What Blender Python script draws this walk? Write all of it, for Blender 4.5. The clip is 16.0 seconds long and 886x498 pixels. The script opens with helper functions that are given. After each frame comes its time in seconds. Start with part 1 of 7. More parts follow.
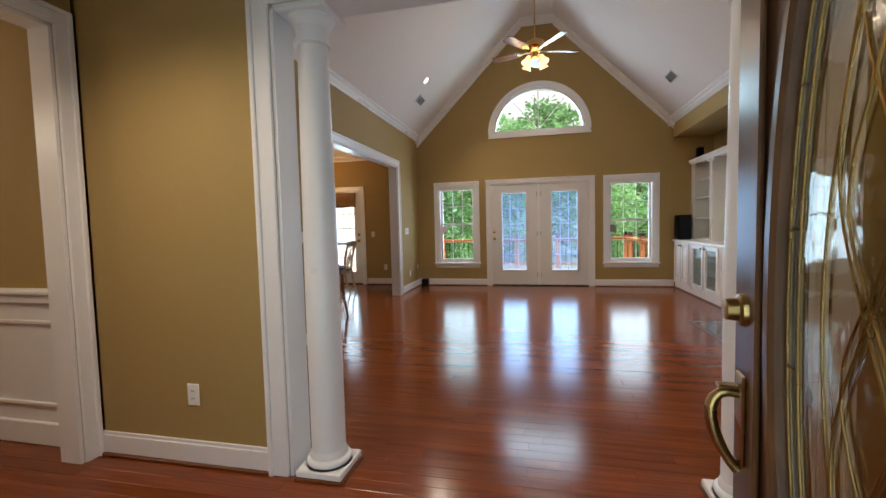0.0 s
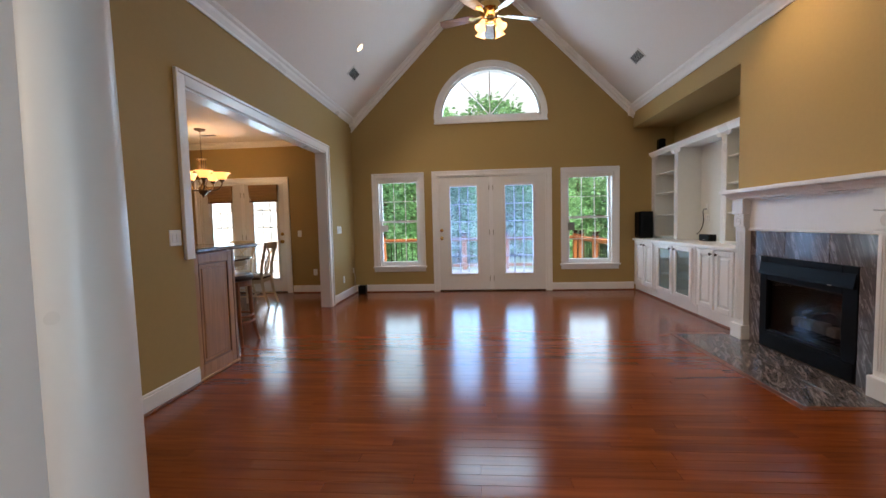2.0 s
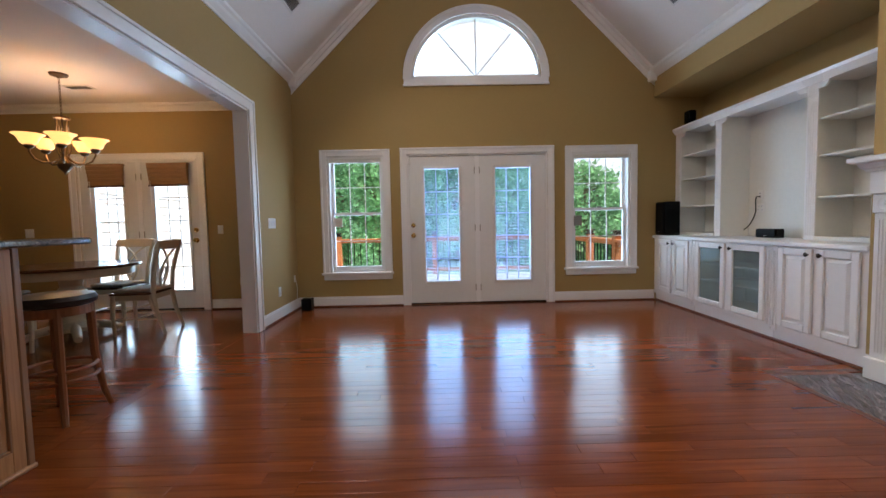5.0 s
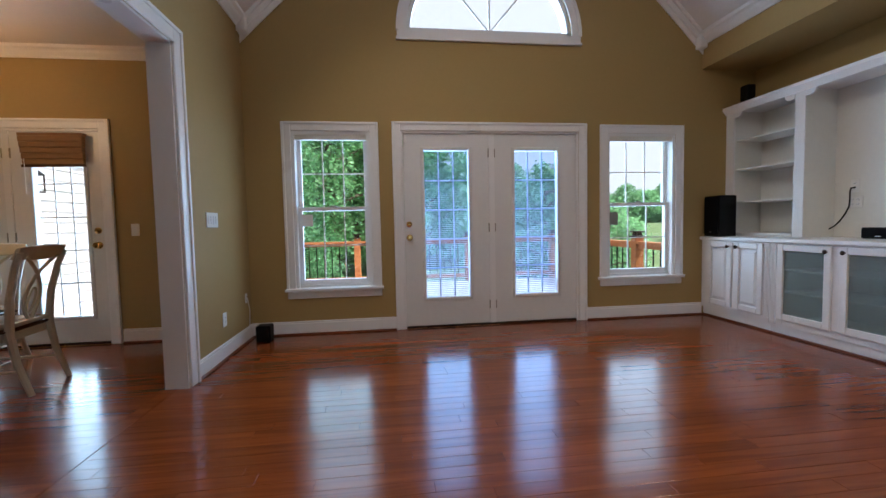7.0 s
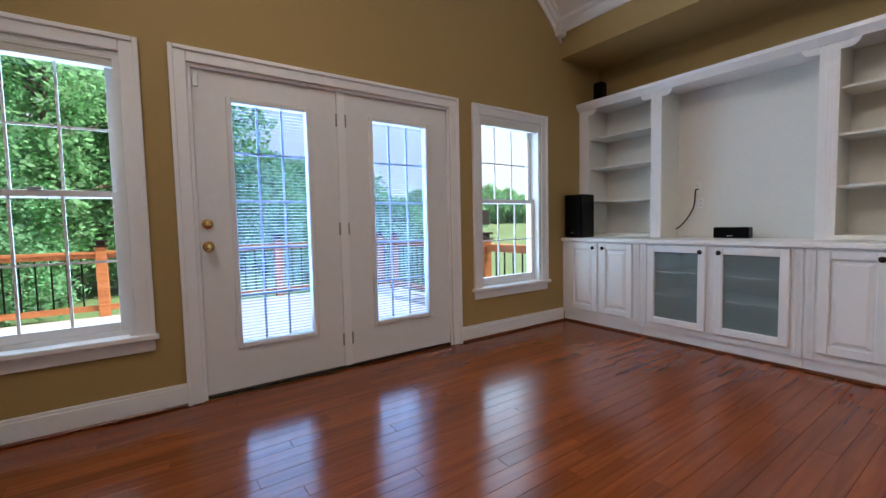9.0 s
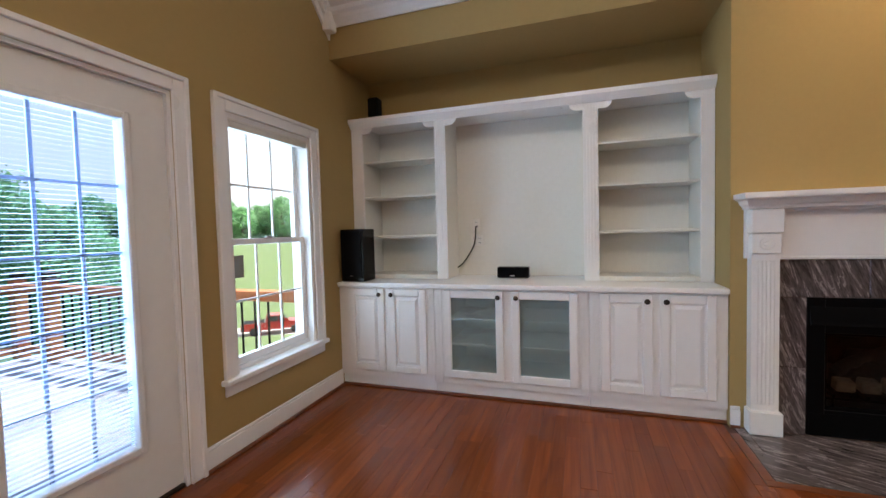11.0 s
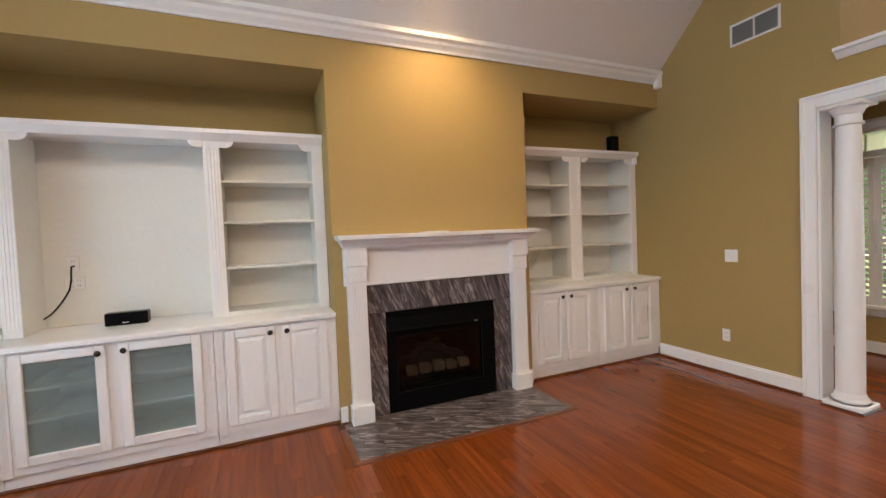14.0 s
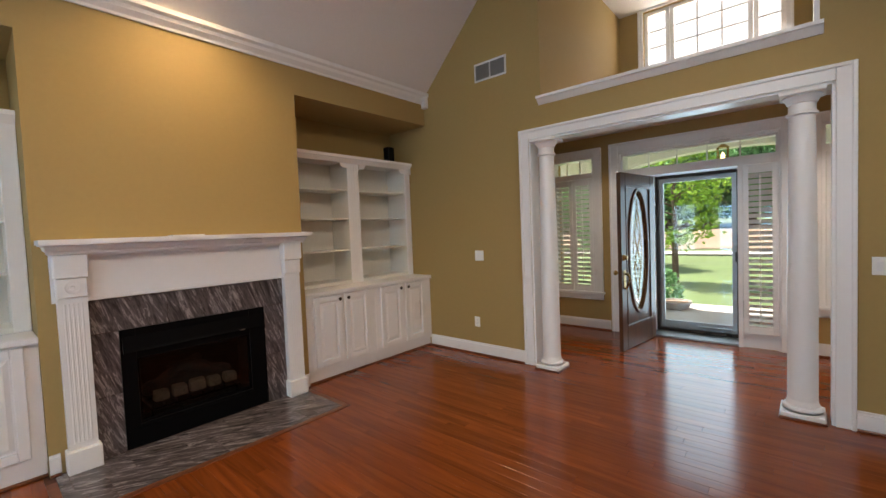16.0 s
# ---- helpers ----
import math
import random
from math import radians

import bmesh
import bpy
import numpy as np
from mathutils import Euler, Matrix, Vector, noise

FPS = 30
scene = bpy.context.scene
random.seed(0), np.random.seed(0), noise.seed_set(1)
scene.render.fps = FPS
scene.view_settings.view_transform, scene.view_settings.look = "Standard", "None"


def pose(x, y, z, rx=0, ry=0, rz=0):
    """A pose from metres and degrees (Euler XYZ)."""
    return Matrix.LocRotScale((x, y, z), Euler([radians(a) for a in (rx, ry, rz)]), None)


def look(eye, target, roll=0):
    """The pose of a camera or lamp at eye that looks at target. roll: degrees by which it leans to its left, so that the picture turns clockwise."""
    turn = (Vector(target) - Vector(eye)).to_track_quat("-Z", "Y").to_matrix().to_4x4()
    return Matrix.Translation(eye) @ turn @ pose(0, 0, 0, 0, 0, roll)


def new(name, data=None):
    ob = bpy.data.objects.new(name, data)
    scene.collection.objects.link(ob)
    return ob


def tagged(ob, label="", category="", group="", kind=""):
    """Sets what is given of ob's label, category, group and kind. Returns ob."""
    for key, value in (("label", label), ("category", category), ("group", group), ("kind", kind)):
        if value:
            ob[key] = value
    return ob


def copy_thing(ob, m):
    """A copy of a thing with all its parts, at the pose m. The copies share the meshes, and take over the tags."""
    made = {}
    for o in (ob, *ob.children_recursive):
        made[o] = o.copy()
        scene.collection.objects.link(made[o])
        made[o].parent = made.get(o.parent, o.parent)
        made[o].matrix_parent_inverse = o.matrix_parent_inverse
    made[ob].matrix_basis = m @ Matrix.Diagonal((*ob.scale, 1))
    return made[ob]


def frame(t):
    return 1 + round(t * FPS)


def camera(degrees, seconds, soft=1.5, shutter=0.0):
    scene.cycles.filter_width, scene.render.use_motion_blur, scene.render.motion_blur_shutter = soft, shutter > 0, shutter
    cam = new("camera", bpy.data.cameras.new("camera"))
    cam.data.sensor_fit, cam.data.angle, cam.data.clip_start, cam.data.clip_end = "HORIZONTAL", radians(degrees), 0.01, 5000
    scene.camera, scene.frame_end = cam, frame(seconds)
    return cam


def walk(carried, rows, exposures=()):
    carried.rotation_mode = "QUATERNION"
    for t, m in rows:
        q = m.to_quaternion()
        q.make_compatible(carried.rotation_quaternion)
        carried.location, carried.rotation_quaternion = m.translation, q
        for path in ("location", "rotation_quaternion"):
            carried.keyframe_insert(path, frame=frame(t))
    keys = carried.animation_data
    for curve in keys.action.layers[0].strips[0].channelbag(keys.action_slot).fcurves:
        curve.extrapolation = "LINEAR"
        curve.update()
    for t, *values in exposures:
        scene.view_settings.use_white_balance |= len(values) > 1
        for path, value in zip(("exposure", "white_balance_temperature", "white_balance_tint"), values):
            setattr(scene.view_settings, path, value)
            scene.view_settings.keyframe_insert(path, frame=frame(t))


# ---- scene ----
cam = camera(93.9, 16.0)
PATH = [
    (0, (-0.06, -0.027, 1.265), (-0.498, 1.923, 1.149), -1.4),
    (0.5, (-0.077, 0.186, 1.251), (-0.463, 2.145, 1.129), -1.5),
    (1, (-0.133, 0.476, 1.226), (-0.454, 2.446, 1.1), -1.5),
    (1.5, (-0.178, 0.723, 1.205), (-0.425, 2.703, 1.073), -1.4),
    (2, (-0.252, 1.04, 1.232), (-0.417, 3.029, 1.107), -1.4),
    (2.5, (-0.244, 1.294, 1.195), (-0.338, 3.288, 1.071), -1.4),
    (3, (-0.269, 1.559, 1.189), (-0.311, 3.555, 1.066), -1.3),
    (3.5, (-0.342, 1.809, 1.168), (-0.353, 3.805, 1.047), -1.3),
    (4, (-0.424, 2.083, 1.16), (-0.413, 4.08, 1.04), -1.2),
    (4.2, (-0.439, 2.205, 1.148), (-0.425, 4.201, 1.027), -1.2),
    (6.5, (-0.952, 3.784, 1.079), (-0.802, 5.776, 0.968), -1.2),
    (7, (-1.081, 4.11, 1.076), (-0.83, 6.091, 0.965), -1.2),
    (7.5, (-1.146, 4.471, 1.059), (-0.738, 6.425, 0.945), -1.2),
    (8, (-1.186, 4.855, 1.081), (-0.558, 6.75, 0.959), -1.2),
    (8.5, (-1.2, 5.18, 1.095), (-0.332, 6.977, 0.966), -1.0),
    (8.7, (-1.193, 5.308, 1.067), (-0.216, 7.049, 0.941), -1.1),
    (10.8, (-0.66, 6.434, 1.266), (1.197, 7.172, 1.176), -1.4),
    (11, (-0.631, 6.449, 1.309), (1.264, 7.081, 1.223), -1.5),
    (11.5, (-0.617, 6.411, 1.405), (1.345, 6.793, 1.322), -1.8),
    (12, (-0.643, 6.346, 1.431), (1.351, 6.485, 1.361), -1.9),
    (12.5, (-0.691, 6.254, 1.475), (1.306, 6.178, 1.394), -2.1),
    (13, (-0.74, 6.187, 1.477), (1.233, 5.868, 1.4), -2.0),
    (13.5, (-0.79, 6.108, 1.469), (1.133, 5.562, 1.401), -2.2),
    (14, (-0.862, 6.034, 1.462), (0.974, 5.244, 1.394), -2.4),
    (14.5, (-0.935, 5.966, 1.47), (0.781, 4.942, 1.394), -2.4),
    (15, (-0.998, 5.907, 1.457), (0.585, 4.688, 1.378), -2.5),
    (15.5, (-1.053, 5.86, 1.443), (0.385, 4.472, 1.363), -2.5),
    (16, (-1.129, 5.81, 1.449), (0.182, 4.302, 1.361), -2.3),
]
walk(cam, [(t, look(eye, target, roll)) for t, eye, target, roll in PATH], [(0, 1.15, 7100, 14), (2, 1.1, 6800, 15), (4.2, 1.12, 6500, 15), (6.5, 0.88, 6000, 14), (8.7, 0.98, 6100, 14), (10.8, 1.15, 6500, 15), (12, 1.48, 6900, 15), (13, 1.66, 7100, 16), (14.5, 1.6, 7100, 16), (16, 1.28, 7000, 15)])

# ---- light ----
SUN_EL, SUN_AZ = 62.0, 122.0   # degrees; azimuth from +y towards +x
world = bpy.data.worlds.new("sky_world")
scene.world = world
world.use_nodes = True
wn = world.node_tree
for n in list(wn.nodes):
    wn.nodes.remove(n)
sky = wn.nodes.new("ShaderNodeTexSky")
sky.sky_type = "NISHITA"
sky.sun_disc = False
sky.sun_elevation = radians(SUN_EL)
sky.sun_rotation = radians(SUN_AZ)
bg = wn.nodes.new("ShaderNodeBackground")
bg.inputs[1].default_value = 0.15
wout = wn.nodes.new("ShaderNodeOutputWorld")
wn.links.new(sky.outputs[0], bg.inputs[0])
wn.links.new(bg.outputs[0], wout.inputs[0])


def sun_dir():
    e, a = radians(SUN_EL), radians(SUN_AZ)
    return Vector((math.sin(a) * math.cos(e), math.cos(a) * math.cos(e), math.sin(e)))


def lamp(name, kind, m, power, color, **kw):
    d = bpy.data.lights.new(name, kind)
    d.energy, d.color = power, color
    for k, v in kw.items():
        if k == "size":
            d.size = v
        elif k == "size_y":
            d.shape = "RECTANGLE"
            d.size_y = v
        elif k == "radius":
            d.shadow_soft_size = v
        elif k == "angle":
            d.angle = radians(v)
        elif k == "cone":
            d.spot_size = radians(v)
            d.spot_blend = 0.9
    o = new(name, d)
    o.matrix_basis = m
    return o


lamp("sun", "SUN", look(sun_dir() * 30, (0, 0, 0)), 5.0, (1.0, 0.95, 0.87), angle=0.5)
DAY = (0.48, 0.76, 1.0)
WARM = (1.0, 0.88, 0.72)
# area lamps added at the openings, in place of the daylight that enters there
for x, p, w in ((-1.65, 9, 0.74), (1.70, 9, 0.74), (-0.48, 11, 0.5), (0.50, 11, 0.5)):
    lamp("day_window", "AREA", look((x, 8.66, 1.2), (x, 0, 0.7)), p, DAY, size=w, size_y=1.5)
lamp("day_gable", "AREA", look((0, 8.66, 3.4), (0, 2, 1.5)), 18, DAY, size=1.5, size_y=0.6)
for x in (-5.0, -4.15):
    lamp("day_kitchen", "AREA", look((x, 8.7, 1.0), (x, 4, 0.6)), 12, DAY, size=0.5, size_y=1.4)
lamp("day_entry", "AREA", look((-0.13, -0.30, 1.1), (-0.13, 6, 0.8)), 8, DAY, size=0.8, size_y=1.8)
lamp("day_well", "AREA", look((-0.22, -0.66, 3.95), (-0.22, 6, 2.2)), 9, (1.0, 0.93, 0.82), size=1.5, size_y=0.7)
# electric lamps, with a few added fill lamps among them
lamp("fan_lamp", "POINT", Matrix.Translation((-0.04, 6.27, 3.40)), 7, WARM, radius=0.25)
lamp("chandelier_lamp", "POINT", Matrix.Translation((-4.57, 7.33, 2.2)), 11, (1.0, 0.64, 0.32), radius=0.15)
# the can at y 3.6 is an added one, to brighten the east wall
for x, y, p, ax in ((-1.83, 6.86, 66, 0.4), (-1.83, 3.6, 58, 0.4), (2.0, 4.66, 56, 1.75)):
    z = 3.05 + 2.48 - abs(x) - 0.03
    lamp("can_lamp", "SPOT", look((x * 0.985, y, z), (ax, y, 0)), p, WARM if x < 0 else (1.0, 0.74, 0.42), radius=0.16, cone=135)
lamp("hall_lamp", "SPOT", look((-1.75, 0.95, 2.60), (-1.75, 1.0, 0)), 36, WARM, radius=0.12, cone=140)
# second hall spot is added fill, only the one above is known
lamp("hall_lamp", "SPOT", look((0.6, 0.95, 2.60), (0.6, 1.0, 0)), 18, WARM, radius=0.12, cone=140)
# added point light that fills the dining room, no lamp is known there
lamp("dining_lamp", "POINT", Matrix.Translation((-4.2, 0.9, 2.1)), 8, WARM, radius=0.2)

# ---- materials ----
def mat(name, color, rough=0.5, metal=0.0, var=0.08, scale=3.0, fine=60.0, bump=0.0, bscale=200.0, coat=0.0, spec=0.5, island=0.0, stretch=None):
    m = bpy.data.materials.new(name)
    m.use_nodes = True
    nt = m.node_tree
    b = nt.nodes["Principled BSDF"]
    b.inputs["Roughness"].default_value = rough
    b.inputs["Metallic"].default_value = metal
    b.inputs["Specular IOR Level"].default_value = spec
    if coat:
        b.inputs["Coat Weight"].default_value = coat
        b.inputs["Coat Roughness"].default_value = 0.08
    co = nt.nodes.new("ShaderNodeTexCoord")
    vec = co.outputs["Object"]
    if stretch:
        mp = nt.nodes.new("ShaderNodeMapping")
        mp.inputs["Scale"].default_value = stretch
        nt.links.new(vec, mp.inputs["Vector"])
        vec = mp.outputs[0]
    n1 = nt.nodes.new("ShaderNodeTexNoise")
    n1.inputs["Scale"].default_value = scale
    n1.inputs["Detail"].default_value = 3
    n2 = nt.nodes.new("ShaderNodeTexNoise")
    n2.inputs["Scale"].default_value = fine
    n2.inputs["Detail"].default_value = 2
    for n in (n1, n2):
        nt.links.new(vec, n.inputs["Vector"])
    add = nt.nodes.new("ShaderNodeMath")
    add.operation = "ADD"
    nt.links.new(n1.outputs[0], add.inputs[0])
    nt.links.new(n2.outputs[0], add.inputs[1])
    ramp = nt.nodes.new("ShaderNodeMapRange")
    ramp.inputs[1].default_value = 0.6
    ramp.inputs[2].default_value = 1.4
    ramp.inputs[3].default_value = 1 - var
    ramp.inputs[4].default_value = 1 + var
    nt.links.new(add.outputs[0], ramp.inputs[0])
    fac = ramp.outputs[0]
    if island:
        oi = nt.nodes.new("ShaderNodeObjectInfo")
        mr = nt.nodes.new("ShaderNodeMapRange")
        mr.inputs[3].default_value = 1 - island
        mr.inputs[4].default_value = 1 + island
        nt.links.new(oi.outputs["Random"], mr.inputs[0])
        mu = nt.nodes.new("ShaderNodeMath")
        mu.operation = "MULTIPLY"
        nt.links.new(fac, mu.inputs[0])
        nt.links.new(mr.outputs[0], mu.inputs[1])
        geo = nt.nodes.new("ShaderNodeNewGeometry")
        mr2 = nt.nodes.new("ShaderNodeMapRange")
        mr2.inputs[3].default_value = 1 - island
        mr2.inputs[4].default_value = 1 + island
        nt.links.new(geo.outputs["Random Per Island"], mr2.inputs[0])
        mu2 = nt.nodes.new("ShaderNodeMath")
        mu2.operation = "MULTIPLY"
        nt.links.new(mu.outputs[0], mu2.inputs[0])
        nt.links.new(mr2.outputs[0], mu2.inputs[1])
        fac = mu2.outputs[0]
    vm = nt.nodes.new("ShaderNodeVectorMath")
    vm.operation = "SCALE"
    vm.inputs[0].default_value = color
    nt.links.new(fac, vm.inputs["Scale"])
    nt.links.new(vm.outputs[0], b.inputs["Base Color"])
    rr = nt.nodes.new("ShaderNodeMapRange")
    rr.inputs[1].default_value, rr.inputs[2].default_value = 0.3, 0.7
    rr.inputs[3].default_value, rr.inputs[4].default_value = rough * 0.88, min(1, rough * 1.12)
    nt.links.new(n1.outputs[0], rr.inputs[0])
    nt.links.new(rr.outputs[0], b.inputs["Roughness"])
    if bump:
        n3 = nt.nodes.new("ShaderNodeTexNoise")
        n3.inputs["Scale"].default_value = bscale
        n3.inputs["Detail"].default_value = 2
        nt.links.new(vec, n3.inputs["Vector"])
        bp = nt.nodes.new("ShaderNodeBump")
        bp.inputs["Strength"].default_value = bump
        bp.inputs["Distance"].default_value = 0.002
        nt.links.new(n3.outputs[0], bp.inputs["Height"])
        nt.links.new(bp.outputs[0], b.inputs["Normal"])
    return m


def glass_mat(name, tint=(1, 1, 1), gloss=1.0, rough=0.0, bump=0.0, bscale=20.0):
    m = bpy.data.materials.new(name)
    m.use_nodes = True
    nt = m.node_tree
    for n in list(nt.nodes):
        nt.nodes.remove(n)
    out = nt.nodes.new("ShaderNodeOutputMaterial")
    tr = nt.nodes.new("ShaderNodeBsdfTransparent")
    tr.inputs[0].default_value = (*tint, 1)
    gl = nt.nodes.new("ShaderNodeBsdfGlossy")
    gl.inputs["Roughness"].default_value = rough
    fr = nt.nodes.new("ShaderNodeLayerWeight")
    fr.inputs[0].default_value = 0.5
    pw = nt.nodes.new("ShaderNodeMath")
    pw.operation = "POWER"
    pw.inputs[1].default_value = 4.0
    nt.links.new(fr.outputs["Facing"], pw.inputs[0])
    mu = nt.nodes.new("ShaderNodeMath")
    mu.operation = "MULTIPLY_ADD"
    mu.inputs[1].default_value = 0.6 * gloss
    mu.inputs[2].default_value = 0.035 * gloss
    nt.links.new(pw.outputs[0], mu.inputs[0])
    mx = nt.nodes.new("ShaderNodeMixShader")
    nt.links.new(mu.outputs[0], mx.inputs[0])
    nt.links.new(tr.outputs[0], mx.inputs[1])
    nt.links.new(gl.outputs[0], mx.inputs[2])
    nt.links.new(mx.outputs[0], out.inputs[0])
    if bump:
        n3 = nt.nodes.new("ShaderNodeTexNoise")
        n3.inputs["Scale"].default_value = bscale
        co = nt.nodes.new("ShaderNodeTexCoord")
        nt.links.new(co.outputs["Object"], n3.inputs["Vector"])
        bp = nt.nodes.new("ShaderNodeBump")
        bp.inputs["Strength"].default_value = bump
        bp.inputs["Distance"].default_value = 0.01
        nt.links.new(n3.outputs[0], bp.inputs["Height"])
        nt.links.new(bp.outputs[0], gl.inputs["Normal"])
    return m


def wood_mat(name, dark, light, rough, axis, scale=1.0, coat=0.0, island=0.12, spec=0.5, relief=0.06):
    """Wood with grain that runs along the axis (0, 1 or 2), one tone per piece."""
    m = bpy.data.materials.new(name)
    m.use_nodes = True
    nt = m.node_tree
    b = nt.nodes["Principled BSDF"]
    b.inputs["Specular IOR Level"].default_value = spec
    if coat:
        b.inputs["Coat Weight"].default_value = coat
        b.inputs["Coat Roughness"].default_value = 0.12
    co = nt.nodes.new("ShaderNodeTexCoord")
    oi = nt.nodes.new("ShaderNodeObjectInfo")
    geo = nt.nodes.new("ShaderNodeNewGeometry")
    rnd = nt.nodes.new("ShaderNodeMath")
    rnd.operation = "ADD"
    nt.links.new(oi.outputs["Random"], rnd.inputs[0])
    nt.links.new(geo.outputs["Random Per Island"], rnd.inputs[1])
    off = nt.nodes.new("ShaderNodeVectorMath")
    off.operation = "SCALE"
    off.inputs[0].default_value = (7.0, 11.0, 5.0)
    nt.links.new(rnd.outputs[0], off.inputs["Scale"])
    add = nt.nodes.new("ShaderNodeVectorMath")
    add.operation = "ADD"
    nt.links.new(co.outputs["Object"], add.inputs[0])
    nt.links.new(off.outputs[0], add.inputs[1])
    mp = nt.nodes.new("ShaderNodeMapping")
    st = [22.0 * scale] * 3
    st[axis] = 1.3 * scale
    mp.inputs["Scale"].default_value = st
    nt.links.new(add.outputs[0], mp.inputs["Vector"])
    n1 = nt.nodes.new("ShaderNodeTexNoise")
    n1.inputs["Scale"].default_value = 1.0
    n1.inputs["Detail"].default_value = 5
    n1.inputs["Distortion"].default_value = 1.2
    nt.links.new(mp.outputs[0], n1.inputs["Vector"])
    cr = nt.nodes.new("ShaderNodeValToRGB")
    cr.color_ramp.elements[0].position = 0.3
    cr.color_ramp.elements[0].color = (*dark, 1)
    cr.color_ramp.elements[1].position = 0.7
    cr.color_ramp.elements[1].color = (*light, 1)
    nt.links.new(n1.outputs[0], cr.inputs[0])
    fr = nt.nodes.new("ShaderNodeMath")
    fr.operation = "FRACT"
    nt.links.new(rnd.outputs[0], fr.inputs[0])
    mr = nt.nodes.new("ShaderNodeMapRange")
    mr.inputs[3].default_value, mr.inputs[4].default_value = 1 - island, 1 + island
    nt.links.new(fr.outputs[0], mr.inputs[0])
    vm = nt.nodes.new("ShaderNodeVectorMath")
    vm.operation = "SCALE"
    nt.links.new(cr.outputs[0], vm.inputs[0])
    nt.links.new(mr.outputs[0], vm.inputs["Scale"])
    nt.links.new(vm.outputs[0], b.inputs["Base Color"])
    rr = nt.nodes.new("ShaderNodeMapRange")
    rr.inputs[3].default_value, rr.inputs[4].default_value = rough * 0.8, rough * 1.25
    nt.links.new(n1.outputs[0], rr.inputs[0])
    nt.links.new(rr.outputs[0], b.inputs["Roughness"])
    bp = nt.nodes.new("ShaderNodeBump")
    bp.inputs["Strength"].default_value = relief
    bp.inputs["Distance"].default_value = 0.002
    nt.links.new(n1.outputs[0], bp.inputs["Height"])
    nt.links.new(bp.outputs[0], b.inputs["Normal"])
    return m


def stone_mat(name, base, vein, dark, rough, scale=5.0, turn=(0, 0, 0.6), stretch=(1.0, 0.45, 0.7)):
    m = bpy.data.materials.new(name)
    m.use_nodes = True
    nt = m.node_tree
    b = nt.nodes["Principled BSDF"]
    b.inputs["Roughness"].default_value = rough
    co = nt.nodes.new("ShaderNodeTexCoord")
    oi = nt.nodes.new("ShaderNodeObjectInfo")
    off = nt.nodes.new("ShaderNodeVectorMath")
    off.operation = "SCALE"
    off.inputs[0].default_value = (9.0, 13.0, 7.0)
    nt.links.new(oi.outputs["Random"], off.inputs["Scale"])
    add = nt.nodes.new("ShaderNodeVectorMath")
    add.operation = "ADD"
    nt.links.new(co.outputs["Object"], add.inputs[0])
    nt.links.new(off.outputs[0], add.inputs[1])
    mp = nt.nodes.new("ShaderNodeMapping")
    mp.inputs["Scale"].default_value = [scale * k for k in stretch]
    tn = nt.nodes.new("ShaderNodeMapping")
    tn.inputs["Rotation"].default_value = turn
    nt.links.new(add.outputs[0], tn.inputs["Vector"])
    nt.links.new(tn.outputs[0], mp.inputs["Vector"])
    n1 = nt.nodes.new("ShaderNodeTexNoise")
    n1.inputs["Scale"].default_value = 1.6
    n1.inputs["Detail"].default_value = 8
    n1.inputs["Distortion"].default_value = 2.2
    nt.links.new(mp.outputs[0], n1.inputs["Vector"])
    n2 = nt.nodes.new("ShaderNodeTexNoise")
    n2.inputs["Scale"].default_value = 14
    n2.inputs["Detail"].default_value = 6
    n2.inputs["Distortion"].default_value = 1.0
    nt.links.new(mp.outputs[0], n2.inputs["Vector"])
    cr = nt.nodes.new("ShaderNodeValToRGB")
    e = cr.color_ramp.elements
    e[0].position, e[0].color = 0.32, (*dark, 1)
    e[1].position, e[1].color = 0.66, (*vein, 1)
    for p, c in ((0.46, base), (0.54, base), (0.58, vein), (0.61, base)):
        k = e.new(p)
        k.color = (*c, 1)
    nt.links.new(n1.outputs[0], cr.inputs[0])
    mr = nt.nodes.new("ShaderNodeMapRange")
    mr.inputs[1].default_value, mr.inputs[2].default_value = 0.3, 0.7
    mr.inputs[3].default_value, mr.inputs[4].default_value = 0.6, 1.45
    nt.links.new(n2.outputs[0], mr.inputs[0])
    vm = nt.nodes.new("ShaderNodeVectorMath")
    vm.operation = "SCALE"
    nt.links.new(cr.outputs[0], vm.inputs[0])
    nt.links.new(mr.outputs[0], vm.inputs["Scale"])
    nt.links.new(vm.outputs[0], b.inputs["Base Color"])
    return m


def glow_mat(name, color, strength):
    m = bpy.data.materials.new(name)
    m.use_nodes = True
    b = m.node_tree.nodes["Principled BSDF"]
    b.inputs["Base Color"].default_value = (*color, 1)
    b.inputs["Emission Color"].default_value = (*color, 1)
    b.inputs["Emission Strength"].default_value = strength
    return m


PAINT = mat("wall_paint", (0.385, 0.265, 0.100), 0.75, var=0.03, scale=1.2, fine=30, bump=0.12, bscale=350)
CEIL = mat("ceiling_paint", (0.78, 0.74, 0.72), 0.85, var=0.02, scale=1.0, fine=40, bump=0.1, bscale=300)
WHITE = mat("white_trim_paint", (0.83, 0.82, 0.82), 0.3, var=0.015, scale=1.2, fine=25, bump=0.015, bscale=120)
CREAM = mat("shelf_paint", (0.76, 0.75, 0.70), 0.4, var=0.03, scale=2.0, fine=25, bump=0.03, bscale=120)
DOORW = mat("white_door_paint", (0.76, 0.75, 0.74), 0.38, var=0.03, scale=2.0, fine=20, bump=0.03, bscale=80)
VINYL = mat("white_vinyl", (0.8, 0.8, 0.8), 0.35, var=0.02)
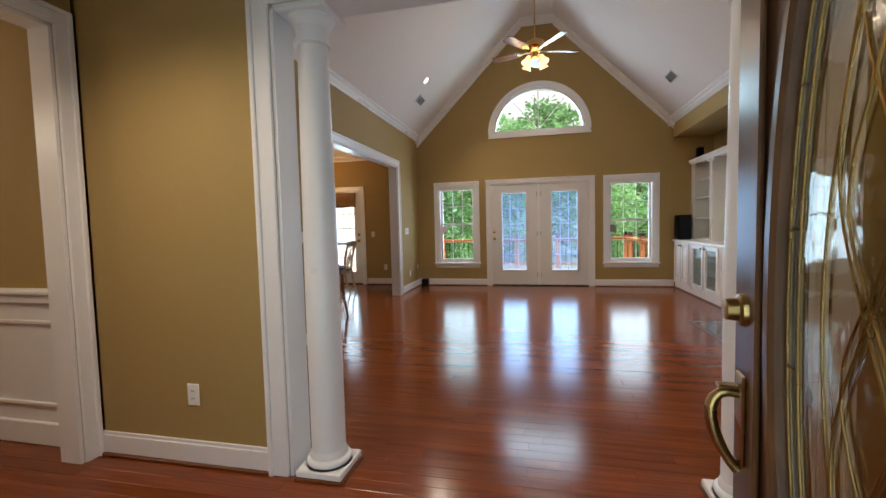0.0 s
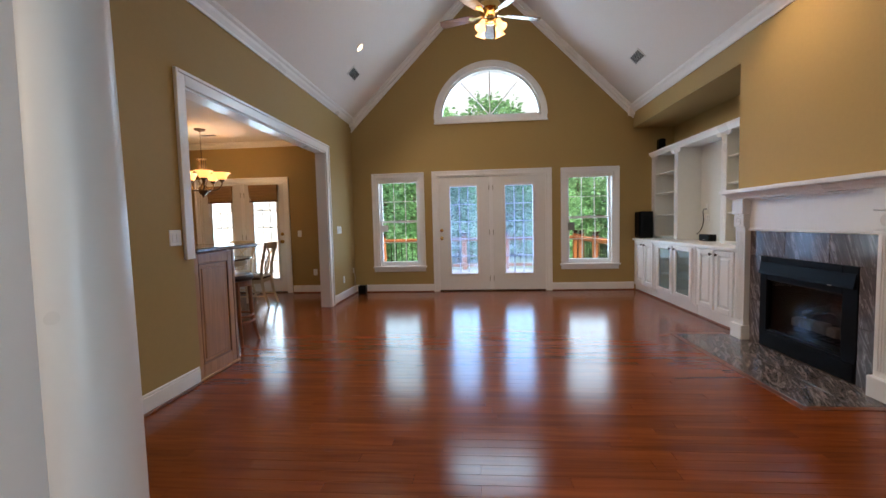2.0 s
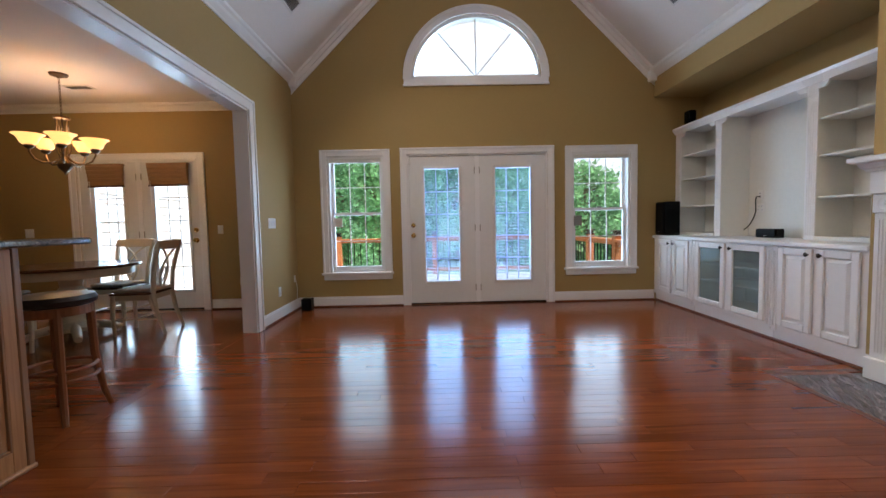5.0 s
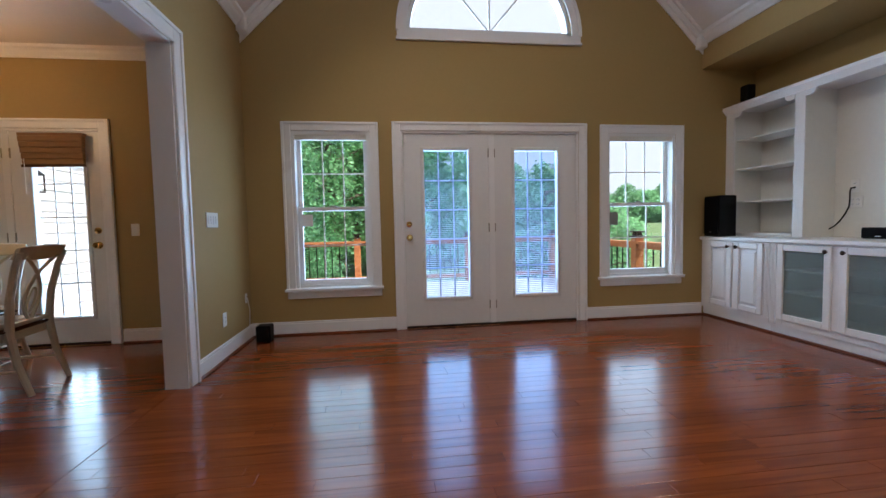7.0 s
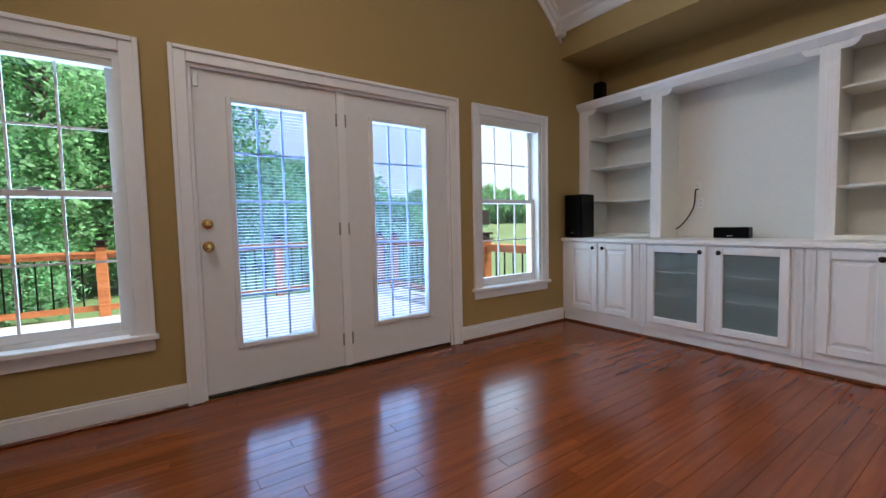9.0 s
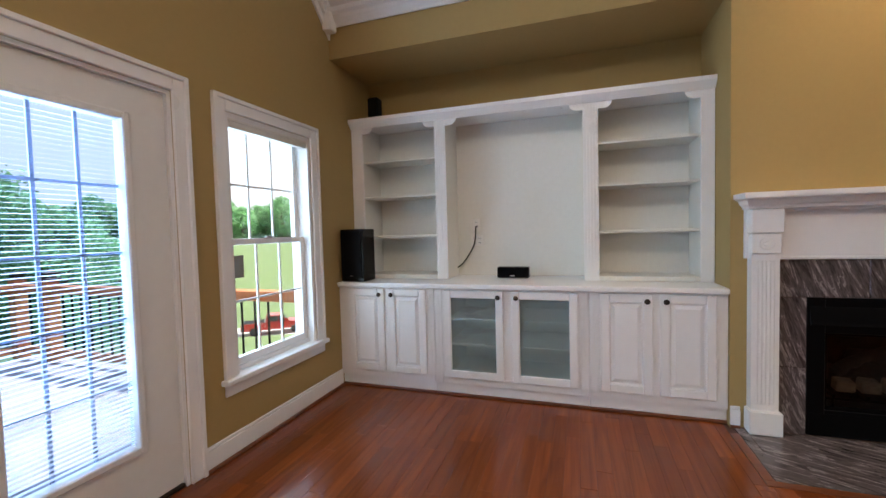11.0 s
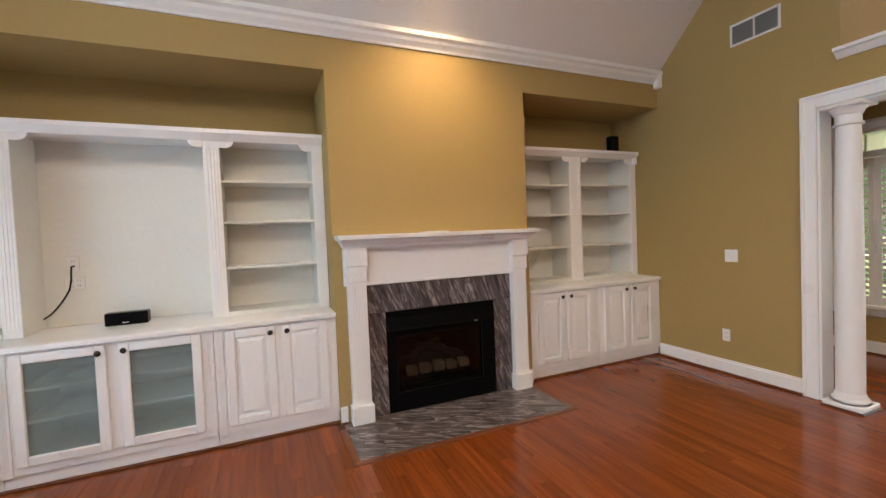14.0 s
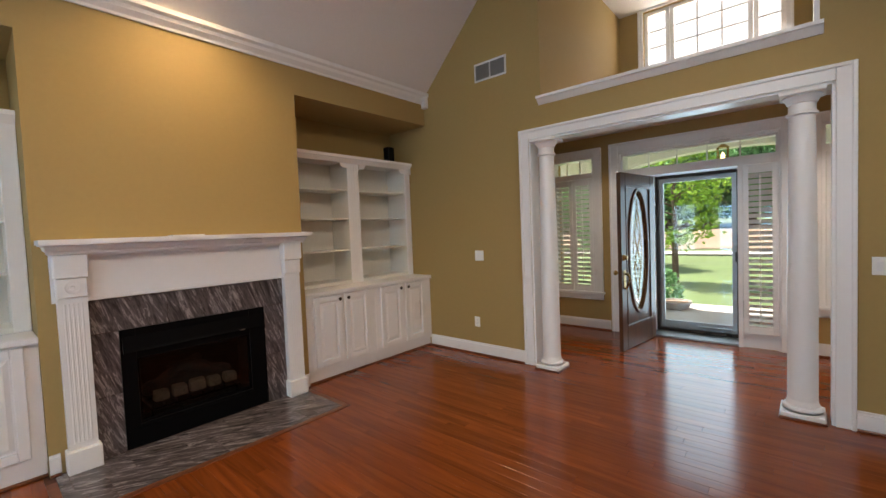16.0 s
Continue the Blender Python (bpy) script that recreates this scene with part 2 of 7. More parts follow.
FLOORW = wood_mat("floor_cherry", (0.150, 0.033, 0.008), (0.245, 0.058, 0.013), 0.17, 0, island=0.16, coat=0.06, spec=0.30, relief=0.012)
FLOORB = mat("floor_joint", (0.07, 0.022, 0.009), 0.6, var=0.1)
SHOE = wood_mat("shoe_mould_wood", (0.13, 0.035, 0.012), (0.2, 0.06, 0.02), 0.3, 1)
OAK = wood_mat("oak", (0.34, 0.155, 0.06), (0.48, 0.245, 0.105), 0.35, 2, scale=1.6, island=0.05)
OAKD = wood_mat("oak_edge", (0.21, 0.10, 0.04), (0.31, 0.16, 0.075), 0.35, 2, scale=1.6, island=0.05)
STOOLW = wood_mat("stool_wood", (0.14, 0.045, 0.015), (0.24, 0.085, 0.03), 0.3, 2, island=0.08)
DARKW = wood_mat("dark_door_wood", (0.045, 0.016, 0.006), (0.115, 0.045, 0.015), 0.3, 2, island=0.05, spec=0.5)
TABLEW = wood_mat("table_top_wood", (0.06, 0.025, 0.012), (0.12, 0.05, 0.02), 0.2, 0, island=0.05)
CHAIRP = mat("cream_chair_paint", (0.62, 0.54, 0.40), 0.45, var=0.08, scale=6, fine=40)
MARBLE = stone_mat("grey_marble", (0.10, 0.082, 0.084), (0.29, 0.255, 0.255), (0.045, 0.036, 0.036), 0.14, 4.5, (0.35, 0, 0), (1.0, 2.2, 0.32))
MARBLEH = stone_mat("grey_marble_floor", (0.10, 0.082, 0.084), (0.29, 0.255, 0.255), (0.045, 0.036, 0.036), 0.14, 4.5, (0, 0, 0.45), (2.2, 0.32, 1.0))
GRANITE = stone_mat("granite", (0.13, 0.095, 0.065), (0.30, 0.24, 0.17), (0.035, 0.028, 0.022), 0.12, 14.0)
BLACK = mat("black_metal", (0.0035, 0.0035, 0.004), 0.4, var=0.15, spec=0.06)
BLACKG = mat("black_gloss", (0.004, 0.004, 0.0045), 0.22, var=0.1, spec=0.18)
SOOT = mat("firebox_lining", (0.012, 0.011, 0.010), 0.8, var=0.35, scale=8)
EMBER = mat("ember_block", (0.21, 0.17, 0.12), 0.95, var=0.35, scale=14, fine=60, bump=0.6, bscale=60)
LOG = mat("ceramic_log", (0.035, 0.03, 0.027), 0.9, var=0.4, scale=9, fine=50, bump=0.6, bscale=40)
KNOB = mat("dark_bronze", (0.035, 0.025, 0.02), 0.3, metal=0.7, var=0.1)
BRASS = mat("brass", (0.72, 0.47, 0.17), 0.18, metal=1.0, var=0.08)
BRASSD = mat("antique_brass", (0.36, 0.22, 0.08), 0.28, metal=1.0, var=0.15)
NICKEL = mat("aged_metal", (0.35, 0.32, 0.28), 0.3, metal=1.0, var=0.1)
BRONZE = mat("bronze_lamp", (0.10, 0.062, 0.035), 0.38, metal=0.8, var=0.12)
GASKET = mat("threshold_metal", (0.3, 0.29, 0.27), 0.35, metal=0.9)
GREYV = mat("vent_grey", (0.25, 0.24, 0.23), 0.5)
VENTW = mat("vent_white", (0.7, 0.68, 0.66), 0.4)
PLATE = mat("plate_white", (0.82, 0.81, 0.78), 0.3, var=0.01)
SHADEF = mat("woven_shade", (0.30, 0.17, 0.08), 0.85, var=0.2, scale=8, fine=120, bump=0.4, bscale=90, stretch=(1, 1, 9))
FANW = wood_mat("fan_blade_wood", (0.16, 0.085, 0.055), (0.30, 0.18, 0.12), 0.25, 0, island=0.15, coat=0.4)
BLACKL = mat("black_leather", (0.012, 0.012, 0.014), 0.32, var=0.2, bump=0.3, bscale=150)
CUSH = mat("tan_cushion", (0.42, 0.34, 0.24), 0.85, var=0.12, bump=0.4, bscale=200)
PAPER = mat("paper", (0.8, 0.8, 0.78), 0.7)
GLASS = glass_mat("window_glass")
FROST = bpy.data.materials.new("frosted_glass")
FROST.use_nodes = True
_n = FROST.node_tree
_p = _n.nodes["Principled BSDF"]
_p.inputs["Base Color"].default_value = (0.36, 0.42, 0.42, 1)
_p.inputs["Roughness"].default_value = 0.06
_t = _n.nodes.new("ShaderNodeBsdfTransparent")
_t.inputs[0].default_value = (0.72, 0.8, 0.8, 1)
_m = _n.nodes.new("ShaderNodeMixShader")
_m.inputs[0].default_value = 0.7
_n.links.new(_p.outputs[0], _m.inputs[1])
_n.links.new(_t.outputs[0], _m.inputs[2])
_n.links.new(_m.outputs[0], _n.nodes["Material Output"].inputs[0])
DIMG = glass_mat("dim_fire_glass", (0.7, 0.7, 0.71), 0.6)
TINTG = glass_mat("blue_tinted_glass", (0.74, 0.83, 0.98), 1.0)
GLASSL = mat("lamp_lens", (0.7, 0.7, 0.7), 0.1)
ORNG = glass_mat("textured_glass", (0.80, 0.76, 0.68), 1.7, 0.03, 0.16, 14)
BULB = glow_mat("bulb_glow", (1.0, 0.66, 0.32), 2.0)
LAMPG = glow_mat("lamp_glass", (1.0, 0.58, 0.17), 0.72)
FANG = glow_mat("fan_glass", (1.0, 0.60, 0.26), 1.0)
CANG = glow_mat("can_glow", (1.0, 0.76, 0.48), 3.0)


# ---- mesh helpers ----
def box(bm, x0, x1, y0, y1, z0, z1):
    x0, x1 = min(x0, x1), max(x0, x1)
    y0, y1 = min(y0, y1), max(y0, y1)
    z0, z1 = min(z0, z1), max(z0, z1)
    v = [bm.verts.new(p) for p in ((x0, y0, z0), (x1, y0, z0), (x1, y1, z0), (x0, y1, z0), (x0, y0, z1), (x1, y0, z1), (x1, y1, z1), (x0, y1, z1))]
    for f in ((3, 2, 1, 0), (4, 5, 6, 7), (0, 1, 5, 4), (1, 2, 6, 5), (2, 3, 7, 6), (3, 0, 4, 7)):
        bm.faces.new([v[i] for i in f])
    return bm


def prism(bm, pts, vec):
    """The solid that a flat outline sweeps along vec."""
    a = [bm.verts.new(p) for p in pts]
    b = [bm.verts.new(Vector(p) + Vector(vec)) for p in pts]
    n = len(pts)
    bm.faces.new(a[::-1])
    bm.faces.new(b)
    for i in range(n):
        bm.faces.new((a[i], a[(i + 1) % n], b[(i + 1) % n], b[i]))
    return bm


def lathe(bm, profile, seg=24, at=(0, 0, 0), m=None, cap=True):
    """Rings of (radius, height) about the z axis."""
    m = m or Matrix.Translation(at)
    rings = []
    for r, z in profile:
        if r < 1e-5:
            rings.append([bm.verts.new(m @ Vector((0, 0, z)))])
        else:
            rings.append([bm.verts.new(m @ Vector((r * math.cos(2 * math.pi * i / seg), r * math.sin(2 * math.pi * i / seg), z))) for i in range(seg)])
    for a, b in zip(rings, rings[1:]):
        for i in range(seg):
            j = (i + 1) % seg
            if len(a) == 1 and len(b) > 1:
                bm.faces.new((a[0], b[j], b[i]))
            elif len(b) == 1 and len(a) > 1:
                bm.faces.new((a[i], a[j], b[0]))
            elif len(a) > 1:
                bm.faces.new((a[i], a[j], b[j], b[i]))
    for ring, flip in ((rings[0], True), (rings[-1], False)):
        if cap and len(ring) > 2:
            bm.faces.new(ring[::-1] if flip else ring)
    return bm


def tube(bm, pts, r, seg=8, closed=False):
    """A round rod along points; r may be a list."""
    pts = [Vector(p) for p in pts]
    n = len(pts)
    rs = r if isinstance(r, (list, tuple)) else [r] * n
    rings = []
    ref = None
    for i, p in enumerate(pts):
        a = pts[(i - 1) % n] if (closed or i > 0) else p
        b = pts[(i + 1) % n] if (closed or i < n - 1) else p
        d = (b - a).normalized()
        if ref is None:
            ref = Vector((0, 0, 1)) if abs(d.z) < 0.9 else Vector((1, 0, 0))
        u = d.cross(ref).normalized()
        w = u.cross(d).normalized()
        ref = w
        rings.append([bm.verts.new(p + rs[i] * (math.cos(2 * math.pi * k / seg) * u + math.sin(2 * math.pi * k / seg) * w)) for k in range(seg)])
    for i in range(n if closed else n - 1):
        a, b = rings[i], rings[(i + 1) % n]
        for k in range(seg):
            j = (k + 1) % seg
            bm.faces.new((a[k], a[j], b[j], b[k]))
    if not closed:
        bm.faces.new(rings[0][::-1])
        bm.faces.new(rings[-1])
    return bm


def soft(bm, w=0.003, seg=1, angle=30):
    bmesh.ops.recalc_face_normals(bm, faces=bm.faces)
    ed = [e for e in bm.edges if len(e.link_faces) == 2 and e.calc_face_angle(0) > radians(angle)]
    bmesh.ops.bevel(bm, geom=ed, offset=w, segments=seg, affect="EDGES", clamp_overlap=True)
    return bm


def B(*boxes, bevel=0.0):
    bm = bmesh.new()
    for b in boxes:
        box(bm, *b)
    if bevel:
        soft(bm, bevel)
    return bm


def mesh_of(name, bm, material, smooth=False):
    bmesh.ops.recalc_face_normals(bm, faces=bm.faces)
    me = bpy.data.meshes.new(name)
    bm.to_mesh(me)
    bm.free()
    me.materials.append(material)
    if smooth:
        for p in me.polygons:
            p.use_smooth = True
        me.set_sharp_from_angle(angle=radians(40))
    return me


def part(name, bm, material, parent, label="", smooth=False):
    ob = new(name, mesh_of(name, bm, material, smooth))
    ob.parent = parent
    if parent.parent is None:
        ob.matrix_parent_inverse = parent.matrix_basis.inverted()
    return tagged(ob, label)


def thing(name, at, label, category, group="", kind=""):
    ob = new(name)
    ob.empty_display_size = 0.1
    ob.matrix_basis = Matrix.Translation(at)
    return tagged(ob, label, category, group, kind)


def solid(name, bm, material, label, category, kind="structure", group="", smooth=False):
    return tagged(new(name, mesh_of(name, bm, material, smooth)), label, category, group, kind)


def panel_wall(bm, axis, a0, a1, z0, z1, d0, d1, holes=()):
    """A wall of boxes along an axis ('x' or 'y'), from d0 to d1 in depth, less its holes (a0, a1, z0, z1)."""
    cs = sorted({a0, a1, *[c for h in holes for c in h[:2] if a0 < c < a1]})
    zs = sorted({z0, z1, *[c for h in holes for c in h[2:] if z0 < c < z1]})
    for p, q in zip(cs, cs[1:]):
        start = None
        runs = []
        for r, s in zip(zs, zs[1:]):
            hole = any(h[0] <= p and q <= h[1] and h[2] <= r and s <= h[3] for h in holes)
            if not hole:
                if runs and abs(runs[-1][1] - r) < 1e-9:
                    runs[-1][1] = s
                else:
                    runs.append([r, s])
        for r, s in runs:
            if axis == "x":
                box(bm, p, q, d0, d1, r, s)
            else:
                box(bm, d0, d1, p, q, r, s)
    return bm


# ---- plan ----
XL, XR, YB, YF = -2.48, 2.43, 8.43, 1.97      # great room faces
YE, YD = 1.80, 0.13                           # entry: back face and front wall
SPRING, FLAT = 3.05, 0.30                     # foot of the vault and half its flat
RIDGE = SPRING + (2.48 - FLAT)
NICHE_B, NICHE_Z = 3.10, 2.765
FP0, FP1 = 3.735, 5.55                        # chimney breast
OP0, OP1, OPZ = 4.12, 7.11, 2.33              # opening to the kitchen
KX, KZ = -6.5, 2.80                           # kitchen's far wall and ceiling
WIN_L, WIN_R = (-2.035, -1.265, 0.47, 2.05), (1.30, 2.11, 0.47, 2.05)
DOORS = (-0.95, 0.97, 0.0, 2.06)
KDOORS = (-5.42, -3.78, 0.0, 2.06)


def roof(x):
    return SPRING + min(2.48 - abs(x), 2.48 - FLAT)


# back wall with its gable and half-round opening
HC, HB, HA, HH = 0.015, 3.06, 0.885, 0.85
bm = bmesh.new()
panel_wall(bm, "x", -2.64, 3.25, -0.15, HB, YB, YB + 0.17, [WIN_L, WIN_R, DOORS])
N = 64
xs = sorted({-2.48 + 4.96 * i / N for i in range(N + 1)} | {HC - HA, HC + HA, -FLAT, FLAT})
for x0, x1 in zip(xs, xs[1:]):
    lo = [HB + HH * math.sqrt(max(0, 1 - ((x - HC) / HA) ** 2)) if abs((x0 + x1) / 2 - HC) < HA else HB for x in (x0, x1)]
    prism(bm, [(x0, YB, lo[0]), (x1, YB, lo[1]), (x1, YB, roof(x1) + 0.1), (x0, YB, roof(x0) + 0.1)], (0, 0.17, 0))
solid("wall_north", bm, PAINT, "olive tan painted gable wall with windows and doors", "wall")
# left wall with the wide opening
bm = panel_wall(bmesh.new(), "y", YE, YB, -0.15, SPRING + 0.12, XL - 0.15, XL, [(OP0, OP1, 0.0 - 0.2, OPZ)])
solid("wall_west", bm, PAINT, "olive tan painted wall with a wide cased opening", "wall")
# right wall: chimney breast, bulkhead, niche backs
bm = bmesh.new()
panel_wall(bm, "y", YE, YB, NICHE_Z, SPRING + 0.12, XR, XR + 0.85)
box(bm, XR, XR + 0.85, FP1, FP1 - 0.35, -0.15, NICHE_Z)
box(bm, XR, XR + 0.85, FP0 + 0.35, FP0, -0.15, NICHE_Z)
box(bm, XR, XR + 0.85, FP0 + 0.35, FP1 - 0.35, 0.9, NICHE_Z)
box(bm, NICHE_B, XR + 0.85, FP1, YB, -0.15, NICHE_Z)
box(bm, NICHE_B, XR + 0.85, YE, FP0, -0.15, NICHE_Z)
solid("wall_east", bm, PAINT, "olive tan painted chimney wall with two deep niches", "wall")
# wall to the entry, with the columned opening and the high opening above it
FO0, FO1, FOZ = -1.30, 0.99, 2.34
LE0, LE1, LEZ = -1.22, 0.84, 2.74
bm = panel_wall(bmesh.new(), "x", -2.63, 3.28, -0.15, 3.1, YE, YF, [(FO0, FO1, -0.2, FOZ), (LE0, LE1, LEZ, 3.2)])
xs = sorted({-2.48 + 4.96 * i / 16 for i in range(17)} | {LE0, LE1, -FLAT, FLAT})
for x0, x1 in zip(xs, xs[1:]):
    lo = 4.35 if LE0 <= (x0 + x1) / 2 <= LE1 else 3.1
    prism(bm, [(x0, YE, lo), (x1, YE, lo), (x1, YE, roof(x1) + 0.1), (x0, YE, roof(x0) + 0.1)], (0, YF - YE, 0))
solid("wall_south", bm, PAINT, "olive tan painted gable wall with a columned opening", "wall")
# vaulted ceiling
bm = bmesh.new()
T = 0.14
L = YB - YE + 0.17
for sgn in (-1, 1):
    prism(bm, [(sgn * 2.65, YE, SPRING - 0.17), (sgn * FLAT, YE, RIDGE), (sgn * FLAT, YE, RIDGE + T), (sgn * 2.65, YE, SPRING - 0.17 + T * 1.4)], (0, L, 0))
box(bm, -FLAT, FLAT, YE, YE + L, RIDGE, RIDGE + T)
solid("ceiling", bm, CEIL, "white painted vaulted ceiling with a flat ridge", "ceiling")

# kitchen shell
bm = panel_wall(bmesh.new(), "x", KX - 0.12, XL - 0.15, -0.15, KZ + 0.1, 8.46, 8.63, [KDOORS])
solid("kitchen_wall_north", bm, PAINT, "tan painted breakfast room wall with glazed doors", "wall")
bm = panel_wall(bmesh.new(), "y", 2.2, 8.46, -0.15, KZ + 0.1, KX - 0.12, KX, [(6.9, 7.75, -0.2, 2.35)])
solid("kitchen_wall_west", bm, PAINT, "tan painted kitchen wall with a cased doorway", "wall")
solid("kitchen_wall_south", B((KX - 0.12, XL - 0.15, 2.08, 2.2, -0.15, KZ + 0.1)), PAINT, "tan painted kitchen end wall", "wall")
solid("hall_wall", B((KX - 1.5, KX - 1.38, 6.2, 8.5, -0.15, KZ), (KX - 1.5, KX - 0.12, 8.5, 8.62, -0.15, KZ), (KX - 1.5, KX - 0.12, 6.1, 6.2, -0.15, KZ)), PAINT, "tan painted wall of the side hall", "wall")
solid("kitchen_ceiling", B((KX - 1.6, XL - 0.14, 2.0, 8.7, KZ, KZ + 0.12)), CEIL, "white flat breakfast room ceiling", "ceiling")

# entry shell
EXR, EXL, EZ = 1.90, -2.51, 2.64
EW_R, EW_L = (1.02, 1.66, 0.52, 2.38), (-1.92, -1.28, 0.52, 2.38)
DU = (-0.98, 0.72, 0.0, 2.40)
bm = panel_wall(bmesh.new(), "x", -6.2, EXR + 0.15, -0.15, EZ + 0.1, YD - 0.34, YD, [DU, EW_R, EW_L])
solid("entry_wall_south", bm, PAINT, "olive tan entry wall around the front door", "wall")
solid("entry_wall_east", B((EXR, EXR + 0.15, YD, YE, -0.15, EZ)), PAINT, "olive tan entry side wall", "wall")
DN0, DN1, DNZ = 0.45, 1.70, 2.36
bm = panel_wall(bmesh.new(), "y", YD, YE, -0.15, EZ, EXL - 0.14, EXL, [(DN0, DN1, -0.2, DNZ)])
solid("entry_wall_west", bm, PAINT, "olive tan wall with the dining room opening", "wall")
solid("dining_wall_north", B((-6.2, EXL - 0.14, YE + 0.03, YE + 0.15, -0.15, EZ)), PAINT, "dark olive dining room wall above wainscot", "wall")
solid("dining_wall_west", B((-6.35, -6.2, YD - 0.2, YE + 0.15, -0.15, EZ)), PAINT, "dark olive dining room end wall", "wall")
bm = B((-6.3, LE0 - 0.12, YD - 0.2, YE, EZ, EZ + 0.1), (LE1 + 0.12, EXR + 0.15, YD - 0.2, YE, EZ, EZ + 0.1), (LE0 - 0.12, LE1 + 0.12, -0.6, YE, EZ, EZ + 0.098))
solid("entry_ceiling", bm, CEIL, "white entry ceiling under the high window well", "ceiling")
# window well above the entry
YW = -0.50
CW = (-1.0, 0.53, 3.58, 4.34)
bm = B((LE0 - 0.12, LE0, YW, YE, EZ + 0.1, 4.5), (LE1, LE1 + 0.12, YW, YE, EZ + 0.1, 4.5))
panel_wall(bm, "x", LE0 - 0.12, LE1 + 0.12, EZ + 0.1, 4.5, YW - 0.15, YW, [CW])
solid("window_well_wall", bm, PAINT, "tan painted walls of the high window well", "wall")
solid("window_well_ceiling", B((LE0 - 0.12, LE1 + 0.12, YW, YE, 4.37, 4.5)), CEIL, "white ceiling of the high window well", "ceiling")

# ---- trim ----
def casing_x(x0, x1, z1, y, out, w=0.095, z0=0.0, inset=0.0):
    """Flat casing with a raised back band round an opening in a wall along x; out: +1 or -1, the side that it stands on."""
    bm = bmesh.new()
    d, e = 0.018 * out, 0.03 * out
    y = y + 0.0005 * out
    box(bm, x0 - w, x0 + inset, y, y + d, z0, z1 + w)
    box(bm, x1 - inset, x1 + w, y, y + d, z0, z1 + w)
    box(bm, x0 + inset, x1 - inset, y, y + d, z1 - inset, z1 + w)
    box(bm, x0 - w - 0.004, x0 - w + 0.022, y, y + e, z0, z1 + w + 0.004)
    box(bm, x1 + w - 0.022, x1 + w + 0.004, y, y + e, z0, z1 + w + 0.004)
    box(bm, x0 - w + 0.022, x1 + w - 0.022, y, y + e, z1 + w - 0.022, z1 + w + 0.004)
    return soft(bm, 0.004)


def casing_y(y0, y1, z1, x, out, w=0.095, za=0.0, zb=0.0):
    bm = bmesh.new()
    d, e = 0.018 * out, 0.03 * out
    x = x + 0.0005 * out
    box(bm, x, x + d, y0 - w, y0, za, z1 + w)
    box(bm, x, x + d, y1, y1 + w, zb, z1 + w)
    box(bm, x, x + d, y0, y1, z1, z1 + w)
    box(bm, x, x + e, y0 - w - 0.004, y0 - w + 0.022, za, z1 + w + 0.004)
    box(bm, x, x + e, y1 + w - 0.022, y1 + w + 0.004, zb, z1 + w + 0.004)
    box(bm, x, x + e, y0 - w + 0.022, y1 + w - 0.022, z1 + w - 0.022, z1 + w + 0.004)
    return soft(bm, 0.004)


def trim(name, bm, label, material=None):
    return solid(name, bm, material or WHITE, label, "trim")


BBH = 0.14


def baseboard_x(x0, x1, y, out):
    """Baseboard with a cap and a wooden shoe, along x."""
    ob = trim("baseboard", soft(B((x0, x1, y, y + 0.016 * out, 0.018, BBH - 0.02), (x0, x1, y, y + 0.011 * out, BBH - 0.02, BBH)), 0.003), "white painted baseboard with a wood shoe")
    part("shoe_moulding", soft(B((x0, x1, y, y + 0.028 * out, 0.0, 0.018)), 0.006), SHOE, ob, "cherry wood shoe moulding")


def baseboard_y(y0, y1, x, out):
    ob = trim("baseboard", soft(B((x, x + 0.016 * out, y0, y1, 0.018, BBH - 0.02), (x, x + 0.011 * out, y0, y1, BBH - 0.02, BBH)), 0.003), "white painted baseboard with a wood shoe")
    part("shoe_moulding", soft(B((x, x + 0.028 * out, y0, y1, 0.0, 0.018)), 0.006), SHOE, ob, "cherry wood shoe moulding")


baseboard_x(XL, -1.03, YB, -1)
baseboard_x(1.065, 2.45, YB, -1)
baseboard_y(YF, OP0 - 0.02, XL, 1)
baseboard_y(OP1 + 0.11, YB - 0.03, XL, 1)
baseboard_x(1.095, 2.45, YF, 1)
baseboard_x(XL + 0.03, -1.405, YF, 1)
baseboard_x(EXL, -1.405, YE, -1)
baseboard_x(1.095, EXR, YE, -1)
baseboard_y(YD, YE - 0.03, EXR, -1)
baseboard_x(0.83, EXR - 0.03, YD, 1)
baseboard_x(EXL, -1.09, YD, 1)
baseboard_x(-3.68, XL - 0.15, 8.46, -1)
baseboard_x(KX, -5.53, 8.46, -1)
baseboard_y(7.86, 8.43, KX, 1)
baseboard_y(2.2, 6.8, KX, 1)
baseboard_y(FP1 - 0.055, FP1, XR, -1)
baseboard_y(FP0, FP0 + 0.055, XR, -1)

# crown along the side walls, rake trim on the gables
CROWN = [(0.0, 0.0), (0.014, 0.0), (0.02, 0.018), (0.05, 0.05), (0.06, 0.075), (0.085, 0.09), (0.085, 0.125), (0.0, 0.125)]
for sgn, x, name in ((1, XL, "crown_west"), (-1, XR, "crown_east")):
    bm = prism(bmesh.new(), [(x + sgn * a, YF, SPRING - 0.035 + b) for a, b in CROWN], (0, YB - YF, 0))
    trim(name, bm, "white crown moulding under the vault")
bm = bmesh.new()
for x in (XL + 0.02, XR - 0.02):
    s = 1 if x < 0 else -1
    box(bm, x - 0.02 * s, x + 0.075 * s, YB - 0.085, YB - 0.001, SPRING - 0.085, SPRING + 0.06)
    box(bm, x - 0.02 * s, x + 0.06 * s, YF + 0.001, YF + 0.06, SPRING - 0.09, SPRING + 0.06)
